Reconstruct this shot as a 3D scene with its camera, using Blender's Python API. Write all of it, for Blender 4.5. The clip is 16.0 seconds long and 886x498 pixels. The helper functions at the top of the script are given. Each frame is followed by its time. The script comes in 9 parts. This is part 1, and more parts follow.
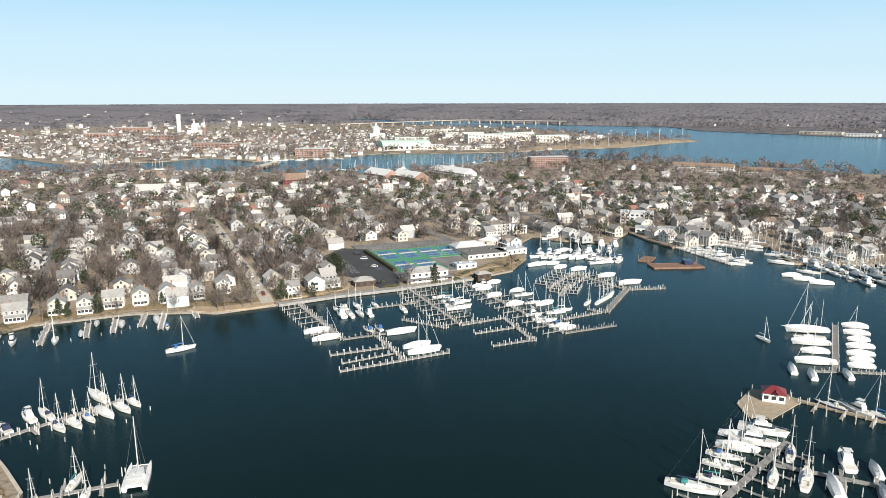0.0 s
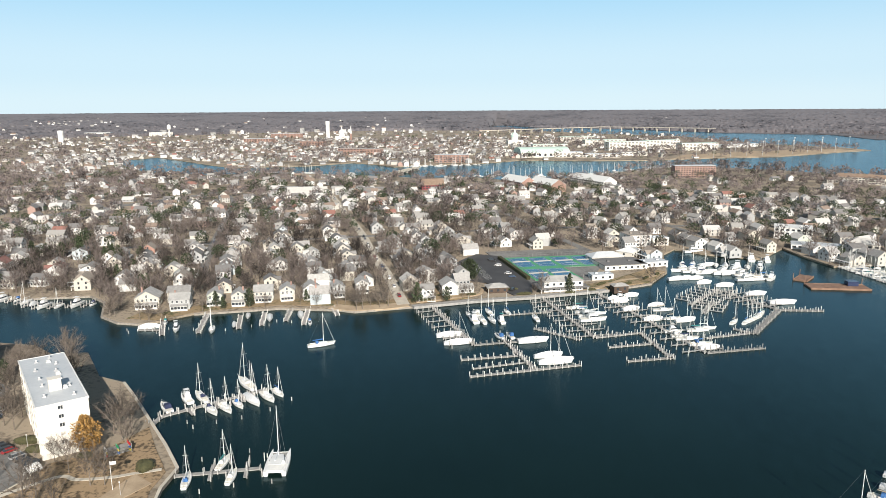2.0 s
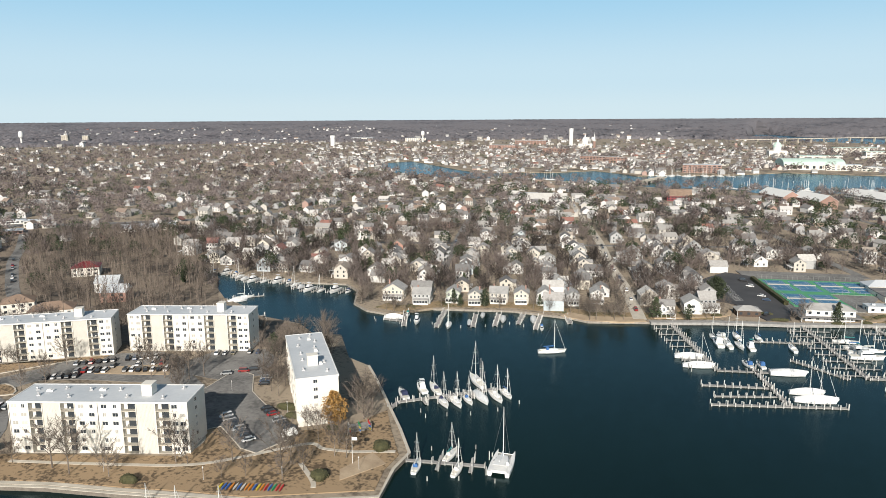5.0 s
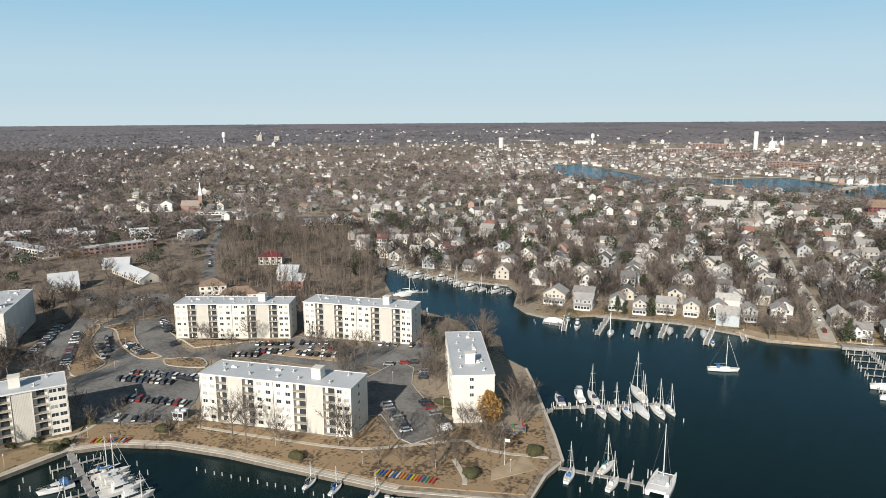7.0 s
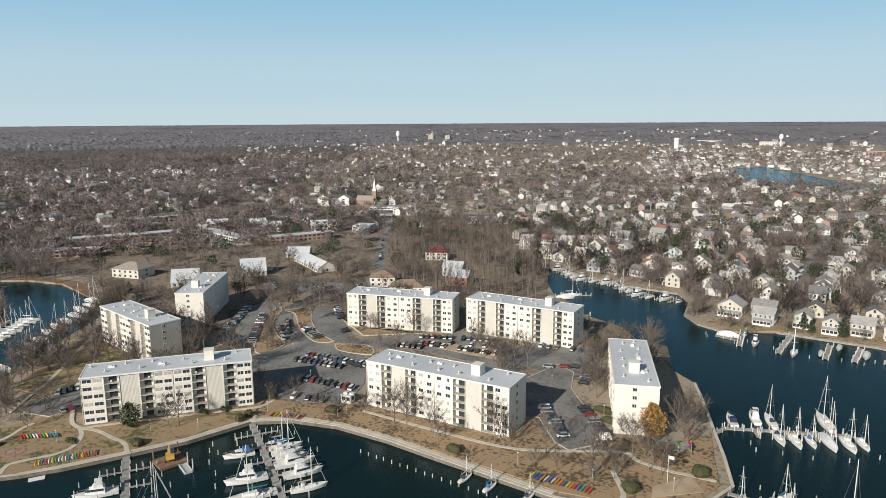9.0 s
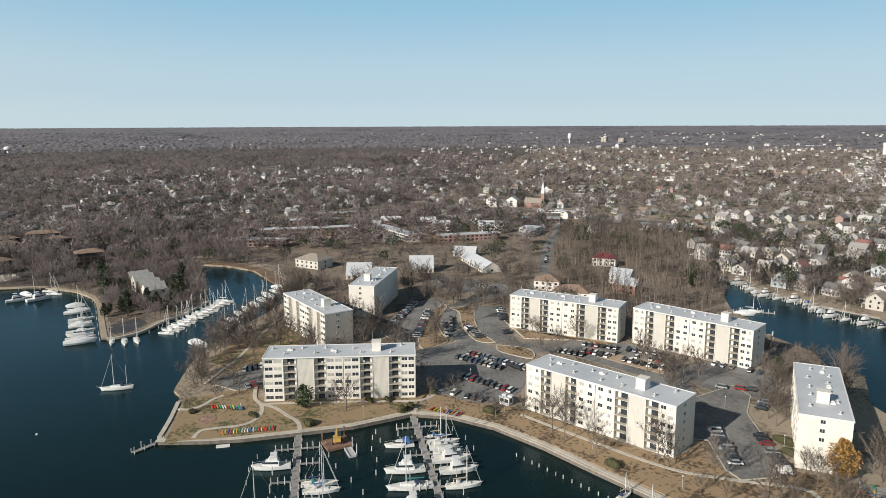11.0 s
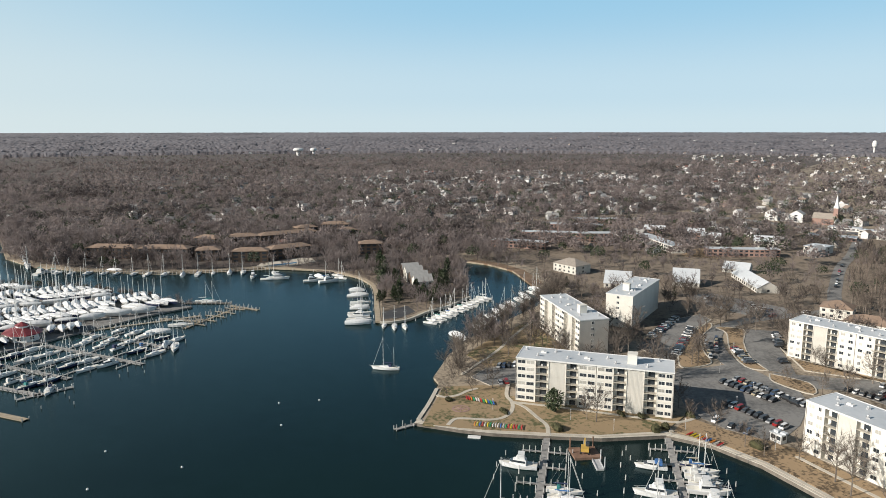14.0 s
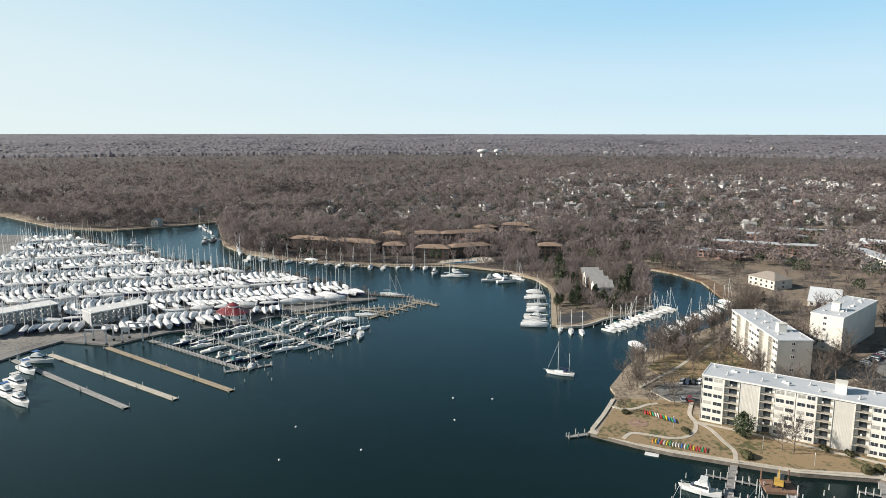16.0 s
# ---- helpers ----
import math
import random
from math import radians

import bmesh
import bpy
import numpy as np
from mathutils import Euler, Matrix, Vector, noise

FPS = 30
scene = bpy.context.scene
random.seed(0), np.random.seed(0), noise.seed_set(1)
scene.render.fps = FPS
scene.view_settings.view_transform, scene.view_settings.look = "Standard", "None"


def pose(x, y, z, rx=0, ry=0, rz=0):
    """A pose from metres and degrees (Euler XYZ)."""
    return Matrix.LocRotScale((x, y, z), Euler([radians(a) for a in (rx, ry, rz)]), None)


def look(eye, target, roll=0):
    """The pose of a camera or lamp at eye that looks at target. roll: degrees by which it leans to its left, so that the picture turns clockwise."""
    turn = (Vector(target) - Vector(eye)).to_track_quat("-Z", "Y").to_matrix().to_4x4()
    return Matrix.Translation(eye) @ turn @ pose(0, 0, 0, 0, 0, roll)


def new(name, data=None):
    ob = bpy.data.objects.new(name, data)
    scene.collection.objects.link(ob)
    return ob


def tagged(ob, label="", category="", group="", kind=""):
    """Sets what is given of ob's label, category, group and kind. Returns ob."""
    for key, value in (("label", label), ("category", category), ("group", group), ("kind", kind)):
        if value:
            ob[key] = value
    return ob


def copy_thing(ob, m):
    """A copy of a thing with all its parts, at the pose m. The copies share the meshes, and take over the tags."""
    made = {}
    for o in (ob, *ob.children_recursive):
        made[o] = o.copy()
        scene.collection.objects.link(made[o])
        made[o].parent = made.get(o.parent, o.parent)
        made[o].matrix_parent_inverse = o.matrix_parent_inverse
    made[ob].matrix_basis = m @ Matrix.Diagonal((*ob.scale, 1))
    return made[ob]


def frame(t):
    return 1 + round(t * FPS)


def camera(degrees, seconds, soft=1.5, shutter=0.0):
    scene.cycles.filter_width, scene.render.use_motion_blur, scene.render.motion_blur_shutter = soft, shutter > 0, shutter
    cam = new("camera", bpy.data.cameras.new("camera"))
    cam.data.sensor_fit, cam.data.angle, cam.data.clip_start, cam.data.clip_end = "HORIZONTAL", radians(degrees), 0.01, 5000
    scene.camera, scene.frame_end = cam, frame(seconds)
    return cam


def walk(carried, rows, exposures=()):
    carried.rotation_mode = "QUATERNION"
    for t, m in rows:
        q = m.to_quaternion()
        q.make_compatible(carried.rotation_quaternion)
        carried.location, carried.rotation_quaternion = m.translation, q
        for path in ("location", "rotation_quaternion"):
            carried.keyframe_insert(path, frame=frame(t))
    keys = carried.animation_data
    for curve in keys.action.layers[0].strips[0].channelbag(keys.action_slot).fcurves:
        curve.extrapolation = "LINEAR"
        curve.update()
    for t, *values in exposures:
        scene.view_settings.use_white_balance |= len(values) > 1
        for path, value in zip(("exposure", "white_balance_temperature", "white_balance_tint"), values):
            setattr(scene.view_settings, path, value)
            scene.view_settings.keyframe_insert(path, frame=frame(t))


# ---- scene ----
cam = camera(65.30, 16.0, soft=0.4)
# seconds, place in metres, yaw, pitch, roll: the drone hovers and turns
ROWS = [
    (0.0, 0.00, 0.00, 108.00, 0.00, -12.13, -0.13),
    (0.5, -0.08, 0.02, 108.14, 2.75, -11.98, -0.20),
    (1.0, -0.04, 0.18, 108.22, 5.31, -11.84, -0.27),
    (1.5, -0.11, 0.48, 108.24, 8.21, -11.69, -0.33),
    (2.0, -0.21, 0.88, 108.17, 11.33, -11.54, -0.35),
    (2.5, -0.46, 1.31, 108.02, 14.58, -11.41, -0.36),
    (3.0, -0.75, 1.77, 107.83, 17.83, -11.30, -0.35),
    (3.5, -1.18, 2.21, 107.68, 21.07, -11.17, -0.34),
    (4.0, -1.60, 2.59, 107.53, 24.34, -11.04, -0.34),
    (6.5, -2.62, 5.03, 106.41, 41.28, -10.57, -0.36),
    (7.0, -2.75, 5.29, 106.38, 44.74, -10.53, -0.36),
    (7.5, -2.93, 5.47, 106.37, 48.17, -10.50, -0.36),
    (8.0, -3.15, 5.53, 106.38, 51.62, -10.50, -0.36),
    (8.5, -3.46, 5.49, 106.41, 55.02, -10.50, -0.35),
    (9.0, -3.82, 5.52, 106.44, 58.44, -10.50, -0.34),
    (11.5, -5.49, 6.42, 106.35, 75.81, -10.18, -0.18),
    (12.0, -5.83, 6.28, 106.20, 79.26, -10.08, -0.16),
    (12.5, -6.22, 6.11, 106.06, 82.74, -9.98, -0.14),
    (13.0, -6.74, 5.82, 105.94, 86.37, -9.92, -0.10),
    (13.5, -7.26, 5.55, 105.82, 90.01, -9.85, -0.07),
    (14.0, -7.66, 5.37, 105.66, 93.73, -9.79, -0.04),
    (14.5, -8.09, 5.15, 105.49, 97.49, -9.73, -0.03),
    (15.0, -8.56, 4.90, 105.35, 101.29, -9.68, -0.02),
    (15.5, -9.12, 4.76, 105.21, 104.84, -9.66, 0.01),
    (16.0, -9.71, 4.43, 105.13, 108.65, -9.64, 0.06),
]
walk(cam, [(t, pose(x, y, z, 90 + pitch, 0, yaw) @ pose(0, 0, 0, 0, 0, roll)) for t, x, y, z, yaw, pitch, roll in ROWS],
     exposures=[(0.0, 0.66), (3.0, 0.62), (6.5, 0.36), (9.0, 0.26), (12.5, 0.27), (14.5, 0.5), (16.0, 0.61)])

# ---- light ----
SUN_AZ, SUN_EL = 156.0, 27.0
world = bpy.data.worlds.new("sky")
scene.world = world
world.use_nodes = True
wn = world.node_tree
sky = wn.nodes.new("ShaderNodeTexSky")
sky.sky_type, sky.sun_disc = "NISHITA", False
sky.sun_elevation, sky.sun_rotation = radians(SUN_EL), radians(SUN_AZ)
sky.altitude, sky.air_density, sky.dust_density, sky.ozone_density = 50.0, 1.0, 0.6, 1.5
# thin winter haze: the sky pales towards the horizon all round
geo = wn.nodes.new("ShaderNodeTexCoord")
sep = wn.nodes.new("ShaderNodeSeparateXYZ")
haze = wn.nodes.new("ShaderNodeValToRGB")
haze.color_ramp.interpolation = "EASE"
stops = ((0.0, (6.3, 7.9, 8.7)), (0.05, (5.5, 7.4, 8.6)), (0.18, (3.4, 6.2, 8.3)), (0.36, (1.45, 2.8, 4.2)), (0.5, (0.7, 1.35, 2.1)), (1.0, (0.12, 0.3, 0.68)))
for i, (at_, c) in enumerate(stops):
    e = haze.color_ramp.elements[0] if i == 0 else (haze.color_ramp.elements[len(haze.color_ramp.elements) - 1] if i == 5 else haze.color_ramp.elements.new(at_))
    e.position, e.color = at_, (*c, 1)
share = wn.nodes.new("ShaderNodeMapRange")
share.interpolation_type = "SMOOTHSTEP"
share.inputs["From Max"].default_value, share.inputs["To Min"].default_value, share.inputs["To Max"].default_value = 0.7, 0.94, 0.9
blend = wn.nodes.new("ShaderNodeMix")
blend.data_type = "RGBA"
wn.links.new(geo.outputs["Generated"], sep.inputs["Vector"])
wn.links.new(sep.outputs["Z"], haze.inputs["Fac"])
wn.links.new(sep.outputs["Z"], share.inputs["Value"])
wn.links.new(share.outputs["Result"], blend.inputs["Factor"])
wn.links.new(sky.outputs["Color"], blend.inputs["A"])
wn.links.new(haze.outputs["Color"], blend.inputs["B"])
# the haze is whiter on the sun's side of the sky
pale = wn.nodes.new("ShaderNodeMix")
pale.data_type = "RGBA"
pale.inputs["B"].default_value = (7.4, 8.1, 7.9, 1)
side = wn.nodes.new("ShaderNodeVectorMath")
side.operation = "DOT_PRODUCT"
side.inputs[1].default_value = (math.sin(radians(SUN_AZ)), math.cos(radians(SUN_AZ)), -0.9)
toward = wn.nodes.new("ShaderNodeMapRange")
toward.interpolation_type = "SMOOTHSTEP"
toward.inputs["From Min"].default_value, toward.inputs["From Max"].default_value, toward.inputs["To Max"].default_value = -0.62, 0.75, 0.75
wn.links.new(geo.outputs["Generated"], side.inputs[0])
wn.links.new(side.outputs["Value"], toward.inputs["Value"])
wn.links.new(toward.outputs["Result"], pale.inputs["Factor"])
wn.links.new(blend.outputs["Result"], pale.inputs["A"])
wn.links.new(pale.outputs["Result"], wn.nodes["Background"].inputs["Color"])
wn.nodes["Background"].inputs["Strength"].default_value = 0.074
sun_data = bpy.data.lights.new("sun", "SUN")
sun_data.energy, sun_data.angle, sun_data.color = 5.0, radians(0.55), (1.0, 0.92, 0.82)
sun_ob = new("sun", sun_data)
az, el = radians(SUN_AZ), radians(SUN_EL)
SUN_DIR = Vector((math.sin(az) * math.cos(el), math.cos(az) * math.cos(el), math.sin(el)))
sun_ob.matrix_world = look(SUN_DIR * 400, (0, 0, 0))

# ---- materials ----
def node_mat(name):
    m = bpy.data.materials.new(name)
    m.use_nodes = True
    return m, m.node_tree, m.node_tree.nodes["Principled BSDF"]


def mat(name, c1, c2=None, rough=0.8, scale=0.5, fine=6.0, bump=0.15, metal=0.0, vary=None, amount=0.0, coords="Object", spec=0.5, grain=0.45, tight=None):
    """Two-scale noise between c1 and c2, fine relief, and, with vary, a tint drawn for each object or island."""
    m, nt, b = node_mat(name)
    n, l = nt.nodes, nt.links
    c2 = c2 or tuple(v * 0.8 for v in c1)
    tc = n.new("ShaderNodeTexCoord")
    big, small = n.new("ShaderNodeTexNoise"), n.new("ShaderNodeTexNoise")
    big.inputs["Scale"].default_value, big.inputs["Detail"].default_value = scale, 4.0
    small.inputs["Scale"].default_value, small.inputs["Detail"].default_value = fine, 3.0
    for x in (big, small):
        l.new(tc.outputs[coords], x.inputs["Vector"])
    mixf = n.new("ShaderNodeMath")
    mixf.operation = "MULTIPLY_ADD"
    l.new(small.outputs["Fac"], mixf.inputs[0])
    mixf.inputs[1].default_value = grain
    l.new(big.outputs["Fac"], mixf.inputs[2])
    ramp = n.new("ShaderNodeValToRGB")
    ramp.color_ramp.elements[0].position, ramp.color_ramp.elements[1].position = (0.25 + 0.45 * grain, 0.72 + 0.58 * grain) if tight is None else (0.5 + 0.5 * grain - tight, 0.5 + 0.5 * grain + tight)
    ramp.color_ramp.elements[0].color, ramp.color_ramp.elements[1].color = (*c1, 1), (*c2, 1)
    l.new(mixf.outputs[0], ramp.inputs["Fac"])
    out = ramp.outputs["Color"]
    if vary:
        if vary == "island":
            r = n.new("ShaderNodeNewGeometry").outputs["Random Per Island"]
        else:
            r = n.new("ShaderNodeObjectInfo").outputs["Random"]
        hsv = n.new("ShaderNodeHueSaturation")
        mr = n.new("ShaderNodeMapRange")
        mr.inputs["To Min"].default_value, mr.inputs["To Max"].default_value = 1 - amount, 1 + amount
        l.new(r, mr.inputs["Value"])
        l.new(mr.outputs[0], hsv.inputs["Value"])
        l.new(out, hsv.inputs["Color"])
        out = hsv.outputs["Color"]
    l.new(out, b.inputs["Base Color"])
    b.inputs["Roughness"].default_value, b.inputs["Metallic"].default_value = rough, metal
    b.inputs["Specular IOR Level"].default_value = spec
    if bump:
        bp = n.new("ShaderNodeBump")
        bp.inputs["Strength"].default_value, bp.inputs["Distance"].default_value = bump, 0.05
        l.new(small.outputs["Fac"], bp.inputs["Height"])
        l.new(bp.outputs["Normal"], b.inputs["Normal"])
    return m


def palette(name, colours, rough=0.7, grime=0.12, island=False):
    """One colour drawn for each object from a list of (share, colour), with faint grime."""
    m, nt, b = node_mat(name)
    n, l = nt.nodes, nt.links
    r = n.new("ShaderNodeNewGeometry").outputs["Random Per Island"] if island else n.new("ShaderNodeObjectInfo").outputs["Random"]
    ramp = n.new("ShaderNodeValToRGB")
    ramp.color_ramp.interpolation = "CONSTANT"
    at = 0.0
    els = ramp.color_ramp.elements
    for i, (share, c) in enumerate(colours):
        e = els[0] if i == 0 else (els[1] if i == 1 else els.new(at))
        e.position, e.color = at, (*c, 1)
        at += share
    l.new(r, ramp.inputs["Fac"])
    tc = n.new("ShaderNodeTexCoord")
    noise_t = n.new("ShaderNodeTexNoise")
    noise_t.inputs["Scale"].default_value, noise_t.inputs["Detail"].default_value = 0.9, 6.0
    l.new(tc.outputs["Object"], noise_t.inputs["Vector"])
    mix = n.new("ShaderNodeMix")
    mix.data_type, mix.blend_type = "RGBA", "MULTIPLY"
    l.new(ramp.outputs["Color"], mix.inputs["A"])
    mr = n.new("ShaderNodeMapRange")
    mr.inputs["From Min"].default_value, mr.inputs["From Max"].default_value = 0.35, 0.7
    mr.inputs["To Min"].default_value, mr.inputs["To Max"].default_value = 1 - 2 * grime, 1.0
    l.new(noise_t.outputs["Fac"], mr.inputs["Value"])
    l.new(mr.outputs[0], mix.inputs["B"])
    mix.inputs["Factor"].default_value = 1.0
    l.new(mix.outputs["Result"], b.inputs["Base Color"])
    b.inputs["Roughness"].default_value = rough
    return m


def water_mat():
    m, nt, b = node_mat("water")
    n, l = nt.nodes, nt.links
    tc = n.new("ShaderNodeTexCoord")
    big = n.new("ShaderNodeTexNoise")
    big.inputs["Scale"].default_value, big.inputs["Detail"].default_value = 0.012, 3.0
    l.new(tc.outputs["Object"], big.inputs["Vector"])
    ramp = n.new("ShaderNodeValToRGB")
    ramp.color_ramp.elements[0].position, ramp.color_ramp.elements[1].position = 0.3, 0.75
    ramp.color_ramp.elements[0].color, ramp.color_ramp.elements[1].color = (0.0042, 0.0120, 0.0116, 1), (0.0058, 0.0166, 0.0152, 1)
    l.new(big.outputs["Fac"], ramp.inputs["Fac"])
    body, gloss, mixed = n.new("ShaderNodeBsdfDiffuse"), n.new("ShaderNodeBsdfGlossy"), n.new("ShaderNodeMixShader")
    l.new(ramp.outputs["Color"], body.inputs["Color"])
    gloss.inputs["Color"].default_value, gloss.inputs["Roughness"].default_value = (0.56, 0.72, 0.80, 1), 0.11
    fres, part_ = n.new("ShaderNodeFresnel"), n.new("ShaderNodeMath")
    fres.inputs["IOR"].default_value = 1.33
    part_.operation = "MULTIPLY"
    part_.inputs[1].default_value = 0.95
    l.new(fres.outputs[0], part_.inputs[0])
    l.new(part_.outputs[0], mixed.inputs[0])
    l.new(body.outputs[0], mixed.inputs[1])
    l.new(gloss.outputs[0], mixed.inputs[2])
    l.new(mixed.outputs[0], n["Material Output"].inputs["Surface"])
    n.remove(b)
    # ripples tilt the surface a few degrees, alike at every distance
    last = n.new("ShaderNodeNewGeometry").outputs["Normal"]
    for s, d, k in ((0.3, 3.0, 0.06), (9.0, 1.0, 0.4)):
        w = n.new("ShaderNodeTexNoise")
        w.inputs["Scale"].default_value, w.inputs["Detail"].default_value = s, d
        mp = n.new("ShaderNodeMapping")
        mp.inputs["Scale"].default_value = (1.0, 0.55, 1.0)
        mp.inputs["Rotation"].default_value = (0, 0, 0.6)
        l.new(tc.outputs["Object"], mp.inputs["Vector"])
        l.new(mp.outputs["Vector"], w.inputs["Vector"])
        mid_ = n.new("ShaderNodeVectorMath")
        mid_.operation = "SUBTRACT"
        mid_.inputs[1].default_value = (0.5, 0.5, 0.5)
        l.new(w.outputs["Color"], mid_.inputs[0])
        tilt = n.new("ShaderNodeVectorMath")
        tilt.operation = "MULTIPLY_ADD"
        tilt.inputs[1].default_value = (k, k, 0.0)
        l.new(mid_.outputs[0], tilt.inputs[0])
        l.new(last, tilt.inputs[2])
        last = tilt.outputs[0]
    unit = n.new("ShaderNodeVectorMath")
    unit.operation = "NORMALIZE"
    l.new(last, unit.inputs[0])
    l.new(unit.outputs[0], gloss.inputs["Normal"])
    return m


def glass_mat(name, c, rough=0.08):
    m, nt, b = node_mat(name)
    b.inputs["Base Color"].default_value = (*c, 1)
    b.inputs["Roughness"].default_value = rough
    b.inputs["Specular IOR Level"].default_value = 0.6
    return m


WATER = water_mat()
GROUND = mat("leaf litter and dry grass", (0.085, 0.068, 0.05), (0.29, 0.24, 0.18), 0.95, 0.035, 0.5, 0.4, grain=0.9, tight=0.22)
# litter brown darkened to include shade the thin crowns hardly cast
SHADELITTER = mat("leaf litter darkened for woodland shade", (0.04, 0.033, 0.03), (0.095, 0.077, 0.066), 0.95, 0.03, 0.4, 0.4, grain=0.9, tight=0.22)
BROWNGROUND = mat("leaf-strewn brown ground", (0.06, 0.048, 0.037), (0.20, 0.16, 0.12), 0.95, 0.03, 0.3, 0.4, grain=0.9, tight=0.24)
# distance haze painted into the base colour as a faint blue-grey
FARGROUND = mat("far woodland floor tinted with haze", (0.045, 0.044, 0.05), (0.12, 0.112, 0.12), 0.95, 0.006, 0.02, 0.4, grain=1.0, tight=0.22)
LAWN = mat("winter lawn", (0.08, 0.056, 0.033), (0.29, 0.207, 0.123), 0.95, 0.1, 0.8, 0.3, grain=1.0, tight=0.2)
GREEN = mat("green lawn", (0.075, 0.078, 0.03), (0.26, 0.19, 0.11), 0.95, 0.08, 0.6, 0.3, grain=1.0, tight=0.2)
ASPHALT = mat("old asphalt", (0.095, 0.094, 0.092), (0.20, 0.196, 0.188), 0.9, 0.07, 0.7, 0.2, grain=0.8, tight=0.26)
DARKASPH = mat("fresh asphalt", (0.035, 0.036, 0.040), (0.06, 0.06, 0.063), 0.85, 0.1, 2.0, 0.2)
CONCRETE = mat("concrete", (0.36, 0.33, 0.28), (0.52, 0.48, 0.41), 0.9, 0.3, 3.0, 0.2)
BULKHEAD = mat("dark bulkhead timber", (0.10, 0.085, 0.07), (0.19, 0.165, 0.14), 0.9, 0.6, 3.0, 0.3)
STONE = mat("riprap stone", (0.16, 0.14, 0.12), (0.33, 0.30, 0.26), 0.9, 0.8, 4.0, 0.5)
SAND = mat("bare sandy bank", (0.28, 0.21, 0.14), (0.42, 0.33, 0.23), 0.95, 0.2, 2.0, 0.3)
REED = mat("dead brown reeds and bank earth", (0.085, 0.055, 0.035), (0.23, 0.155, 0.10), 0.95, 0.15, 1.5, 0.4)
WOOD = mat("weathered dock planks", (0.19, 0.185, 0.178), (0.33, 0.323, 0.312), 0.9, 0.6, 5.0, 0.4, vary="object", amount=0.12)
NEWWOOD = mat("tan dock planks", (0.26, 0.21, 0.15), (0.39, 0.33, 0.245), 0.85, 0.6, 5.0, 0.4, vary="object", amount=0.1)
PILE = mat("weathered pile", (0.27, 0.263, 0.25), (0.50, 0.492, 0.475), 0.9, 1.0, 6.0, 0.4, vary="object", amount=0.35)
GEL = mat("white gelcoat", (0.57, 0.58, 0.585), (0.68, 0.68, 0.67), 0.3, 0.5, 3.0, 0.0, vary="object", amount=0.06)
NAVY = mat("navy gelcoat", (0.02, 0.03, 0.07), (0.03, 0.04, 0.09), 0.25, 0.5, 3.0, 0.0)
WRAP = mat("white shrink wrap", (0.47, 0.49, 0.505), (0.64, 0.645, 0.65), 0.45, 0.8, 2.5, 0.5)
DECKM = mat("cream deck", (0.55, 0.53, 0.47), (0.68, 0.66, 0.60), 0.6, 0.8, 4.0, 0.1)
CANVAS = palette("boat canvas", [(0.44, (0.62, 0.62, 0.60)), (0.16, (0.04, 0.13, 0.33)), (0.12, (0.03, 0.20, 0.20)), (0.14, (0.02, 0.03, 0.08)), (0.14, (0.35, 0.31, 0.25))], 0.85)
SPAR = mat("aluminium spar", (0.62, 0.62, 0.60), (0.75, 0.75, 0.73), 0.4, 0.5, 2.0, 0.0, metal=0.2)
WIRE = mat("steel rigging", (0.32, 0.32, 0.32), None, 0.4, metal=0.5, bump=0)
BOTTOM = mat("antifouling paint", (0.10, 0.02, 0.02), (0.03, 0.05, 0.10), 0.8, 0.4, 2.0, 0.1)
GLASS = glass_mat("window glass", (0.035, 0.042, 0.05))
BLIND = mat("drawn blind behind glass", (0.34, 0.33, 0.30), (0.46, 0.45, 0.41), 0.25, 0.6, 3.0, 0.0, vary="object", amount=0.3)
CREAM = mat("cream rendered wall", (0.56, 0.537, 0.487), (0.67, 0.645, 0.59), 0.85, 0.15, 1.5, 0.1)
RIB = mat("ribbed beige panel", (0.44, 0.425, 0.385), (0.54, 0.52, 0.475), 0.85, 0.2, 2.0, 0.2)
BRICKM = mat("grey brick end wall", (0.36, 0.34, 0.31), (0.47, 0.44, 0.40), 0.9, 0.2, 2.5, 0.2)
REDBRICK = mat("red brick", (0.23, 0.145, 0.12), (0.33, 0.22, 0.185), 0.9, 0.2, 2.5, 0.2, vary="object", amount=0.15)
MEMBRANE = mat("pale grey roof membrane", (0.40, 0.43, 0.46), (0.53, 0.55, 0.57), 0.6, 0.06, 0.7, 0.05)
TRIMW = mat("white trim", (0.60, 0.60, 0.59), (0.66, 0.66, 0.645), 0.6, 0.4, 3.0, 0.0)
METALG = mat("galvanised steel", (0.42, 0.43, 0.44), (0.55, 0.55, 0.55), 0.5, 1.0, 4.0, 0.05, metal=0.3)
RAILM = mat("grey balcony rail", (0.30, 0.30, 0.28), None, 0.6, bump=0)
SIDING = palette("painted siding", [(0.40, (0.58, 0.575, 0.56)), (0.20, (0.47, 0.445, 0.40)), (0.19, (0.36, 0.368, 0.37)), (0.12, (0.50, 0.47, 0.41)), (0.05, (0.42, 0.47, 0.50)), (0.02, (0.34, 0.20, 0.16)), (0.02, (0.45, 0.48, 0.42))], 0.75, 0.06)
SHINGLE = palette("asphalt shingle roof", [(0.3, (0.26, 0.255, 0.25)), (0.25, (0.37, 0.36, 0.35)), (0.13, (0.16, 0.157, 0.157)), (0.11, (0.30, 0.265, 0.23)), (0.19, (0.50, 0.49, 0.47)), (0.02, (0.24, 0.12, 0.105))], 0.95, 0.12)
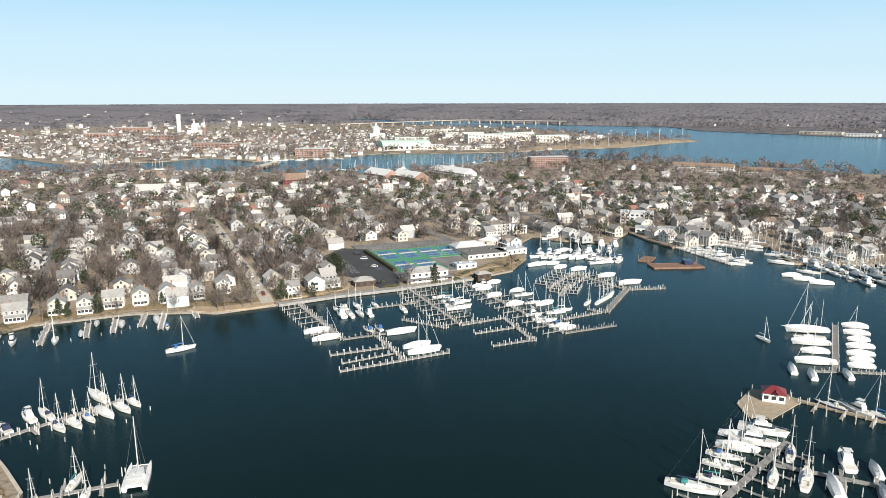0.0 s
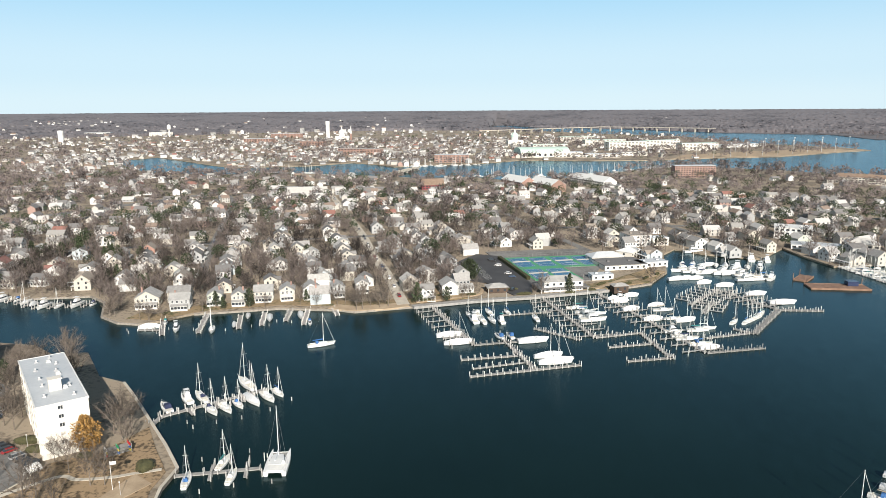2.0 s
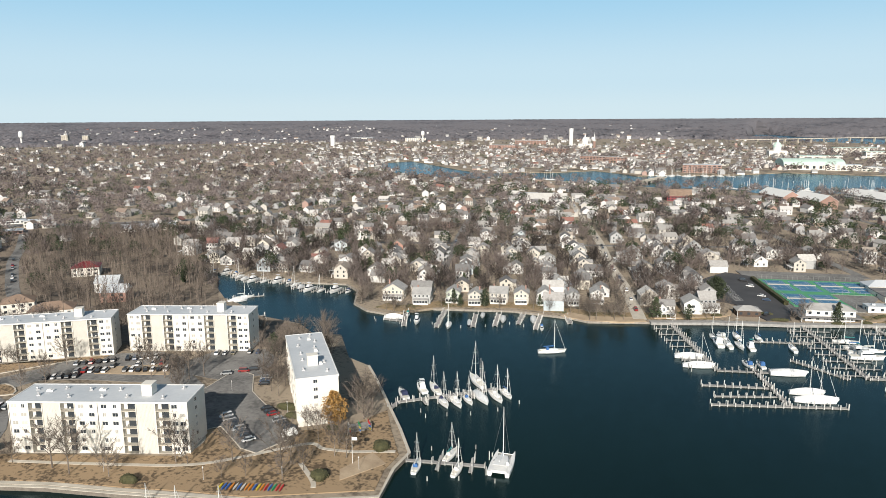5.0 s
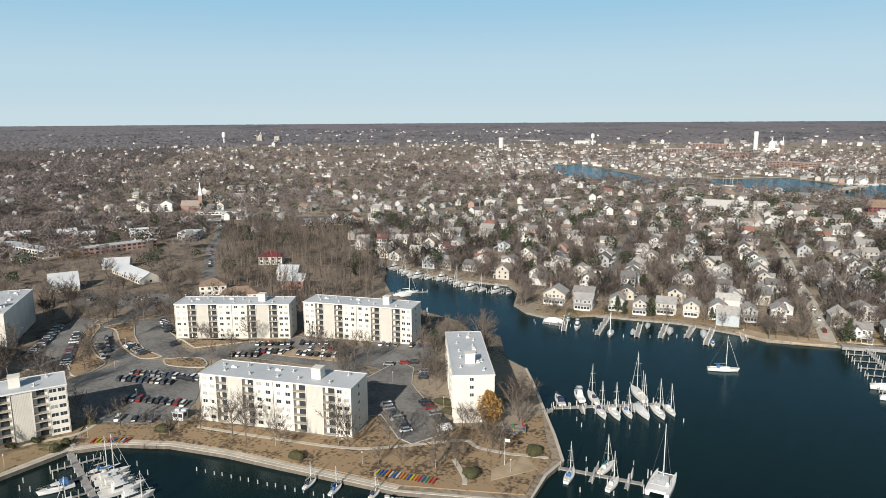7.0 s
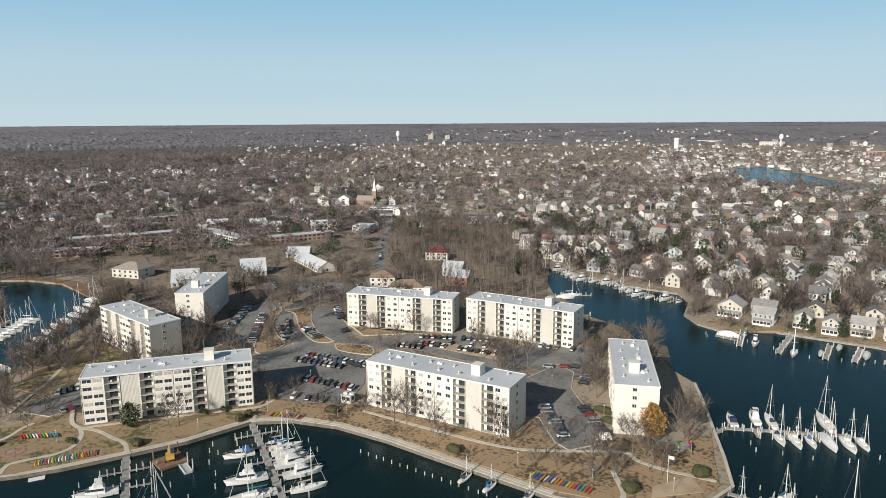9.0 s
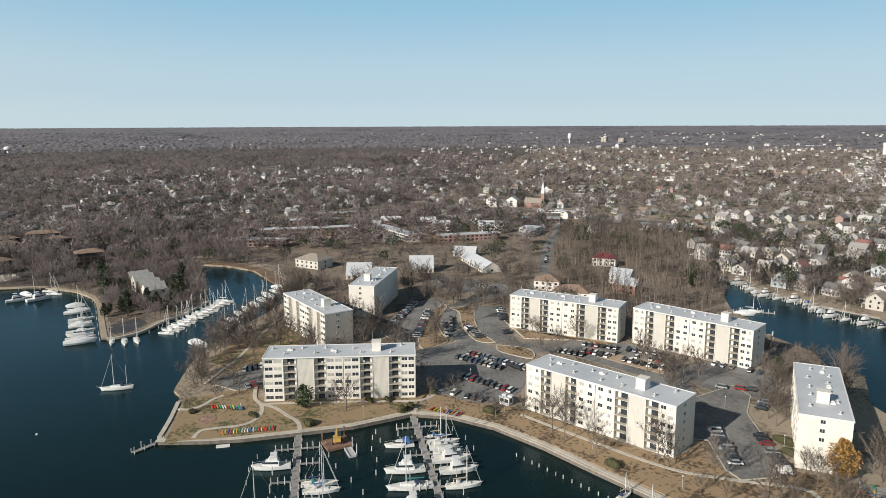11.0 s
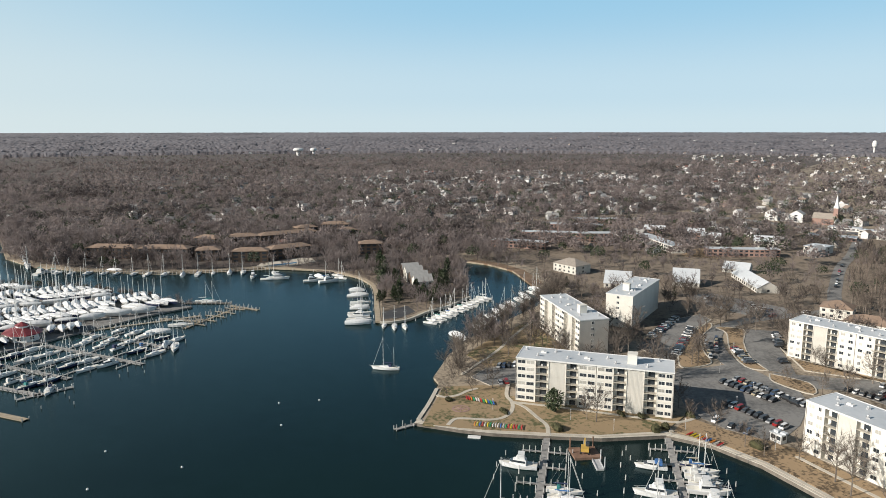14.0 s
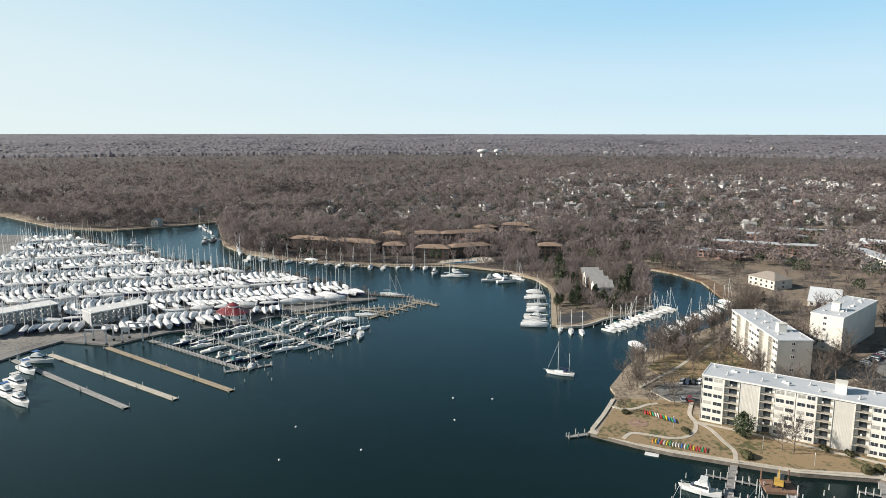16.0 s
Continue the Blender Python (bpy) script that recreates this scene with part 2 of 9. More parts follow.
FARWALL = palette("far painted walls", [(0.42, (0.57, 0.565, 0.56)), (0.28, (0.44, 0.425, 0.395)), (0.25, (0.31, 0.315, 0.32)), (0.05, (0.32, 0.22, 0.19))], 0.8, 0.05, True)
FARROOF = palette("far shingle roofs", [(0.36, (0.17, 0.165, 0.165)), (0.3, (0.28, 0.275, 0.265)), (0.16, (0.46, 0.45, 0.44)), (0.14, (0.22, 0.17, 0.14)), (0.04, (0.24, 0.12, 0.10))], 0.95, 0.05, True)
BROWNROOF = mat("brown shake roof", (0.17, 0.12, 0.09), (0.27, 0.195, 0.145), 0.95, 0.3, 3.0, 0.3)
# brown darkened towards black for the shadow of deep balconies
BROWNWALL = mat("brown timber wall with shade in its tone", (0.045, 0.031, 0.024), (0.09, 0.062, 0.046), 0.9, 0.3, 3.0, 0.2)
REDROOF = mat("red metal roof", (0.14, 0.022, 0.028), (0.21, 0.038, 0.043), 0.5, 0.3, 3.0, 0.05)
BARK = mat("grey-brown bark", (0.09, 0.073, 0.06), (0.21, 0.177, 0.148), 0.95, 1.0, 8.0, 0.4, vary="object", amount=0.25)
TWIG = mat("bare twigs", (0.055, 0.045, 0.038), (0.16, 0.132, 0.112), 0.95, 0.3, 3.0, 0.0, vary="object", amount=0.35)
FARTWIG = mat("bare winter woods", (0.078, 0.065, 0.063), (0.265, 0.223, 0.212), 0.95, 0.006, 0.07, 0.0, vary="island", amount=0.1, grain=0.9, tight=0.2)
# aerial haze is put into this colour: greyer than the nearer woods
DISTANT = mat("distant woods greyed for haze", (0.065, 0.057, 0.059), (0.21, 0.182, 0.182), 0.95, 0.006, 0.02, 0.0, vary="island", amount=0.2, grain=1.0, tight=0.25)
# treetops cooled towards blue-grey to imitate haze over distance
CANOPY = mat("distant leafless treetops tinted with haze", (0.05, 0.049, 0.06), (0.145, 0.137, 0.15), 0.95, 0.004, 0.03, 0.0, grain=1.0, tight=0.3)
TALLTREE = mat("slender bare trunks", (0.05, 0.04, 0.034), (0.19, 0.155, 0.13), 0.95, 0.03, 0.15, 0.0, vary="island", amount=0.3, grain=0.9, tight=0.2)
STREETTREE = mat("bare street trees", (0.05, 0.042, 0.038), (0.235, 0.195, 0.177), 0.95, 0.02, 0.11, 0.0, vary="island", amount=0.28, grain=0.9, tight=0.17)
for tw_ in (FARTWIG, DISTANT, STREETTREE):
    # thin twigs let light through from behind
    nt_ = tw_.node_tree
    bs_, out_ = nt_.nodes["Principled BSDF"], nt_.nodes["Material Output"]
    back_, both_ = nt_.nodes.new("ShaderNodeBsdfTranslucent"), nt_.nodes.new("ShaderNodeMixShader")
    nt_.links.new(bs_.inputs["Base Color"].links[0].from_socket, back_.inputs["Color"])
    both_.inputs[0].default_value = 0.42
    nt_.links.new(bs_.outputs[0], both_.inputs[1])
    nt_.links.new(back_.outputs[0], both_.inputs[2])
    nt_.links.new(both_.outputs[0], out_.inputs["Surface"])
NEEDLE = mat("dark evergreen needles", (0.018, 0.030, 0.014), (0.055, 0.072, 0.032), 0.8, 0.5, 5.0, 0.0, vary="object", amount=0.35)
RUSSET = mat("russet leaves", (0.20, 0.11, 0.03), (0.32, 0.19, 0.06), 0.8, 0.5, 5.0, 0.0, vary="object", amount=0.2)
HEDGE = mat("clipped hedge leaves", (0.03, 0.035, 0.015), (0.075, 0.07, 0.03), 0.9, 1.0, 6.0, 0.3)
PAINT = palette("car paint", [(0.26, (0.68, 0.68, 0.68)), (0.26, (0.02, 0.02, 0.022)), (0.17, (0.26, 0.27, 0.28)), (0.08, (0.24, 0.02, 0.02)), (0.06, (0.04, 0.065, 0.12)), (0.13, (0.07, 0.07, 0.075)), (0.04, (0.32, 0.28, 0.2))], 0.3, 0.02)
TYRE = mat("tyre rubber", (0.02, 0.02, 0.02), None, 0.9, bump=0)
COURTB = mat("blue court paint", (0.035, 0.13, 0.24), (0.045, 0.16, 0.29), 0.8, 0.2, 3.0, 0.0)
COURTG = mat("green court paint", (0.06, 0.25, 0.12), (0.08, 0.30, 0.15), 0.8, 0.2, 3.0, 0.0)
RUST = mat("rusty barge steel", (0.13, 0.075, 0.05), (0.25, 0.155, 0.11), 0.9, 0.4, 3.0, 0.2)
KAYAK = palette("kayak plastic", [(0.2, (0.5, 0.03, 0.03)), (0.2, (0.62, 0.60, 0.56)), (0.2, (0.65, 0.22, 0.02)), (0.14, (0.65, 0.50, 0.03)), (0.13, (0.02, 0.30, 0.12)), (0.13, (0.03, 0.12, 0.4))], 0.5, 0.05)
GRAVEL = mat("worn gravel and asphalt", (0.10, 0.096, 0.09), (0.23, 0.218, 0.20), 0.95, 0.05, 0.6, 0.3, grain=0.9, tight=0.25)
GREYSHAKE = mat("weathered grey shake roof", (0.25, 0.25, 0.245), (0.37, 0.365, 0.355), 0.9, 0.4, 3.0, 0.2)
YELLOW = mat("yellow machine paint", (0.42, 0.26, 0.05), (0.5, 0.33, 0.08), 0.6, 0.5, 3.0, 0.0)

# ---- mesh building ----
class Mesh:
    """Collects vertices and faces for one mesh."""

    def __init__(self):
        self.v, self.f = [], []

    def add(self, verts, faces, m=None):
        k = len(self.v)
        self.v += [tuple(m @ Vector(p)) for p in verts] if m else list(verts)
        self.f += [tuple(i + k for i in q) for q in faces]
        return self

    def box(self, x0, x1, y0, y1, z0, z1, m=None):
        return self.add([(x0, y0, z0), (x1, y0, z0), (x1, y1, z0), (x0, y1, z0), (x0, y0, z1), (x1, y0, z1), (x1, y1, z1), (x0, y1, z1)],
                        [(3, 2, 1, 0), (4, 5, 6, 7), (0, 1, 5, 4), (1, 2, 6, 5), (2, 3, 7, 6), (3, 0, 4, 7)], m)

    def rod(self, a, b, ra, rb=None, n=5, cap=True):
        a, b = Vector(a), Vector(b)
        rb = ra if rb is None else rb
        d = (b - a).normalized()
        u = d.orthogonal().normalized()
        w = d.cross(u)
        ring = [(math.cos(2 * math.pi * i / n), math.sin(2 * math.pi * i / n)) for i in range(n)]
        vs = [tuple(a + (u * c + w * s) * ra) for c, s in ring] + [tuple(b + (u * c + w * s) * rb) for c, s in ring]
        fs = [(i, (i + 1) % n, n + (i + 1) % n, n + i) for i in range(n)]
        if cap:
            fs += [tuple(range(n - 1, -1, -1)), tuple(range(n, 2 * n))]
        return self.add(vs, fs)

    def loft(self, rings, close=True, cap=True):
        """Rings of equal length joined one to the next."""
        n = len(rings[0])
        vs = [p for r in rings for p in r]
        fs = []
        for j in range(len(rings) - 1):
            for i in range(n if close else n - 1):
                a, b = j * n + i, j * n + (i + 1) % n
                fs.append((a, b, b + n, a + n))
        if cap:
            fs += [tuple(range(n - 1, -1, -1)), tuple(range((len(rings) - 1) * n, len(rings) * n))]
        return self.add(vs, fs)

    def gable(self, w, d, z0, rise, over=0.35, thick=0.18, m=None):
        """A gabled roof over a w by d house, its ridge along x."""
        x, y = w / 2 + over, d / 2 + over
        drop = rise * over / (d / 2)
        t = thick
        vs = [(-x, -y, z0 - drop), (x, -y, z0 - drop), (x, 0, z0 + rise), (-x, 0, z0 + rise), (x, y, z0 - drop), (-x, y, z0 - drop)]
        vs += [(a, b, c + t) for a, b, c in vs]
        fs = [(6, 7, 8, 9), (9, 8, 10, 11), (3, 2, 1, 0), (5, 4, 2, 3), (0, 1, 7, 6), (4, 5, 11, 10), (1, 2, 8, 7), (2, 4, 10, 8), (0, 6, 9, 3), (3, 9, 11, 5)]
        return self.add(vs, fs, m)

    def hip(self, w, d, z0, rise, over=0.5, thick=0.15, m=None):
        x, y = w / 2 + over, d / 2 + over
        r = max(w / 2 - d / 2, 0.01)
        vs = [(-x, -y, z0), (x, -y, z0), (x, y, z0), (-x, y, z0), (-x, -y, z0 + thick), (x, -y, z0 + thick), (x, y, z0 + thick), (-x, y, z0 + thick), (-r, 0, z0 + rise), (r, 0, z0 + rise)]
        return self.add(vs, [(3, 2, 1, 0), (0, 1, 5, 4), (1, 2, 6, 5), (2, 3, 7, 6), (3, 0, 4, 7), (4, 5, 9, 8), (5, 6, 9), (6, 7, 8, 9), (7, 4, 8)], m)

    def data(self, name, *materials):
        me = bpy.data.meshes.new(name)
        me.from_pydata(self.v, [], self.f)
        for m in materials:
            me.materials.append(m)
        me.update()
        return me


def part(name, mesh, material, parent=None, label="", m=None):
    """Links a Mesh (or mesh data) as one object under a thing or a part."""
    data = mesh.data(name, material) if isinstance(mesh, Mesh) else mesh
    ob = new(name, data)
    if parent:
        ob.parent = parent
    if m:
        ob.matrix_basis = m
    if label:
        tagged(ob, label)
    return ob


def structure(name, mesh, material, label, category="ground"):
    return tagged(part(name, mesh, material), label, category, kind="structure")


MADE = {}


def place(key, builder, m):
    """The first of a kind is built, those after it are copies with the same meshes."""
    if key in MADE:
        return copy_thing(MADE[key], m)
    ob = builder()
    ob.matrix_basis = m
    MADE[key] = ob
    return ob


def at(x, y, z=0.0, turn=0.0):
    return pose(x, y, z, 0, 0, turn)


def heading(a, b):
    """Degrees by which the x axis turns to point from a to b."""
    return math.degrees(math.atan2(b[1] - a[1], b[0] - a[0]))


def inside(poly, pts):
    """Which of the points (n, 2) lie in the polygon."""
    p, q = np.asarray(poly, float), np.asarray(pts, float)
    res = np.zeros(len(q), bool)
    j = len(p) - 1
    for i in range(len(p)):
        cross = (p[i, 1] > q[:, 1]) != (p[j, 1] > q[:, 1])
        with np.errstate(divide="ignore", invalid="ignore"):
            xs = (p[j, 0] - p[i, 0]) * (q[:, 1] - p[i, 1]) / (p[j, 1] - p[i, 1]) + p[i, 0]
        res ^= cross & (q[:, 0] < xs)
        j = i
    return res


def slab(poly, z0, z1):
    """A flat sheet of land or paving with upright edges."""
    bm = bmesh.new()
    f = bm.faces.new([bm.verts.new((x, y, z1)) for x, y in poly])
    if f.normal.z < 0 or sum((poly[i - 1][0] * p[1] - p[0] * poly[i - 1][1]) for i, p in enumerate(poly)) < 0:
        f.normal_flip()
    edges = list(f.edges)
    low = bmesh.ops.extrude_edge_only(bm, edges=edges)
    for v in [g for g in low["geom"] if isinstance(g, bmesh.types.BMVert)]:
        v.co.z = z0
    bmesh.ops.triangulate(bm, faces=[q for q in bm.faces if len(q.verts) > 4])
    bmesh.ops.recalc_face_normals(bm, faces=bm.faces[:])
    me = bpy.data.meshes.new("slab")
    bm.to_mesh(me)
    bm.free()
    top = max(me.polygons, key=lambda q: q.area)
    if top.normal.z < 0:
        me.flip_normals()
    return me


def sheet(name, poly, z0, z1, material, label, category="ground"):
    me = slab(poly, z0, z1)
    me.materials.append(material)
    return structure(name, me, material, label, category)


def smooth(line, steps=5):
    """A rounded line through the corners of another."""
    out = []
    for i in range(len(line) - 1):
        p = [Vector(line[min(max(k, 0), len(line) - 1)]) for k in (i - 1, i, i + 1, i + 2)]
        for j in range(steps):
            t = j / steps
            q = 0.5 * (2 * p[1] + (p[2] - p[0]) * t + (2 * p[0] - 5 * p[1] + 4 * p[2] - p[3]) * t * t + (3 * p[1] - p[0] - 3 * p[2] + p[3]) * t ** 3)
            out.append((q.x, q.y))
    return out + [tuple(line[-1])]


def band(line, width):
    """A polygon of that width along a line."""
    left, right = [], []
    for i, p in enumerate(line):
        a, b = line[max(i - 1, 0)], line[min(i + 1, len(line) - 1)]
        d = Vector((b[0] - a[0], b[1] - a[1])).normalized() * width / 2
        left.append((p[0] - d.y, p[1] + d.x))
        right.append((p[0] + d.y, p[1] - d.x))
    return left + right[::-1]

# ---- water and land ----
NORTH_SHORE = [(640, 995), (560, 700), (420, 520), (330, 450), (292, 443), (259, 444), (232, 446), (241, 501), (213, 514), (169, 498), (158, 530), (152, 558), (127, 515), (94, 524),
               (71, 541), (61, 520), (57, 462), (44, 430), (16, 409), (-27, 387), (-58, 373), (-88, 356), (-117, 341), (-126, 343), (-160, 340), (-200, 322)]
COVE = [(-214, 301), (-230, 301), (-245, 309), (-262, 334), (-279, 344), (-312, 332), (-341, 330), (-392, 329), (-388, 317), (-366, 309), (-345, 295), (-320, 279), (-289, 270), (-258, 250),
        (-240, 250), (-214, 258), (-200, 244), (-190, 234)]
QUAY = [(-176, 230), (-166, 221), (-155, 210.6), (-142, 198), (-129, 185.5), (-117, 173), (-115.5, 162), (-110, 147), (-141, 125), (-158, 118), (-177, 110), (-197, 102), (-216, 92.2), (-229, 81),
        (-236, 67.5), (-232.3, 45), (-233, 26), (-234, 8), (-236, -3), (-241, -20)]
WEST_SHORE = [(-280, -14), (-288, -17), (-318, -12), (-345, -3), (-366, 9), (-413, 36), (-457, 48), (-470, 36), (-517, 24), (-541, 5), (-551, -12), (-544, -21), (-490, -8), (-433, -6), (-410, -18), (-396, -29), (-379, -38),
              (-373, -46), (-372, -55), (-441, -67), (-463, -73), (-486, -87), (-503, -107), (-509, -124), (-516, -160), (-501, -200), (-495, -246), (-498, -300), (-510, -346), (-542, -390), (-601, -436), (-675, -494),
              (-626, -521), (-582, -556), (-579, -630), (-640, -780), (-760, -1300), (-1100, -3200)]
SPA_SOUTH = [(508, 1099), (437, 1148), (325, 1261), (180, 1328), (100, 1240), (-3, 1092), (-112, 1030), (-167, 1075), (-250, 1045), (-311, 1070), (-400, 1080), (-504, 1105), (-610, 1050), (-749, 1085), (-860, 1190), (-972, 1315)]
SPA_NORTH = [(-950, 1430), (-847, 1350), (-704, 1235), (-631, 1190), (-508, 1245), (-450, 1330), (-390, 1290), (-340, 1240), (-290, 1290), (-200, 1330), (-121, 1438), (19, 1436), (138, 1462), (271, 1543),
             (409, 1595), (600, 1782), (684, 1854), (662, 1965), (484, 2166), (340, 2700), (39, 2956), (-396, 3435)]
ring = lambda r, a0, a1, n: [(r * math.sin(radians(a0 + (a1 - a0) * i / n)), r * math.cos(radians(a0 + (a1 - a0) * i / n))) for i in range(n + 1)]
# clockwise from the north river bank, inland, round the west and back along the near shores
MAIN = NORTH_SHORE + COVE + QUAY + WEST_SHORE + ring(3480, 200, 352, 30) + SPA_NORTH[::-1] + SPA_SOUTH[::-1]
EAST = [(-496, 4310), (-256, 3809), (191, 3573), (533, 3060), (907, 2840), (909, 2470), (1082, 2174), (1250, 1970), (1900, 1300), (2600, 1100)] + ring(4300, 70, -2, 12)
YARD = [(-150, -300), (-233, -285), (-250, -285), (-265, -283), (-268, -254), (-295, -243), (-313, -221), (-351, -202), (-377, -187), (-398, -170), (-403, -177), (-419, -208), (-439, -263), (-443, -315),
        (-457, -379), (-496, -474), (-537, -562), (-520, -660), (-300, -900), (-100, -600)]
LAND = 1.9
WL = 0.75  # water level

w = Mesh()
w.add([(5200 * math.sin(a), 5200 * math.cos(a), WL) for a in np.linspace(0, 2 * math.pi, 96, endpoint=False)][::-1], [tuple(range(96))])
structure("water", w, WATER, "dark blue-green creek water with small ripples", "water")
sheet("ground", MAIN, -2.0, LAND, GROUND, "brown winter ground with leaf litter and dry grass")
sheet("ground_east", EAST, -2.0, LAND, FARGROUND, "wooded far bank of the river")
sheet("ground_yard", YARD, -2.0, 1.6, ASPHALT, "worn paved boatyard ground beside the water", "boatyard")


sheet("ground_yard_apron", [(-240, -292), (-262, -288), (-300, -262), (-320, -236), (-352, -214), (-384, -196), (-404, -214), (-424, -262), (-430, -315), (-444, -379), (-480, -470), (-400, -560), (-300, -420)], 1.4, 1.66, GRAVEL, "worn gravelled standing of the boatyard", "boatyard")
sheet("woodland_floor", [(-640, 70), (-720, 60), (-735, -80), (-790, -60), (-900, 240), (-1150, 420), (-1600, 640), (-3000, 1500), (-3400, 300), (-3300, -1100), (-1350, -3000), (-1120, -3000), (-800, -1290), (-665, -780), (-592, -640), (-594, -562), (-690, -497), (-610, -432), (-552, -386), (-522, -346), (-506, -300), (-503, -246), (-509, -200), (-527, -160), (-502, -110), (-505, -98), (-560, -60)], 1.2, 1.98, SHADELITTER, "leaf litter under the western woods, tree shade in its colour", "woodland")


sheet("flats_floor", [(-300, -2), (-345, 8), (-372, 24), (-413, 48), (-455, 62), (-478, 52), (-520, 44), (-552, 24), (-570, -20), (-640, 72), (-720, 62), (-900, 240), (-840, 330), (-740, 330), (-640, 420), (-560, 540), (-420, 440), (-400, 345), (-350, 300), (-305, 262), (-245, 262), (-215, 246), (-232, 226), (-285, 200), (-330, 160), (-372, 150), (-400, 122), (-330, 66)], 1.2, 1.97, BROWNGROUND, "brown leaf-strewn ground round the low flats", "ground")


def rise_start(x, y):
    """Distance at which the far land starts to rise: behind the river where it runs north, else where the plain ends.
    """
    b = np.degrees(np.arctan2(-np.asarray(x, float), np.asarray(y, float)))
    return np.interp(b, [-10, -3, 3.8, 6.2, 6.9, 7.6], [3380, 3600, 3850, 4350, 4350, 3380])


def far_z(x, y):
    """Height of the far flat land, lifted so that it meets the horizon within the camera's reach."""
    r0 = rise_start(x, y)
    s = np.clip((np.hypot(x, y) - r0) / (4880 - r0), 0, 1)
    return LAND + 84 * s ** 0.85 - 0.6


hills = Mesh()
na, nr = 360, 14
for i in range(na):
    a = 2 * math.pi * i / na
    r0 = float(rise_start(math.sin(a), math.cos(a)))
    for j in range(nr):
        r = r0 + (4960 - r0) * j / (nr - 1)
        x, y = r * math.sin(a), r * math.cos(a)
        bump = 3.0 * noise.noise((x / 400, y / 400, 0)) * min(1, j / 3)
        hills.v.append((x, y, float(far_z(x, y)) + bump - (3.5 if j == 0 else 0)))
for i in range(na):
    for j in range(nr - 1):
        p, q = i * nr + j, ((i + 1) % na) * nr + j
        hills.f.append((p, p + 1, q + 1, q))
structure("ground_far_rise", hills, FARGROUND, "far wooded flats raised to meet the horizon in view", "hills")

# quay edges, banks, streets, lots and lawns, each laid a little above the last
def kerb(name, line, width, z0, z1, material, label, category):
    return sheet(name, band(line, width), z0, z1, material, label, category)


def inset(line, d):
    out = []
    for i, p in enumerate(line):
        a, b = line[max(i - 1, 0)], line[min(i + 1, len(line) - 1)]
        v = Vector((b[0] - a[0], b[1] - a[1])).normalized() * d
        out.append((p[0] - v.y, p[1] + v.x))
    return out


kerb("quay_wall", QUAY, 0.8, -1.0, 1.98, BULKHEAD, "dark timber bulkhead edging the lawn", "quay")
kerb("quay_cap", QUAY, 1.0, 1.98, 2.14, CONCRETE, "pale concrete cap on the timber bulkhead", "quay")
kerb("quay_walk", inset(QUAY[8:], -1.9), 1.7, 1.9, 2.06, CONCRETE, "concrete waterside walk behind the bulkhead", "path")
kerb("stone_bank", NORTH_SHORE[17:], 2.4, -0.6, 1.75, STONE, "stone edging along the houses' shore", "shore")
kerb("stone_bank_cove", COVE[:8], 2.2, -0.6, 1.75, STONE, "stone edging round the cove", "shore")
kerb("shore_lawn", inset([(-66, 371), (-88, 359), (-117, 344), (-126, 346), (-160, 343), (-197, 325), (-212, 305), (-229, 305)], -7.5), 12.0, 1.2, 2.0, GREEN, "dormant garden lawns along the waterside", "lawn")
kerb("sandy_bank", [(-132, 347), (-118, 345), (-104, 351), (-92, 358)], 9.0, 1.2, 2.05, SAND, "bare sandy bank beside the street end", "shore")
kerb("west_bank", [(-470, 40), (-517, 29), (-541, 12), (-556, -8)], 9.0, 0.2, 2.04, REED, "bare brown creek bank", "shore")

# ---- kinds of things ----
def bays(style):
    """Bay kinds along a 57.6 m front, with widths."""
    if style == "ribbon":
        return [("w", 7.4), ("b", 5.0), ("r", 6.6), ("b", 4.6), ("w", 6.6), ("w", 6.2), ("b", 4.8), ("r", 6.2), ("b", 4.6), ("w", 5.6)]
    return [("w", 6.4), ("b", 4.4), ("r", 6.0), ("b", 4.6), ("w", 7.4), ("w", 7.6), ("b", 4.8), ("r", 6.2), ("b", 4.6), ("w", 5.6)]


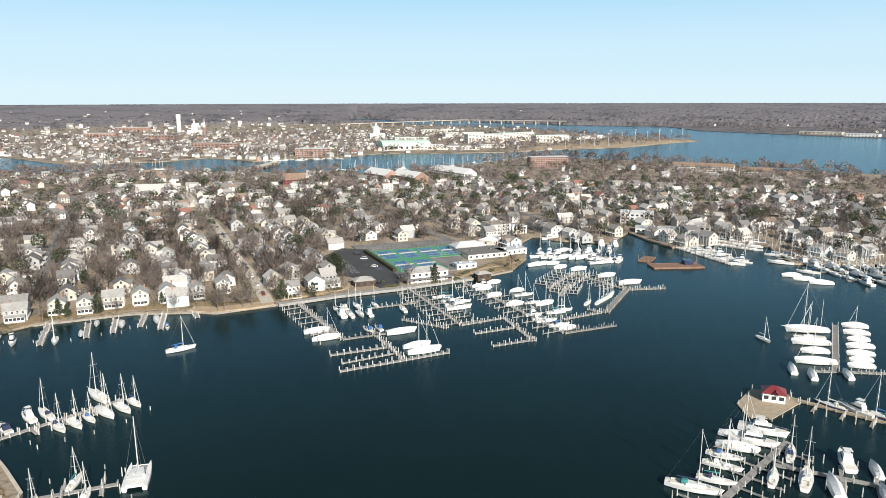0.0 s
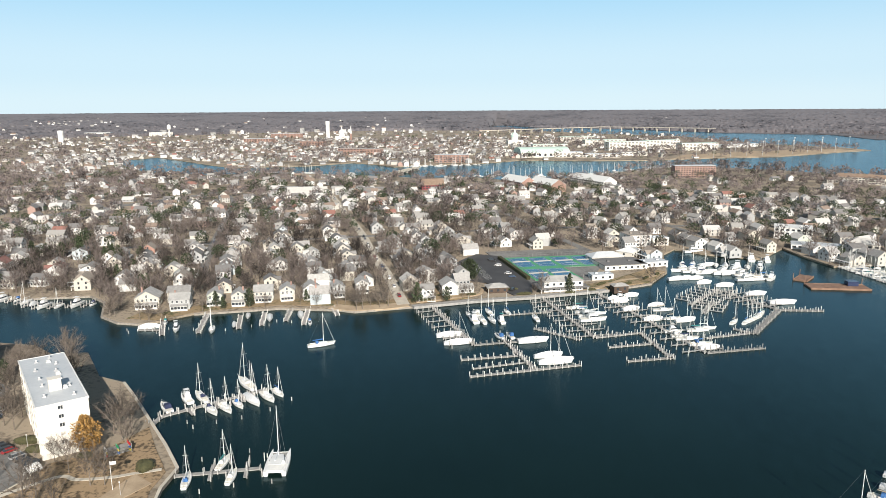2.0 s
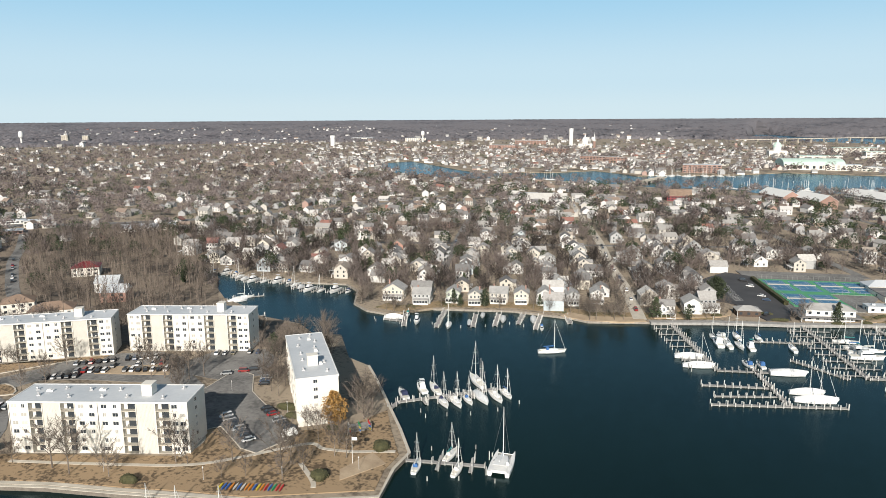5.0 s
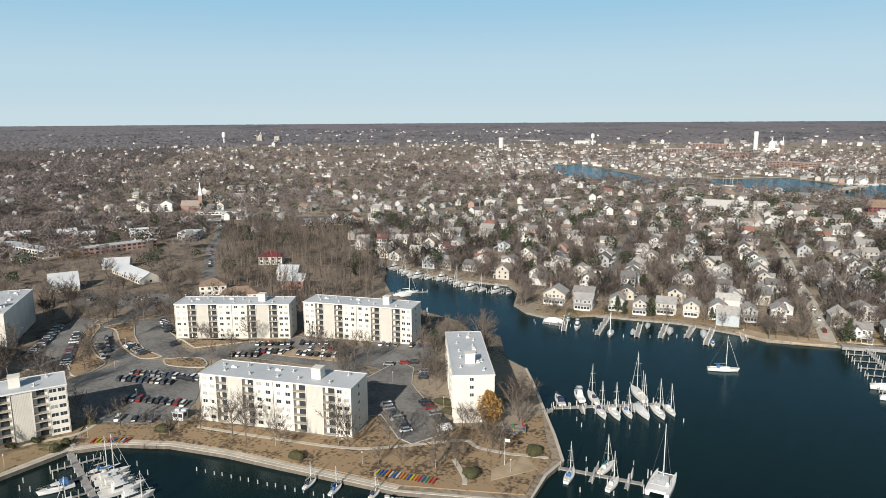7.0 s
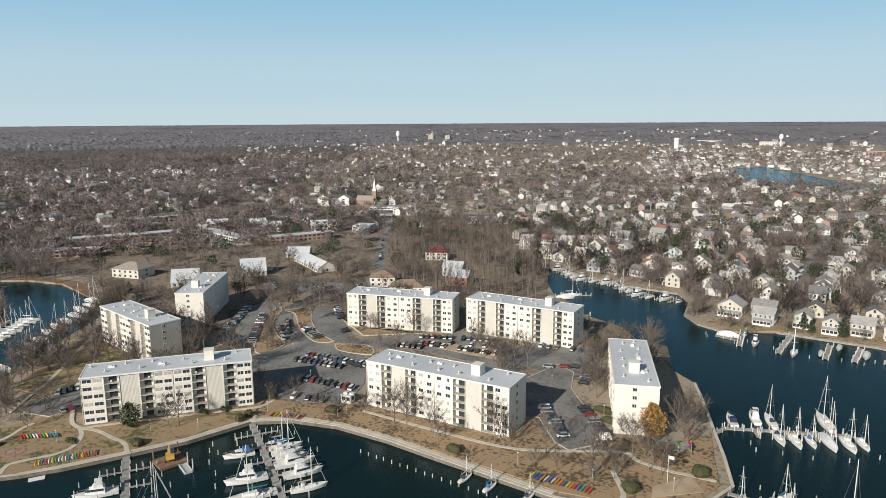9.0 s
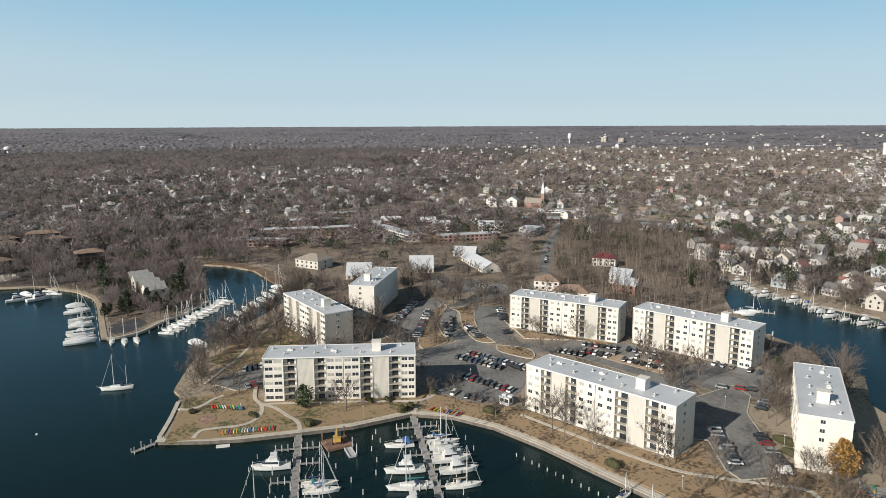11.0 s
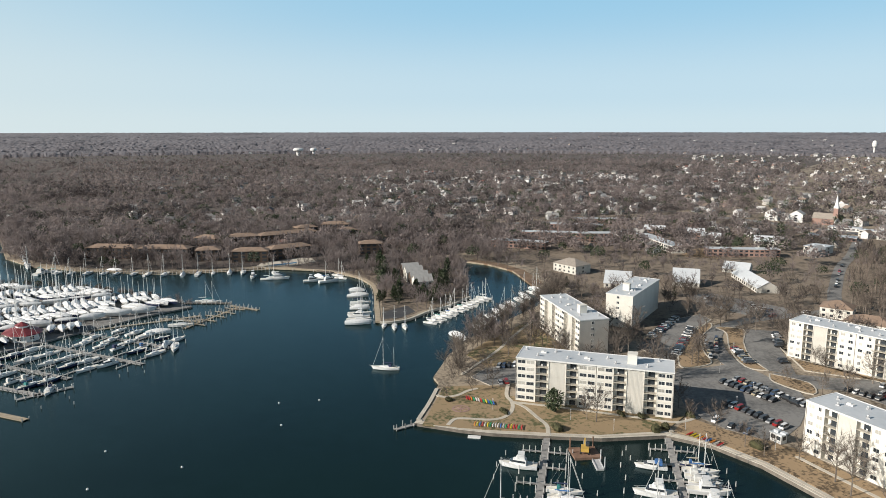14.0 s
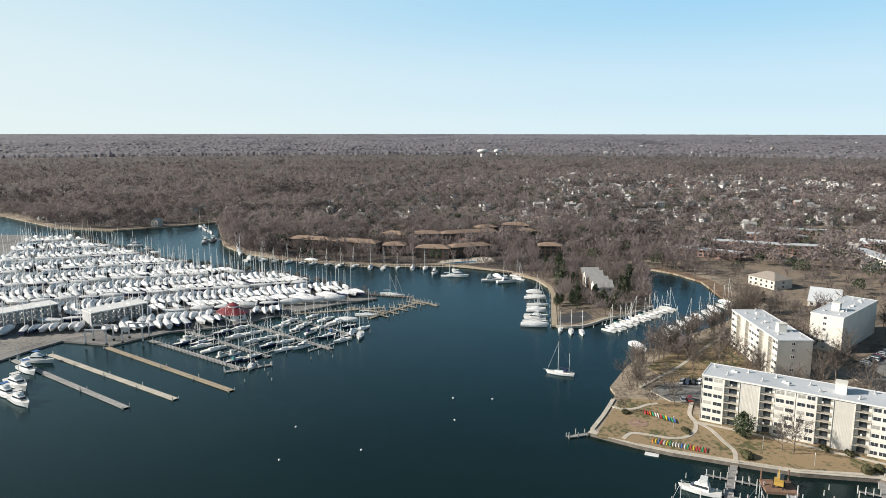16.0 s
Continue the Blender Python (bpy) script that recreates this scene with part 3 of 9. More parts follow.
def condo(style, label, both=False):
    """Six-storey block, front along +x at y = 0, depth towards +y, base at z = 0."""
    L_, D_, H_, ST = 57.6, 14.5, 17.6, 2.86
    root = new("apartment_building", None)
    tagged(root, label, "apartment building")
    core = Mesh().box(0.02, L_ - 0.02, 1.75, D_ - (1.75 if both else 0.0), 0, H_ - 0.35)
    part("wall", core, CREAM, root)
    for name, x0, x1 in (("end_wall", -0.18, 0.02), ("end_wall", L_ - 0.02, L_ + 0.18)):
        part(name, Mesh().box(x0, x1, 0, D_, -0.4, H_), BRICKM if style == "ribbon" else CREAM, root)
    roof = Mesh().box(0.02, L_ - 0.02, 0.1, D_ - 0.1, H_ - 0.35, H_ - 0.05)
    part("roof", roof, MEMBRANE, root)
    edge = Mesh()
    for a in ((-0.3, L_ + 0.3, -0.25, 0.12), (-0.3, L_ + 0.3, D_ - 0.12, D_ + 0.25), (-0.3, 0.05, 0.12, D_ - 0.12), (L_ - 0.05, L_ + 0.3, 0.12, D_ - 0.12)):
        edge.box(a[0], a[1], a[2], a[3], H_ - 0.42, H_ + 0.08)
    part("roof_edge", edge, TRIMW, root, "white metal roof edge")
    pent = Mesh().box(41.0, 44.4, 5.2, 8.8, H_ - 0.05, H_ + 3.6).box(40.85, 44.55, 5.05, 8.95, H_ + 3.6, H_ + 3.8)
    part("lift_house", pent, CREAM, root)
    rng = random.Random(len(label))
    vent_me = Mesh().box(-0.5, 0.5, -0.5, 0.5, 0, 0.35).rod((0, 0, 0.35), (0, 0, 0.9), 0.28, 0.28, 8).rod((0, 0, 0.9), (0, 0, 1.1), 0.45, 0.3, 8).data("roof_vent", METALG)
    hatch_me = Mesh().box(-1.1, 1.1, -0.7, 0.7, 0, 0.5).box(-0.9, 0.2, -0.5, 0.5, 0.5, 0.75).data("roof_hatch", TRIMW)
    for k in range(11):
        part("roof_vent", vent_me, METALG, root, m=at(3 + k * 5.0 + rng.uniform(-1.2, 1.2), rng.uniform(3, 5) if k % 2 else rng.uniform(8.5, 12), H_ - 0.05, rng.uniform(0, 90)))
    for k in range(3):
        part("roof_hatch", hatch_me, TRIMW, root, m=at(9 + 17 * k, rng.uniform(6, 11), H_ - 0.05))
    pane_me = {}
    def window_mesh(wd, ht):
        if (wd, ht) not in pane_me:
            fr = Mesh()
            for a in ((-wd / 2, wd / 2, 0, 0.08), (-wd / 2, wd / 2, ht - 0.08, ht), (-wd / 2, -wd / 2 + 0.08, 0.08, ht - 0.08), (wd / 2 - 0.08, wd / 2, 0.08, ht - 0.08), (-0.04, 0.04, 0.08, ht - 0.08)):
                fr.box(a[0], a[1], -0.05, 0.06, a[2], a[3])
            fr = fr.data("window", TRIMW)
            gl = Mesh().box(-wd / 2 + 0.06, wd / 2 - 0.06, -0.01, 0.03, 0.06, ht - 0.06)
            pane_me[(wd, ht)] = (fr, gl.data("pane", GLASS), gl.data("pane", BLIND))
        return pane_me[(wd, ht)]

    def window(x, y, z, wd, ht, turn=0):
        fr, dark, pale = window_mesh(wd, ht)
        wob = part("window", fr, TRIMW, root, m=at(x, y, z, turn))
        part("pane", dark if rng.random() < 0.62 else pale, GLASS, wob)

    fronts = [(0.0, 0)] + ([(1.0, 180)] if both else [])
    slab_me = {}
    for side, turn in fronts:
        base = at(0, 0) if not side else at(L_, D_, 0, 180)
        x = 0.0
        for kind, wd in bays(style):
            if kind == "r":
                n = int(wd / 0.42)
                prof = [(x, 1.75)]
                for i in range(n):
                    q = wd / n
                    prof += [(x + i * q, 0.25), (x + (i + 0.3) * q, 0.25), (x + (i + 0.34) * q, 0.225), (x + (i + 0.7) * q, 0.225), (x + (i + 0.74) * q, 0.25)]
                prof += [(x + wd, 0.25), (x + wd, 1.75)]
                rib = Mesh().loft([[tuple(base @ Vector((px_, py_, z))) for px_, py_ in prof] for z in (-0.3, H_ - 0.42)])
                part("ribbed_panel", rib, RIB, root, "beige ribbed panel")
            elif kind == "w":
                prof = [(1.75, -0.3), (0.2, -0.3)]
                for i in range(6 if style == "ribbon" else 0):
                    prof += [(0.2, i * ST), (0.06, i * ST + 0.02), (0.06, i * ST + 0.98), (0.2, i * ST + 1.0)]
                prof += [(0.2, H_ - 0.42), (1.75, H_ - 0.42)]
                wall = Mesh().loft([[tuple(base @ Vector((px_, y_, z_))) for y_, z_ in prof] for px_ in (x + 0.1, x + wd - 0.1)])
                part("wall_bay", wall, CREAM, root)
                for i in range(6):
                    for j in (0.27, 0.73) if wd > 5 else (0.5,):
                        p = base @ Vector((x + wd * j, 0.19, i * ST + (1.02 if style == "ribbon" else 1.05)))
                        window(p.x, p.y, p.z, round(wd * 0.4, 1) if style == "ribbon" else (1.9 if (i + int(10 * j)) % 3 else 1.1), 1.4 if style == "ribbon" else 1.35, turn)
            else:
                sw = round(wd, 1)
                if sw not in slab_me:
                    slab_me[sw] = (Mesh().box(0.12, sw - 0.12, 0.02, 1.72, 0, 0.2).data("balcony_floor", CONCRETE),)
                    rl = Mesh().box(0.14, sw - 0.14, 0.05, 0.1, 0.92, 0.98)
                    for q in range(int(sw / 0.35)):
                        rl.box(0.2 + q * 0.35, 0.24 + q * 0.35, 0.06, 0.09, 0.2, 0.92)
                    dr = Mesh().box(sw * 0.3, sw * 0.8, 1.66, 1.73, 0.22, 2.3)
                    ch = Mesh().box(0, 0.5, 0, 0.5, 0.4, 0.46).box(0, 0.5, 0.45, 0.5, 0.46, 0.9)
                    for cx, cy in ((0.02, 0.02), (0.44, 0.02), (0.02, 0.44), (0.44, 0.44)):
                        ch.box(cx, cx + 0.04, cy, cy + 0.04, 0, 0.4)
                    slab_me[sw] += (rl.data("balcony_rail", RAILM), dr.data("glass_door", GLASS), ch.data("balcony_chair", TRIMW))
                for i in range(6):
                    mm = base @ at(x, 0, i * ST - 0.02)
                    bf = part("balcony", slab_me[sw][0], CONCRETE, root, m=mm)
                    part("rail", slab_me[sw][1], RAILM, bf)
                    part("glass_door", slab_me[sw][2], GLASS, bf)
                    if rng.random() < 0.2:
                        part("chair", slab_me[sw][3], TRIMW, bf, m=at(rng.uniform(0.5, sw - 1.2), 0.6, 0.2))
                fin = Mesh().box(x - 0.1, x + 0.1, 0.0, 1.75, -0.3, H_ - 0.42, base).box(x + wd - 0.1, x + wd + 0.1, 0.0, 1.75, -0.3, H_ - 0.42, base)
                part("balcony_fin", fin, CREAM, root)
            x += wd
    for i in range(6):
        for ex, turn in ((-0.2, -90), (L_ + 0.2, 90)):
            window(ex, D_ * 0.45, i * ST + 1.1, 1.5, 1.3, turn)
    return root


def block(label, w, d, storeys, wall, roof_m, style="flat", cols=None, category="building", st=2.9, name="building", rise=None, single=True):
    """A plain low block with its rows of windows; centre at the origin."""
    h = storeys * st + 0.3
    root = tagged(part(name, Mesh().box(-w / 2, w / 2, -d / 2, d / 2, -1.0, h), wall), label, category)
    r = Mesh()
    if style == "flat":
        r.box(-w / 2 - 0.25, w / 2 + 0.25, -d / 2 - 0.25, d / 2 + 0.25, h, h + 0.35)
        r.box(-w * 0.3, -w * 0.3 + 1.6, -1, 0.6, h + 0.35, h + 1.2).box(w * 0.2, w * 0.2 + 2.0, -0.5, 1.0, h + 0.35, h + 1.0)
    elif style == "hip":
        r.hip(w, d, h, rise or d * 0.25)
    else:
        r.gable(w, d, h, rise or d * 0.3)
    part("roof", r, roof_m, root)
    if style == "gable":
        g_ = Mesh()
        rs_ = rise or d * 0.3
        for x in (-w / 2, w / 2 - 0.2):
            g_.add([(x, -d / 2, h), (x + 0.2, -d / 2, h), (x + 0.2, 0, h + rs_), (x, 0, h + rs_), (x, d / 2, h), (x + 0.2, d / 2, h)], [(0, 3, 4), (1, 5, 2), (0, 1, 2, 3), (2, 5, 4, 3)])
        part("gable_wall", g_, wall, root)
    n = cols or max(2, int(w / 4.0))
    spots = []
    for s in range(storeys):
        for i in range(n):
            x = -w / 2 + (i + 0.5) * w / n
            spots += [at(x, y, s * st + 1.0) for y in (-d / 2 - 0.02, d / 2 + 0.02)]
        spots += [at(x, 0, s * st + 1.0, 90) for x in (-w / 2 - 0.02, w / 2 + 0.02)]
    if single:
        me = Mesh().box(-0.75, 0.75, -0.05, 0.05, 0, 1.35).data("window", GLASS)
        for q in spots:
            part("window", me, GLASS, root, m=q)
    else:
        far = Mesh()
        ww = max(0.75, w / n * 0.3)
        for q in spots:
            far.box(-ww, ww, -0.08, 0.08, 0, 1.5, q)
        tagged(part("window_row", far, GLASS, root), kind="stuff")
    return root


def house(seed, detail=2):
    """A timber house facing -y with gabled roof, porch, wings, windows and a chimney."""
    rng = random.Random(seed)
    w, d = rng.uniform(8.5, 12.5), rng.uniform(7.5, 10.0)
    storeys = 1.5 if seed % 3 == 0 else 2
    h = storeys * 2.8 + 0.4
    rise = d * rng.uniform(0.24, 0.4)
    walls = Mesh().box(-w / 2, w / 2, -d / 2, d / 2, -0.6, h)
    for x in (-w / 2, w / 2 - 0.15):
        walls.add([(x, -d / 2, h), (x + 0.15, -d / 2, h), (x + 0.15, 0, h + rise), (x, 0, h + rise), (x, d / 2, h), (x + 0.15, d / 2, h)], [(0, 3, 4), (1, 5, 2), (0, 1, 2, 3), (2, 5, 4, 3)])
    wing = seed % 2 == 0
    ww, wx = rng.uniform(4.0, 5.5), rng.choice((-1, 1)) * w * 0.22
    if wing:
        walls.box(wx - ww / 2, wx + ww / 2, -d / 2 - 2.4, -d / 2 + 0.5, -0.6, h - 0.3)
        for y in (-d / 2 - 2.4,):
            walls.add([(wx - ww / 2, y, h - 0.3), (wx + ww / 2, y, h - 0.3), (wx, y, h - 0.3 + rise * 0.75), (wx, 0, h - 0.3 + rise * 0.75)], [(0, 1, 2)])
    root = tagged(part("house", walls, SIDING), "gabled timber house with painted siding among bare trees", "house", "houses of the waterside streets")
    roof = Mesh().gable(w, d, h, rise)
    if wing:
        roof.gable(d / 2 + 3.0, ww, h - 0.3, rise * 0.75, 0.3, 0.16, at(wx, -d / 4 - 1.0, 0, 90))
    part("roof", roof, SHINGLE, root)
    me = Mesh()
    for a in ((-0.6, 0.6, 0, 0.1), (-0.6, 0.6, 1.4, 1.5), (-0.6, -0.5, 0.1, 1.4), (0.5, 0.6, 0.1, 1.4), (-0.5, 0.5, 0.7, 0.76)):
        me.box(a[0], a[1], -0.07, 0.03, a[2], a[3])
    frame_me = me.data("window", TRIMW)
    pane_me = Mesh().box(-0.5, 0.5, -0.03, 0.02, 0.1, 1.4).data("pane", GLASS)
    spots = []
    for s in range(2 if storeys == 2 else 1):
        z = 0.9 + 2.8 * s
        for x in (-w * 0.36, -w * 0.12, w * 0.12, w * 0.36):
            if not (wing and abs(x - wx) < ww / 2 + 0.6):
                spots.append((x, -d / 2 - 0.02, z, 0))
        if wing:
            spots += [(wx - 1.0, -d / 2 - 2.42, z, 0), (wx + 1.0, -d / 2 - 2.42, z, 0)]
        for y in (-d * 0.22, d * 0.22):
            spots += [(w / 2 + 0.02, y, z, 90), (-w / 2 - 0.02, y, z, -90)]
    spots += [(w / 2 + 0.02, 0, h + 0.1, 90), (-w / 2 - 0.02, 0, h + 0.1, -90)]
    if detail < 2:
        far = Mesh()
        for x, y, z, t in spots:
            far.box(-0.52, 0.52, -0.05, 0.02, 0.05, 1.45, at(x, y, z, t))
        py = -d / 2 - (2.4 if wing else 0)
        eave = Mesh().box(-w / 2 - 0.1, w / 2 + 0.1, py - 1.9, py, 2.55, 2.8)
        for x in (-w / 2 + 0.2, -w * 0.17, w * 0.17, w / 2 - 0.2):
            eave.box(x - 0.1, x + 0.1, py - 1.8, py - 1.6, 0, 2.55)
        part("porch", eave, TRIMW, root)
        tagged(part("window_row", far, GLASS, root), kind="stuff")
        return root
    for x, y, z, t in spots:
        wob = part("window", frame_me, TRIMW, root, m=at(x, y, z, t))
        part("pane", pane_me, GLASS, wob)
    if detail > 1:
        por = Mesh().box(-w / 2, w / 2, -d / 2 - (4.2 if wing else 2.4), -d / 2 - (2.4 if wing else 0), -0.5, 0.25)
        py = -d / 2 - (4.1 if wing else 2.3)
        for i in range(5):
            x = -w / 2 + 0.15 + i * (w - 0.3) / 4
            por.box(x - 0.08, x + 0.08, py, py + 0.16, 0.25, 2.6)
        por.box(-w / 2 - 0.2, w / 2 + 0.2, py - 0.3, py + 2.0, 2.6, 2.8)
        part("porch", por, TRIMW, root)
        part("door", Mesh().box(-0.5, 0.5, -d / 2 - 0.08, -d / 2 + 0.02, 0.25, 2.3), REDROOF if seed % 4 == 0 else RAILM, root)
        ch = rng.uniform(-w * 0.3, w * 0.3)
        part("chimney", Mesh().box(ch - 0.45, ch + 0.45, 0.4, 1.3, h, h + rise + 1.0).box(ch - 0.55, ch + 0.55, 0.3, 1.4, h + rise + 1.0, h + rise + 1.2), REDBRICK, root)
    return root


# ---- trees ----
def shore_house(k):
    """A waterside house: gable end to the water, glazed ground-floor porch, upper deck, rows of sash windows."""
    rng = random.Random(k + 70)
    w = (12.5, 10.5, 8.0, 7.6, 10.5, 8.2, 9.5, 7.0, 7.5)[k]
    d, h, rise = rng.uniform(9.5, 11.5), 5.7, w * rng.uniform(0.27, 0.36)
    across = k in (1, 4)
    walls = Mesh().box(-w / 2, w / 2, -d / 2, d / 2, -0.7, h)
    if across:
        rise = d * 0.25
        for x in (-w / 2, w / 2 - 0.15):
            walls.add([(x, -d / 2, h), (x + 0.15, -d / 2, h), (x + 0.15, 0, h + rise), (x, 0, h + rise), (x, d / 2, h), (x + 0.15, d / 2, h)], [(0, 3, 4), (1, 5, 2), (0, 1, 2, 3), (2, 5, 4, 3)])
    else:
        for y in (-d / 2, d / 2 - 0.15):
            walls.add([(-w / 2, y, h), (-w / 2, y + 0.15, h), (0, y + 0.15, h + rise), (0, y, h + rise), (w / 2, y, h), (w / 2, y + 0.15, h)], [(0, 4, 3), (1, 2, 5), (0, 3, 2, 1), (3, 4, 5, 2)])
    root = tagged(part("house", walls, SIDING), "two-storey timber house with glazed porch on the waterside lawn", "house", "waterside houses")
    part("roof", Mesh().gable(w, d, h, rise) if across else Mesh().gable(d, w, h, rise, 0.5, 0.18, at(0, 0, 0, 90)), GREYSHAKE, root)
    pw, pd = w * rng.uniform(0.82, 1.0), 2.6
    y0 = -d / 2 - pd
    part("porch", Mesh().box(-pw / 2, pw / 2, y0, -d / 2, -0.7, 0.9).box(-pw / 2, pw / 2, y0, -d / 2, 2.3, 2.6), TRIMW, root)
    part("porch_glazing", Mesh().box(-pw / 2 + 0.15, pw / 2 - 0.15, y0 + 0.12, -d / 2, 0.9, 2.3), GLASS, root)
    n = max(4, int(pw / 1.5))
    post = Mesh().box(-0.11, 0.11, 0, 0.22, 0.9, 2.3).data("post", TRIMW)
    for i in range(n + 1):
        part("post", post, TRIMW, root, m=at(-pw / 2 + 0.11 + (pw - 0.22) * i / n, y0))
    if k % 3 == 2:
        rl = Mesh().box(-pw / 2, pw / 2, y0, y0 + 0.08, 3.4, 3.5)
        for i in range(int(pw / 0.5)):
            rl.box(-pw / 2 + 0.5 * i, -pw / 2 + 0.5 * i + 0.06, y0, y0 + 0.06, 2.6, 3.4)
        part("deck_rail", rl, TRIMW, root)
    else:
        part("porch_roof", Mesh().loft([[(x, y0 - 0.3, 2.6), (x, -d / 2, 2.62), (x, -d / 2, 3.3), (x, y0 - 0.3, 2.75)] for x in (-pw / 2 - 0.2, pw / 2 + 0.2)]), GREYSHAKE, root)
    me = Mesh()
    for a in ((-0.62, 0.62, 0, 0.1), (-0.62, 0.62, 1.4, 1.5), (-0.62, -0.5, 0.1, 1.4), (0.5, 0.62, 0.1, 1.4), (-0.5, 0.5, 0.7, 0.77)):
        me.box(a[0], a[1], -0.09, 0.03, a[2], a[3])
    frame_me = me.data("window", TRIMW)
    pane_me = Mesh().box(-0.5, 0.5, -0.03, 0.02, 0.1, 1.4).data("pane", GLASS)
    m_ = max(3, int(w / 2.2))
    spots = [((i + 0.5) / m_ * (w - 1.2) - w / 2 + 0.6, -d / 2 - 0.02, 3.7, 0) for i in range(m_)]
    if not across:
        spots.append((0, -d / 2 - 0.02, h + 0.15, 0))
    for y in (-d * 0.3, 0, d * 0.3):
        for z in (0.9, 3.7):
            spots += [(w / 2 + 0.02, y, z, 90), (-w / 2 - 0.02, y, z, -90)]
    for x, y, z, t in spots:
        wob = part("window", frame_me, TRIMW, root, m=at(x, y, z, t))
        part("pane", pane_me, GLASS, wob)
    cx = rng.choice((-1, 1)) * w * 0.28
    part("chimney", Mesh().box(cx - 0.4, cx + 0.4, 1.0, 1.8, h, h + rise + 0.8).box(cx - 0.5, cx + 0.5, 0.9, 1.9, h + rise + 0.8, h + rise + 1.0), REDBRICK, root)
    return root


def twig_fan(V, F, p, d, length, width, rng, out=None):
    """One thin twig as a slim triangle; with out, its face looks roughly that way."""
    d = d.normalized()
    if out is None:
        u = d.orthogonal().normalized()
        u.rotate(Matrix.Rotation(rng.uniform(0, 6.28), 3, d))
    else:
        u = (out.normalized() + Vector((rng.uniform(-0.5, 0.5), rng.uniform(-0.5, 0.5), rng.uniform(-0.5, 0.5)))).cross(d).normalized()
    k = len(V)
    V += [tuple(p - u * width / 2), tuple(p + u * width / 2), tuple(p + d * length)]
    F.append((k, k + 1, k + 2))


def bare_tree(seed, h=12.0, limbs=8, subs=5, twigs=13, tw=0.10, label="leafless winter tree with grey-brown bark"):
    t, c = tree_meshes(seed, h, limbs, subs, twigs, tw)
    root = tagged(part("bare_tree", t, BARK), label, "tree", "winter trees")
    part("crown", c, TWIG, root)
    return root


def tree_meshes(seed, h, limbs, subs, twigs, tw):
    """Trunk with forking limbs, and the long fine twigs of a rounded crown."""
    rng = random.Random(seed)
    t, c = Mesh(), Mesh()
    bole = h * rng.uniform(0.16, 0.28)
    lean = Vector((rng.uniform(-0.05, 0.05), rng.uniform(-0.05, 0.05), 1))
    r0 = h * 0.017
    top = lean * h * 0.6
    spread = rng.uniform(0.75, 1.15)
    t.rod((0, 0, -0.4), lean * bole, r0, r0 * 0.75, 5, False)
    t.rod(lean * bole, top, r0 * 0.7, r0 * 0.2, 4, False)
    for i in range(limbs):
        s = (i + 0.3) / limbs
        a = i * 2.4 + rng.uniform(-0.5, 0.5)
        p = lean * (bole * 0.95 + (top.z - bole) * s)
        out = spread * (1.0 - 0.65 * s)
        d = Vector((math.cos(a) * out, math.sin(a) * out, 0.75)).normalized()
        ln = h * (0.5 - 0.16 * s) * rng.uniform(0.8, 1.1)
        q = p + d * ln * 0.5
        e = q + (d + Vector((0, 0, 0.5))).normalized() * ln * 0.5
        t.rod(p, q, r0 * 0.45, r0 * 0.28, 3, False)
        t.rod(q, e, r0 * 0.28, r0 * 0.08, 3, False)
        for j in range(subs):
            f = (j + 0.8) / subs
            b = p.lerp(q, f * 2) if f < 0.5 else q.lerp(e, min(f * 2 - 1, 1))
            d2 = (d * 0.9 + Vector((rng.uniform(-1, 1), rng.uniform(-1, 1), rng.uniform(0.0, 0.9))) * 0.8).normalized()
            l2 = ln * rng.uniform(0.35, 0.55)
            e2 = b + d2 * l2
            if twigs < 8:
                twig_fan(c.v, c.f, b, d2, l2 * 1.1, r0 * 0.7, rng)
            else:
                t.rod(b, e2, r0 * 0.16, r0 * 0.05, 3, False)
            for k in range(twigs):
                g_ = rng.uniform(0.2, 1.0)
                d3 = (d2 * 0.8 + Vector((rng.gauss(0, 0.55), rng.gauss(0, 0.55), rng.gauss(0.18, 0.45)))).normalized()
                at_ = b.lerp(e2, g_)
                twig_fan(c.v, c.f, at_, d3, h * rng.uniform(0.09, 0.19), tw, rng, at_ - Vector((0, 0, h * 0.5)) if twigs < 11 else None)
    return t, c


def slender_meshes(seed, h, tw):
    """A forest-grown tree: a tall straight stem, forked high up, with a narrow upright crown."""
    rng = random.Random(seed)
    t, c = Mesh(), Mesh()
    r0 = h * 0.011
    lean = Vector((rng.uniform(-0.04, 0.04), rng.uniform(-0.04, 0.04), 1))
    t.rod((0, 0, -0.4), lean * h * 0.55, r0, r0 * 0.7, 4, False)
    t.rod(lean * h * 0.55, lean * h * 0.95, r0 * 0.7, r0 * 0.15, 3, False)
    for i in range(9):
        s = 0.38 + 0.5 * i / 8
        a = i * 2.4 + rng.uniform(-0.5, 0.5)
        p = lean * h * s
        d = Vector((math.cos(a) * 0.42, math.sin(a) * 0.42, 1)).normalized()
        ln = h * rng.uniform(0.2, 0.34) * (1.25 - s * 0.6)
        t.rod(p, p + d * ln, r0 * 0.35, r0 * 0.08, 3, False)
        for k in range(13):
            g_ = rng.uniform(0.25, 1.0)
            d3 = (d + Vector((rng.gauss(0, 0.45), rng.gauss(0, 0.45), rng.gauss(0.1, 0.3)))).normalized()
            twig_fan(c.v, c.f, p + d * ln * g_, d3, h * rng.uniform(0.05, 0.11), tw, rng)
    return t, c


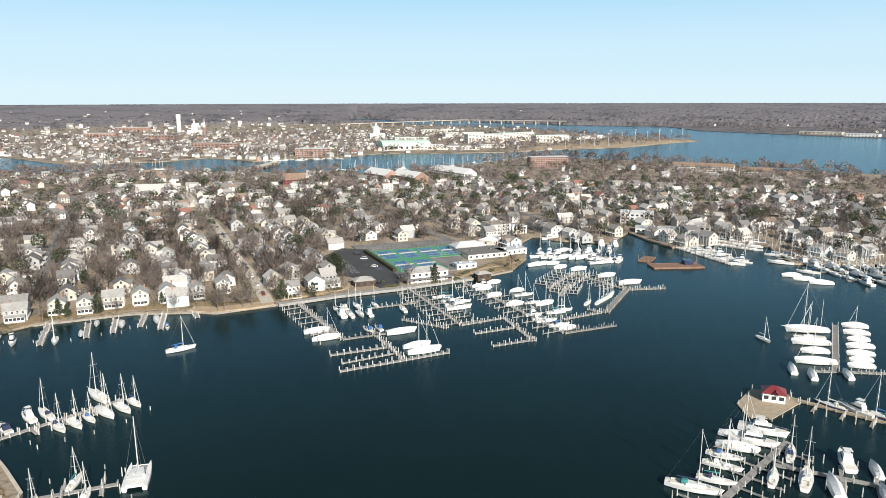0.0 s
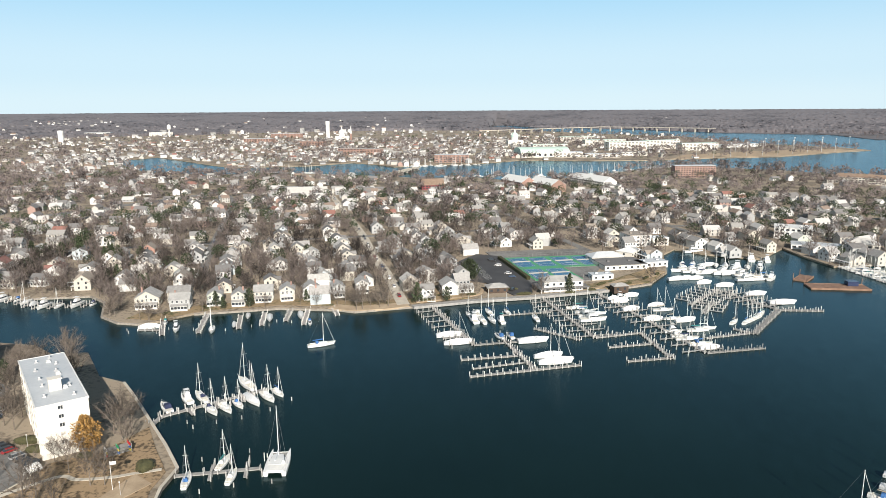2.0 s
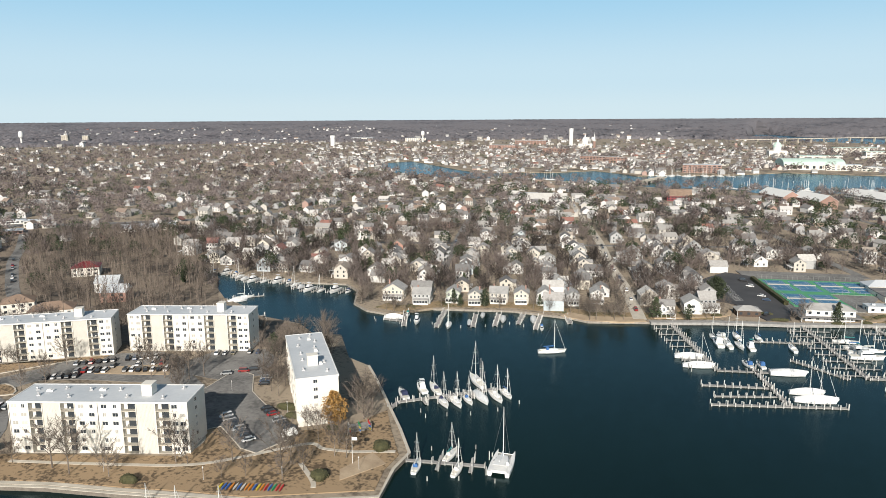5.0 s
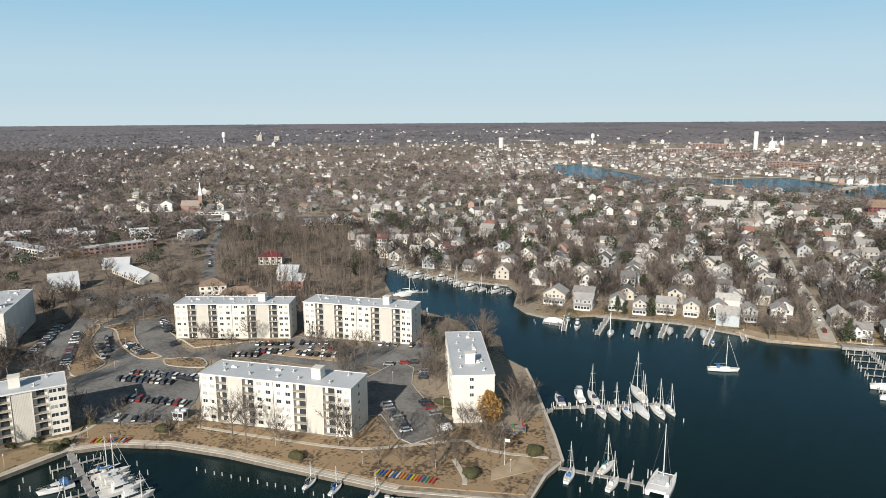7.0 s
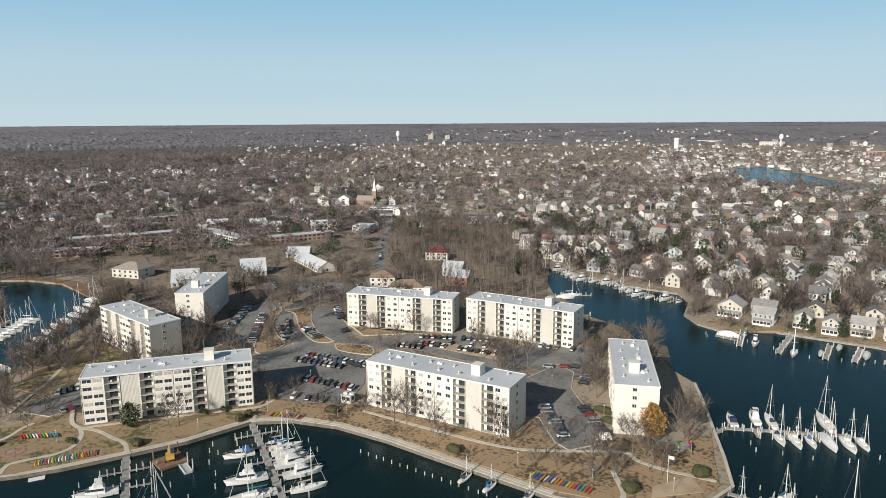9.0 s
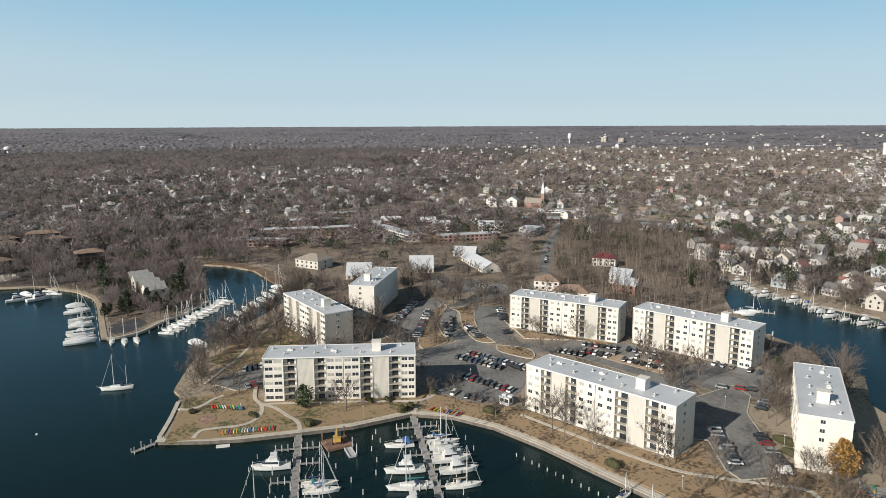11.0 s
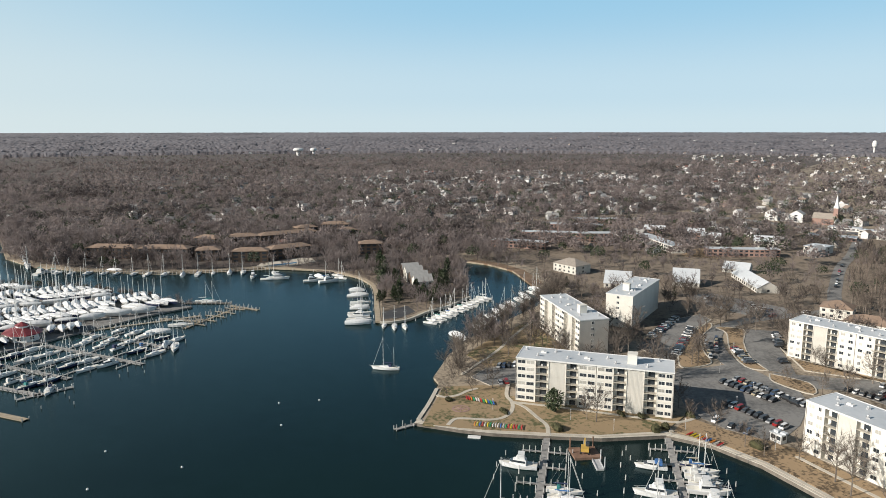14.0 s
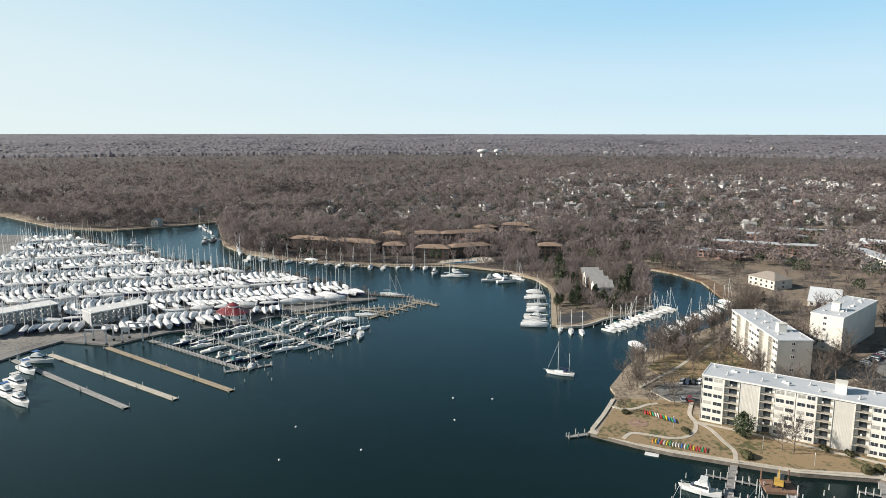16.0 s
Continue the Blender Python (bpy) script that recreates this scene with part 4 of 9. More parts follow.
def leafy_tree(seed, h, radius, shape, material, label, n=700, size=0.5):
    """Evergreen or leaf-holding tree: a trunk with limbs and a crown of many small leaf sprays."""
    rng = random.Random(seed)
    t, c = Mesh(), Mesh()
    t.rod((0, 0, -0.4), (0, 0, h * 0.9), h * 0.022, h * 0.005, 6, False)
    clumps = []
    for i in range(26):
        s = (i + 0.5) / 26
        z = h * (0.14 + 0.84 * s)
        rr = radius * ((1 - s) ** 0.7 if shape == "cone" else math.sin(math.pi * (0.15 + 0.82 * s)) ** 0.8) * rng.uniform(0.65, 1.05)
        a = i * 2.4
        p = Vector((math.cos(a) * rr * 0.7, math.sin(a) * rr * 0.7, z))
        t.rod((0, 0, z - h * 0.05), p, h * 0.006, h * 0.002, 3, False)
        clumps.append((p, max(rr * 0.55, radius * 0.18)))
    for i in range(n):
        p, r = clumps[i % 26]
        o = Vector((rng.gauss(0, 1), rng.gauss(0, 1), rng.gauss(0, 0.7))).normalized() * r * rng.uniform(0.45, 1.1)
        d = (o + Vector((0, 0, rng.uniform(-0.3, 0.5)))).normalized()
        u = d.orthogonal().normalized()
        u.rotate(Matrix.Rotation(rng.uniform(0, 6.28), 3, d))
        s = size * rng.uniform(0.6, 1.3)
        k = len(c.v)
        q = p + o
        c.v += [tuple(q - u * s * 0.5), tuple(q + u * s * 0.5), tuple(q + d * s), tuple(q - d * s * 0.4)]
        c.f += [(k, k + 1, k + 2), (k + 1, k, k + 3)]
    root = tagged(part("evergreen_tree" if material is NEEDLE else "oak_tree", t, BARK), label, "tree", "evergreens" if material is NEEDLE else "")
    part("crown", c, material, root)
    return root


def hedge(w, d, h, seed=1):
    rng = random.Random(seed)
    m = Mesh()
    if w > 10:
        m.box(-w / 2 + 0.1, w / 2 - 0.1, -d / 2 + 0.1, d / 2 - 0.1, -0.1, h - 0.15)
    else:
        # rounded shrubs grown together
        m.loft([[(w / 2 * k * math.cos(a) * (1 + 0.12 * math.sin(3 * a + seed)), d / 2 * k * math.sin(a) * (1 + 0.12 * math.sin(3 * a + seed)), z) for a in np.linspace(0, 2 * math.pi, 12, endpoint=False)] for k, z in ((0.85, -0.1), (1.0, h * 0.4), (0.9, h * 0.75), (0.55, h * 0.95), (0.1, h))])
        for i in range(240):
            a, q = rng.uniform(0, 6.28), rng.uniform(0, 1)
            k = math.sqrt(max(0.05, 1 - q ** 3))
            p = Vector((w / 2 * k * math.cos(a) * (1 + 0.12 * math.sin(3 * a + seed)), d / 2 * k * math.sin(a) * (1 + 0.12 * math.sin(3 * a + seed)), h * q))
            twig_fan(m.v, m.f, p, Vector((p.x, p.y, 0.5 + q)), 0.4, 0.3, rng)
        return tagged(part("shrub", m, HEDGE), "rounded evergreen shrub on the lawn", "shrub")
    for i in range(int(90 * max(1, w * d / 12))):
        p = Vector((rng.uniform(-w / 2, w / 2), rng.uniform(-d / 2, d / 2), rng.uniform(0.1, h)))
        f = rng.randrange(3)
        p = Vector((math.copysign(w / 2, p.x), p.y, p.z)) if f == 0 else (Vector((p.x, math.copysign(d / 2, p.y), p.z)) if f == 1 else Vector((p.x, p.y, h)))
        twig_fan(m.v, m.f, p, Vector((rng.uniform(-1, 1), rng.uniform(-1, 1), rng.uniform(0, 1))), 0.35, 0.3, rng)
    return tagged(part("hedge", m, HEDGE), "clipped evergreen hedge on the lawn", "hedge")


# ---- boats ----
def hull_rings(L_, B_, free, low, stern=0.75, n=9, fine=1.0):
    """Cross sections from stern to bow of a boat with its waterline at z = 0."""
    rings = []
    for i in range(n):
        s = i / (n - 1)
        x = -L_ / 2 + L_ * s
        hw = B_ / 2 * (stern + (1 - stern) * math.sin(min(s / 0.45, 1) * math.pi / 2)) * (1 if s < 0.45 else max(math.cos((s - 0.45) / 0.55 * math.pi / 2) ** (0.75 * fine), 0.015))
        top = free * (1 + 0.35 * max(s - 0.4, 0) ** 1.5 * 2)
        k = low * (1 - 0.9 * max(s - 0.6, 0) / 0.4)
        xs = x + (0.06 * L_ * max(s - 0.7, 0) / 0.3)
        rings.append([(xs, -hw, top), (x, -hw * 0.9, top * 0.2), (x, -hw * 0.5, -k * 0.7), (x, 0, -k), (x, hw * 0.5, -k * 0.7), (x, hw * 0.9, top * 0.2), (xs, hw, top)])
    return rings


def deck_mesh(rings, drop=0.0):
    m = Mesh()
    m.loft([[(r[0][0], r[0][1] * 0.97, r[0][2] - 0.03 - drop), (r[0][0], 0, r[0][2] + 0.06 - drop), (r[-1][0], r[-1][1] * 0.97, r[-1][2] - 0.03 - drop)] for r in rings], False, False)
    return m


def house_loft(x0, x1, w0, w1, z0, z1, taper=0.8, lean=0.3):
    """A rounded deckhouse."""
    h = z1 - z0
    def ring_(x, w, z, k):
        return [(x, -w / 2, z0), (x, -w / 2 * 0.97, z0 + h * 0.6 * k), (x, -w / 2 * taper, z0 + h * k), (x, w / 2 * taper, z0 + h * k), (x, w / 2 * 0.97, z0 + h * 0.6 * k), (x, w / 2, z0)]
    xs = [(x0, w0, 0.8), (x0 + 0.1, w0, 1.0), ((x0 + x1) / 2, (w0 + w1) / 2, 1.0), (x1 - lean, w1, 0.95), (x1, w1 * 0.85, 0.15)]
    return Mesh().loft([ring_(x, w, 0, k) for x, w, k in xs])


def sailboat(seed, L_, navy=False, afloat=True, covered=False, plain=False):
    rng = random.Random(seed)
    B_ = L_ * 0.3
    rings = hull_rings(L_, B_, L_ * 0.095, 0.35 if afloat else L_ * 0.09, 0.62)
    root = part("sailboat", Mesh().loft(rings), NAVY if navy else GEL)
    tagged(root, ("navy" if navy else "white") + (" sailing yacht stored ashore on stands, mast up" if not afloat else " sailing yacht under a white winter cover" if covered else " sailing yacht with bare mast and furled sail"), "sailboat")
    if not afloat:
        kl = Mesh().loft([[(-L_ * 0.12, -0.12, -L_ * 0.07), (-L_ * 0.12, 0.12, -L_ * 0.07), (L_ * 0.1, 0.12, -L_ * 0.07), (L_ * 0.1, -0.12, -L_ * 0.07)],
                          [(-L_ * 0.12, -0.15, -L_ * 0.17), (-L_ * 0.12, 0.15, -L_ * 0.17), (L_ * 0.05, 0.15, -L_ * 0.17), (L_ * 0.05, -0.15, -L_ * 0.17)]])
        part("keel", kl, BOTTOM, root)
        st = Mesh()
        for x in (-L_ * 0.25, L_ * 0.2):
            for y in (-1, 1):
                st.rod((x, y * B_ * 0.55, -L_ * 0.17), (x, y * B_ * 0.36, 0.0), 0.06, 0.06, 4)
        part("boat_stand", st, METALG, root)
    f = L_ * 0.095
    mh = L_ * 1.25
    if covered:
        cov = Mesh().loft([[(r[0][0] * 0.97, r[0][1] * 1.04, r[0][2] - 0.25), (r[0][0] * 0.97, r[0][1] * 0.55, r[0][2] + 0.35 + 0.45 * math.sin(2.9 * i / 8)), (r[0][0] * 0.97, 0, r[0][2] + 0.45 + 1.25 * math.sin(2.9 * i / 8)),
                            (r[0][0] * 0.97, r[-1][1] * 0.55, r[0][2] + 0.35 + 0.45 * math.sin(2.9 * i / 8)), (r[0][0] * 0.97, r[-1][1] * 1.04, r[0][2] - 0.25)] for i, r in enumerate(rings)], False, False)
        part("winter_cover", cov, WRAP, root)
    else:
        part("deck", deck_mesh(rings), DECKM, root)
        part("cabin", house_loft(-L_ * 0.12, L_ * 0.24, B_ * 0.62, B_ * 0.36, f, f + L_ * 0.055), GEL, root)
        if plain:
            part("sail_cover", Mesh().rod((L_ * 0.09, 0, f + 2.0), (-L_ * 0.3, 0, f + 1.9), 0.26, 0.14, 5), CANVAS, root, "furled sail under a canvas cover")
    if not covered and not plain:
        ck = Mesh().box(-L_ * 0.4, -L_ * 0.14, -B_ * 0.2, B_ * 0.2, f - 0.02, f + 0.12)
        ck.box(-L_ * 0.4, -L_ * 0.14, -B_ * 0.3, -B_ * 0.2, f, f + 0.32).box(-L_ * 0.4, -L_ * 0.14, B_ * 0.2, B_ * 0.3, f, f + 0.32)
        part("cockpit", ck, DECKM, root)
        part("sprayhood", house_loft(-L_ * 0.2, -L_ * 0.08, B_ * 0.55, B_ * 0.45, f + L_ * 0.03, f + L_ * 0.03 + 1.1), CANVAS, root, "canvas sprayhood")
        bz = f + 1.9
        part("sail_cover", Mesh().rod((L_ * 0.09, 0, bz + 0.1), (-L_ * 0.3, 0, bz), 0.26, 0.14, 6), CANVAS, root, "furled sail under a canvas cover")
    sp = Mesh().rod((L_ * 0.1, 0, f), (L_ * 0.1, 0, mh), 0.14, 0.09, 6)
    for k in (0.45, 0.72):
        sp.rod((L_ * 0.1, -B_ * 0.34, mh * k), (L_ * 0.1, B_ * 0.34, mh * k), 0.04, 0.04, 4)
    sp.rod((L_ * 0.5, 0, f * 1.3), (L_ * 0.1, 0, mh * 0.97), 0.07, 0.05, 4)
    part("mast", sp, SPAR, root)
    if plain:
        return root
    wr = Mesh()
    wr.rod((-L_ * 0.48, 0, f), (L_ * 0.1, 0, mh), 0.022, 0.022, 3, False)
    for y in (-1, 1):
        wr.rod((L_ * 0.08, y * B_ * 0.47, f), (L_ * 0.1, y * B_ * 0.34, mh * 0.45), 0.022, 0.022, 3, False)
        wr.rod((L_ * 0.1, y * B_ * 0.34, mh * 0.45), (L_ * 0.1, 0, mh * 0.95), 0.022, 0.022, 3, False)
    part("rigging", wr, WIRE, root)
    return root


def motorboat(seed, L_, fly=True, plain=False):
    rng = random.Random(seed)
    B_ = L_ * 0.33
    f = L_ * 0.115
    rings = hull_rings(L_, B_, f, 0.4, 0.92)
    root = tagged(part("motor_yacht", Mesh().loft(rings), GEL), "white motor yacht with dark cabin windows", "motor boat")
    part("deck", deck_mesh(rings), DECKM, root)
    h = 1.7 if fly else 1.2
    part("cabin", house_loft(-L_ * 0.2, L_ * 0.26, B_ * 0.8, B_ * 0.5, f, f + h, 0.86, 1.3), GEL, root)
    part("window_band", house_loft(-L_ * 0.17, L_ * 0.255, B_ * 0.815, B_ * 0.53, f + h * 0.48, f + h * 0.84, 0.95, 0.9), GLASS, root)
    if fly:
        part("flybridge", house_loft(-L_ * 0.16, L_ * 0.1, B_ * 0.62, B_ * 0.5, f + h, f + h + 0.8, 0.95, 0.5), GEL, root)
        part("bimini", Mesh().box(-L_ * 0.15, L_ * 0.03, -B_ * 0.3, B_ * 0.3, f + h + 1.9, f + h + 2.0), CANVAS if seed % 3 == 0 else GEL, root)
    if fly and not plain:
        ps_ = Mesh()
        for x in (-L_ * 0.14, L_ * 0.02):
            for y in (-B_ * 0.28, B_ * 0.28):
                ps_.rod((x, y, f + h + 0.3), (x, y, f + h + 1.92), 0.035, 0.035, 4, False)
        part("canopy_frame", ps_, SPAR, root)
    if not fly:
        part("bimini", house_loft(-L_ * 0.34, -L_ * 0.08, B_ * 0.75, B_ * 0.7, f + 0.4, f + 1.9, 0.8, 0.3), CANVAS, root)
    if plain:
        return root
    rl = Mesh()
    for y in (-1, 1):
        rl.rod((0.05 * L_, y * B_ * 0.46, f + 0.75), (L_ * 0.52, 0, f * 1.35 + 0.75), 0.03, 0.03, 3, False)
    part("bow_rail", rl, SPAR, root)
    return root


def covered_boat(seed, L_, stands=False):
    """Motor boat sealed in white shrink wrap for the winter."""
    B_ = L_ * 0.32
    rings = hull_rings(L_, B_, L_ * 0.1, L_ * 0.07 if stands else 0.4, 0.9)
    root = tagged(part("covered_boat", Mesh().loft(rings), GEL if seed % 7 else NAVY), "boat under taut white shrink wrap" + (" stored on stands" if stands else " at its slip"), "boat", "shrink-wrapped boats")
    rng = random.Random(seed)
    pk = rng.uniform(1.0, 1.9)
    cov = Mesh().loft([[(r[0][0] * 1.01, r[0][1] * 1.05, r[0][2] - 0.35), (r[0][0] * 1.01, r[0][1] * 0.8, r[0][2] + 0.2 + pk * 0.5 * math.sin(2.75 * i / 8 + 0.2)), (r[0][0] * 1.01, r[0][1] * 0.1, r[0][2] + 0.3 + pk * math.sin(2.75 * i / 8 + 0.2)),
                        (r[0][0] * 1.01, r[-1][1] * 0.8, r[0][2] + 0.2 + pk * 0.5 * math.sin(2.75 * i / 8 + 0.2)), (r[0][0] * 1.01, r[-1][1] * 1.05, r[0][2] - 0.35)] for i, r in enumerate(rings)], False, False)
    k = len(cov.v)
    cov.f += [(0, 1, 2, 3, 4), (k - 1, k - 2, k - 3, k - 4, k - 5)]
    part("winter_cover", cov, WRAP, root)
    if stands:
        st = Mesh()
        for x in (-L_ * 0.3, L_ * 0.2):
            st.box(x - 0.2, x + 0.2, -B_ * 0.3, B_ * 0.3, -L_ * 0.12, -L_ * 0.05)
        part("boat_stand", st, METALG, root)
    return root


def ketch(L_, covered, label):
    """A two-masted yacht with a bowsprit."""
    root = tagged(sailboat(61, L_, False, True, covered, False), label, "sailboat")
    f, x = L_ * 0.095, -L_ * 0.3
    mz = Mesh().rod((x, 0, f), (x, 0, L_ * 0.85), 0.11, 0.07, 6)
    mz.rod((x, -0.8, L_ * 0.55), (x, 0.8, L_ * 0.55), 0.04, 0.04, 4)
    part("mizzen_mast", mz, SPAR, root)
    part("bowsprit", Mesh().rod((L_ * 0.44, 0, f * 1.3), (L_ * 0.64, 0, f * 1.6), 0.1, 0.07, 6), SPAR, root)
    return root


def catamaran():
    L_, B_ = 13.0, 7.0
    root = tagged(new("catamaran", None), "large white sailing catamaran with tall mast at the pier end", "catamaran")
    for y in (-2.7, 2.7):
        r = [[(x, yy + y, z) for x, yy, z in q] for q in hull_rings(L_, 1.7, 1.5, 0.4, 0.85)]
        part("hull", Mesh().loft(r), GEL, root)
    part("bridge_deck", Mesh().box(-L_ * 0.46, L_ * 0.14, -2.4, 2.4, 0.9, 1.75), GEL, root)
    part("cabin", house_loft(-2.2, 3.0, 5.0, 3.2, 1.75, 2.9, 0.85, 1.0), GEL, root)
    part("cabin_window", house_loft(-1.6, 3.06, 5.06, 3.1, 2.1, 2.6, 0.97, 0.9), GLASS, root)
    net = Mesh().box(L_ * 0.14, L_ * 0.42, -2.3, 2.3, 1.35, 1.4)
    part("trampoline", net, RAILM, root, "dark net trampoline")
    part("crossbeam", Mesh().rod((L_ * 0.42, -2.6, 1.6), (L_ * 0.42, 2.6, 1.6), 0.12), SPAR, root)
    part("bimini", Mesh().box(-L_ * 0.44, -2.0, -1.9, 1.9, 3.4, 3.5), GEL, root)
    part("mast", Mesh().rod((1.6, 0, 2.8), (1.6, 0, 19.0), 0.17, 0.1, 6), SPAR, root)
    part("sail_cover", Mesh().rod((1.4, 0, 4.4), (-4.8, 0, 4.3), 0.3, 0.2, 6), WRAP, root)
    wr = Mesh()
    for a in ((L_ * 0.42, 0, 1.6), (-2.0, 3.2, 1.6), (-2.0, -3.2, 1.6)):
        wr.rod(a, (1.6, 0, 18.0), 0.03, 0.03, 3, False)
    part("rigging", wr, WIRE, root)
    return root


def car(seed, kind):
    L_, W_, H_ = ((4.6, 1.8, 1.45), (4.8, 1.9, 1.75), (5.4, 2.0, 2.4))[kind]
    z1, z2 = (0.85, 1.0, 1.2)[kind], H_
    x0, x1 = ((-1.55, 1.0), (-2.25, 1.05), (-2.6, 1.7))[kind]
    b = Mesh()
    sec = [(-L_ / 2, 0.8, 0.62), (-L_ / 2 + 0.12, 0.96, 0.93), (x0, 1.0, 1.0), (x1 + 0.75, 1.0, 0.97), (L_ / 2 - 0.45, 0.96, 0.82), (L_ / 2, 0.78, 0.55)]
    b.loft([[(x, -W_ / 2 * k * 0.94, 0.28), (x, -W_ / 2 * k, z1 * q * 0.6), (x, -W_ / 2 * k * 0.93, z1 * q), (x, W_ / 2 * k * 0.93, z1 * q), (x, W_ / 2 * k, z1 * q * 0.6), (x, W_ / 2 * k * 0.94, 0.28)] for x, k, q in sec])
    b.loft([[(x, -W_ * 0.36 * k, z2 - 0.09), (x, -W_ * 0.3 * k, z2), (x, W_ * 0.3 * k, z2), (x, W_ * 0.36 * k, z2 - 0.09)] for x, k in ((x0 + 0.4, 0.9), (x0 + 0.6, 1.0), (x1 - 0.15, 1.0), (x1 + 0.05, 0.92))])
    root = part("car", b, TRIMW if kind == 2 else PAINT)
    tagged(root, ("saloon car parked on worn asphalt", "sport utility car parked on worn asphalt", "white delivery van parked beside the block")[kind], "car", "parked cars")
    g_ = Mesh().loft([[(x0 - 0.1, -W_ * 0.455, z1 * 0.99), (x1 + 0.7, -W_ * 0.455, z1 * 0.95), (x1 + 0.7, W_ * 0.455, z1 * 0.95), (x0 - 0.1, W_ * 0.455, z1 * 0.99)],
                      [(x0 + 0.4, -W_ * 0.365, z2 - 0.06), (x1, -W_ * 0.365, z2 - 0.06), (x1, W_ * 0.365, z2 - 0.06), (x0 + 0.4, W_ * 0.365, z2 - 0.06)]])
    part("cabin_glass", g_, GLASS if kind < 2 else TRIMW, root, "tinted glass" if kind < 2 else "")
    wh = Mesh()
    for x in (-L_ * 0.3, L_ * 0.31):
        for y in (-W_ / 2 + 0.1, W_ / 2 - 0.1):
            wh.rod((x, y - 0.11, 0.33), (x, y + 0.11, 0.33), 0.33, 0.33, 8)
    tagged(part("wheel_set", wh, TYRE, root), kind="stuff")
    return root


PILE_MESH = None


def pier(a, b, width=2.0, z=1.2, step=6.0, fingers=0, flen=7.0, fstep=9.0, material=None, sides=(1, -1), label="weathered timber pier on pale grey piles", tall=2.0, name="pier"):
    """A pier from a to b with piles along both edges and finger piers off its sides."""
    global PILE_MESH
    if PILE_MESH is None:
        PILE_MESH = Mesh().rod((0, 0, -2.0), (0, 0, 1.0), 0.18, 0.15, 6).data("pile", PILE)
    material = material or WOOD
    ln = math.hypot(b[0] - a[0], b[1] - a[1])
    d = Mesh()
    n = max(2, int(ln / 2.4))
    for i in range(n):
        d.box(i * ln / n, (i + 1) * ln / n - 0.04, -width / 2, width / 2, z - 0.12, z)
    d.box(0, ln, -width / 2 + 0.15, -width / 2 + 0.35, z - 0.4, z - 0.12).box(0, ln, width / 2 - 0.35, width / 2 - 0.15, z - 0.4, z - 0.12)
    piles = []
    far_off = math.hypot(a[0] + b[0], a[1] + b[1]) / 2 > 235
    k = max(1, int(ln / (min(step, 2.8) if far_off and step < 15 else step)))
    for i in range(k + 1):
        for y in (-width / 2 - 0.12, width / 2 + 0.12):
            piles.append((i * ln / k, y, z + tall * (0.4 + 0.6 * ((i * 7 + (y > 0) * 3) % 5) / 4)))
    if fingers:
        m_ = int(ln / fstep)
        for i in range(1, m_ + 1):
            for s in sides:
                x = i * ln / (m_ + 0.4)
                y0, y1 = s * (width / 2 + 0.02), s * (width / 2 + flen)
                d.box(x - 0.5, x + 0.5, min(y0, y1), max(y0, y1), z - 0.15, z - 0.01)
                for q in (0.33, 0.66, 1.0):
                    piles.append((x + 0.6, y0 + (y1 - y0) * q, z + tall))
                piles.append((x + fstep * 0.5, y1, z + tall * 1.2))
    ob = part(name, d, material)
    tagged(ob, label, "pier")
    ob.matrix_basis = at(a[0], a[1], 0, heading(a, b))
    if not far_off:
        for x, y, top in piles:
            part("pile", PILE_MESH, PILE, ob, m=at(x, y, top - 1.0))
    else:
        far = Mesh()
        for x, y, top in piles:
            far.rod((x, y, -2.0), (x, y, top), 0.23, 0.2, 5)
        tagged(part("pile_row", far, PILE, ob), kind="stuff")
    return ob


def lone_piles(points, top=1.6):
    for x, y in points:
        p = place("mooring_pile", lambda: tagged(part("mooring_pile", Mesh().rod((0, 0, -2.0), (0, 0, 1.0), 0.2, 0.17, 6), PILE), "single grey mooring pile standing in the water", "pile", "mooring piles"), at(x, y, top - 1.0))

# ---- paving and lawns of the apartment grounds ----
PAVED = {
    "parking_main": [(-292, 83), (-262, 81), (-251, 84), (-242, 90), (-234, 101), (-238, 109), (-247, 117), (-267, 129), (-280, 131), (-293, 126), (-305, 120), (-313, 116), (-307, 103), (-304, 90)],
    "parking_rear": [(-302, 129), (-299, 143), (-296, 157), (-294, 176), (-272, 196), (-254, 197), (-233, 184), (-217, 178), (-216, 160), (-240, 170), (-270, 157), (-283, 148), (-284, 132)],
    "parking_east": [(-215, 160), (-217, 178), (-222, 198), (-211, 197), (-198, 184), (-192, 181), (-175, 173), (-162, 169), (-157, 160), (-159, 148), (-166, 148), (-184, 156), (-190, 146)],
    "parking_northeast": [(-249, 193), (-248, 211), (-230, 223), (-215, 216), (-208, 198), (-218, 186), (-234, 184)],
    "parking_west": [(-335, 78), (-361, 90), (-384, 106), (-398, 127), (-386, 129), (-371, 117), (-347, 105), (-325, 96), (-311, 89)],
    "parking_north": [(-369, 141), (-366, 157), (-340, 147), (-312, 141), (-300, 138), (-308, 121), (-330, 122), (-355, 130)],
    "parking_far": [(-444, 132), (-450, 150), (-414, 182), (-394, 172), (-398, 152), (-424, 134)],
    "parking_point": [(-288, -1), (-299, 5), (-306, 20), (-290, 21), (-282, 17), (-279, 7)],
}
for i, (k, poly) in enumerate(PAVED.items()):
    sheet(k, poly, 1.5, 2.035 + 0.006 * i, ASPHALT, "worn grey asphalt car park beside the apartments", "car park")
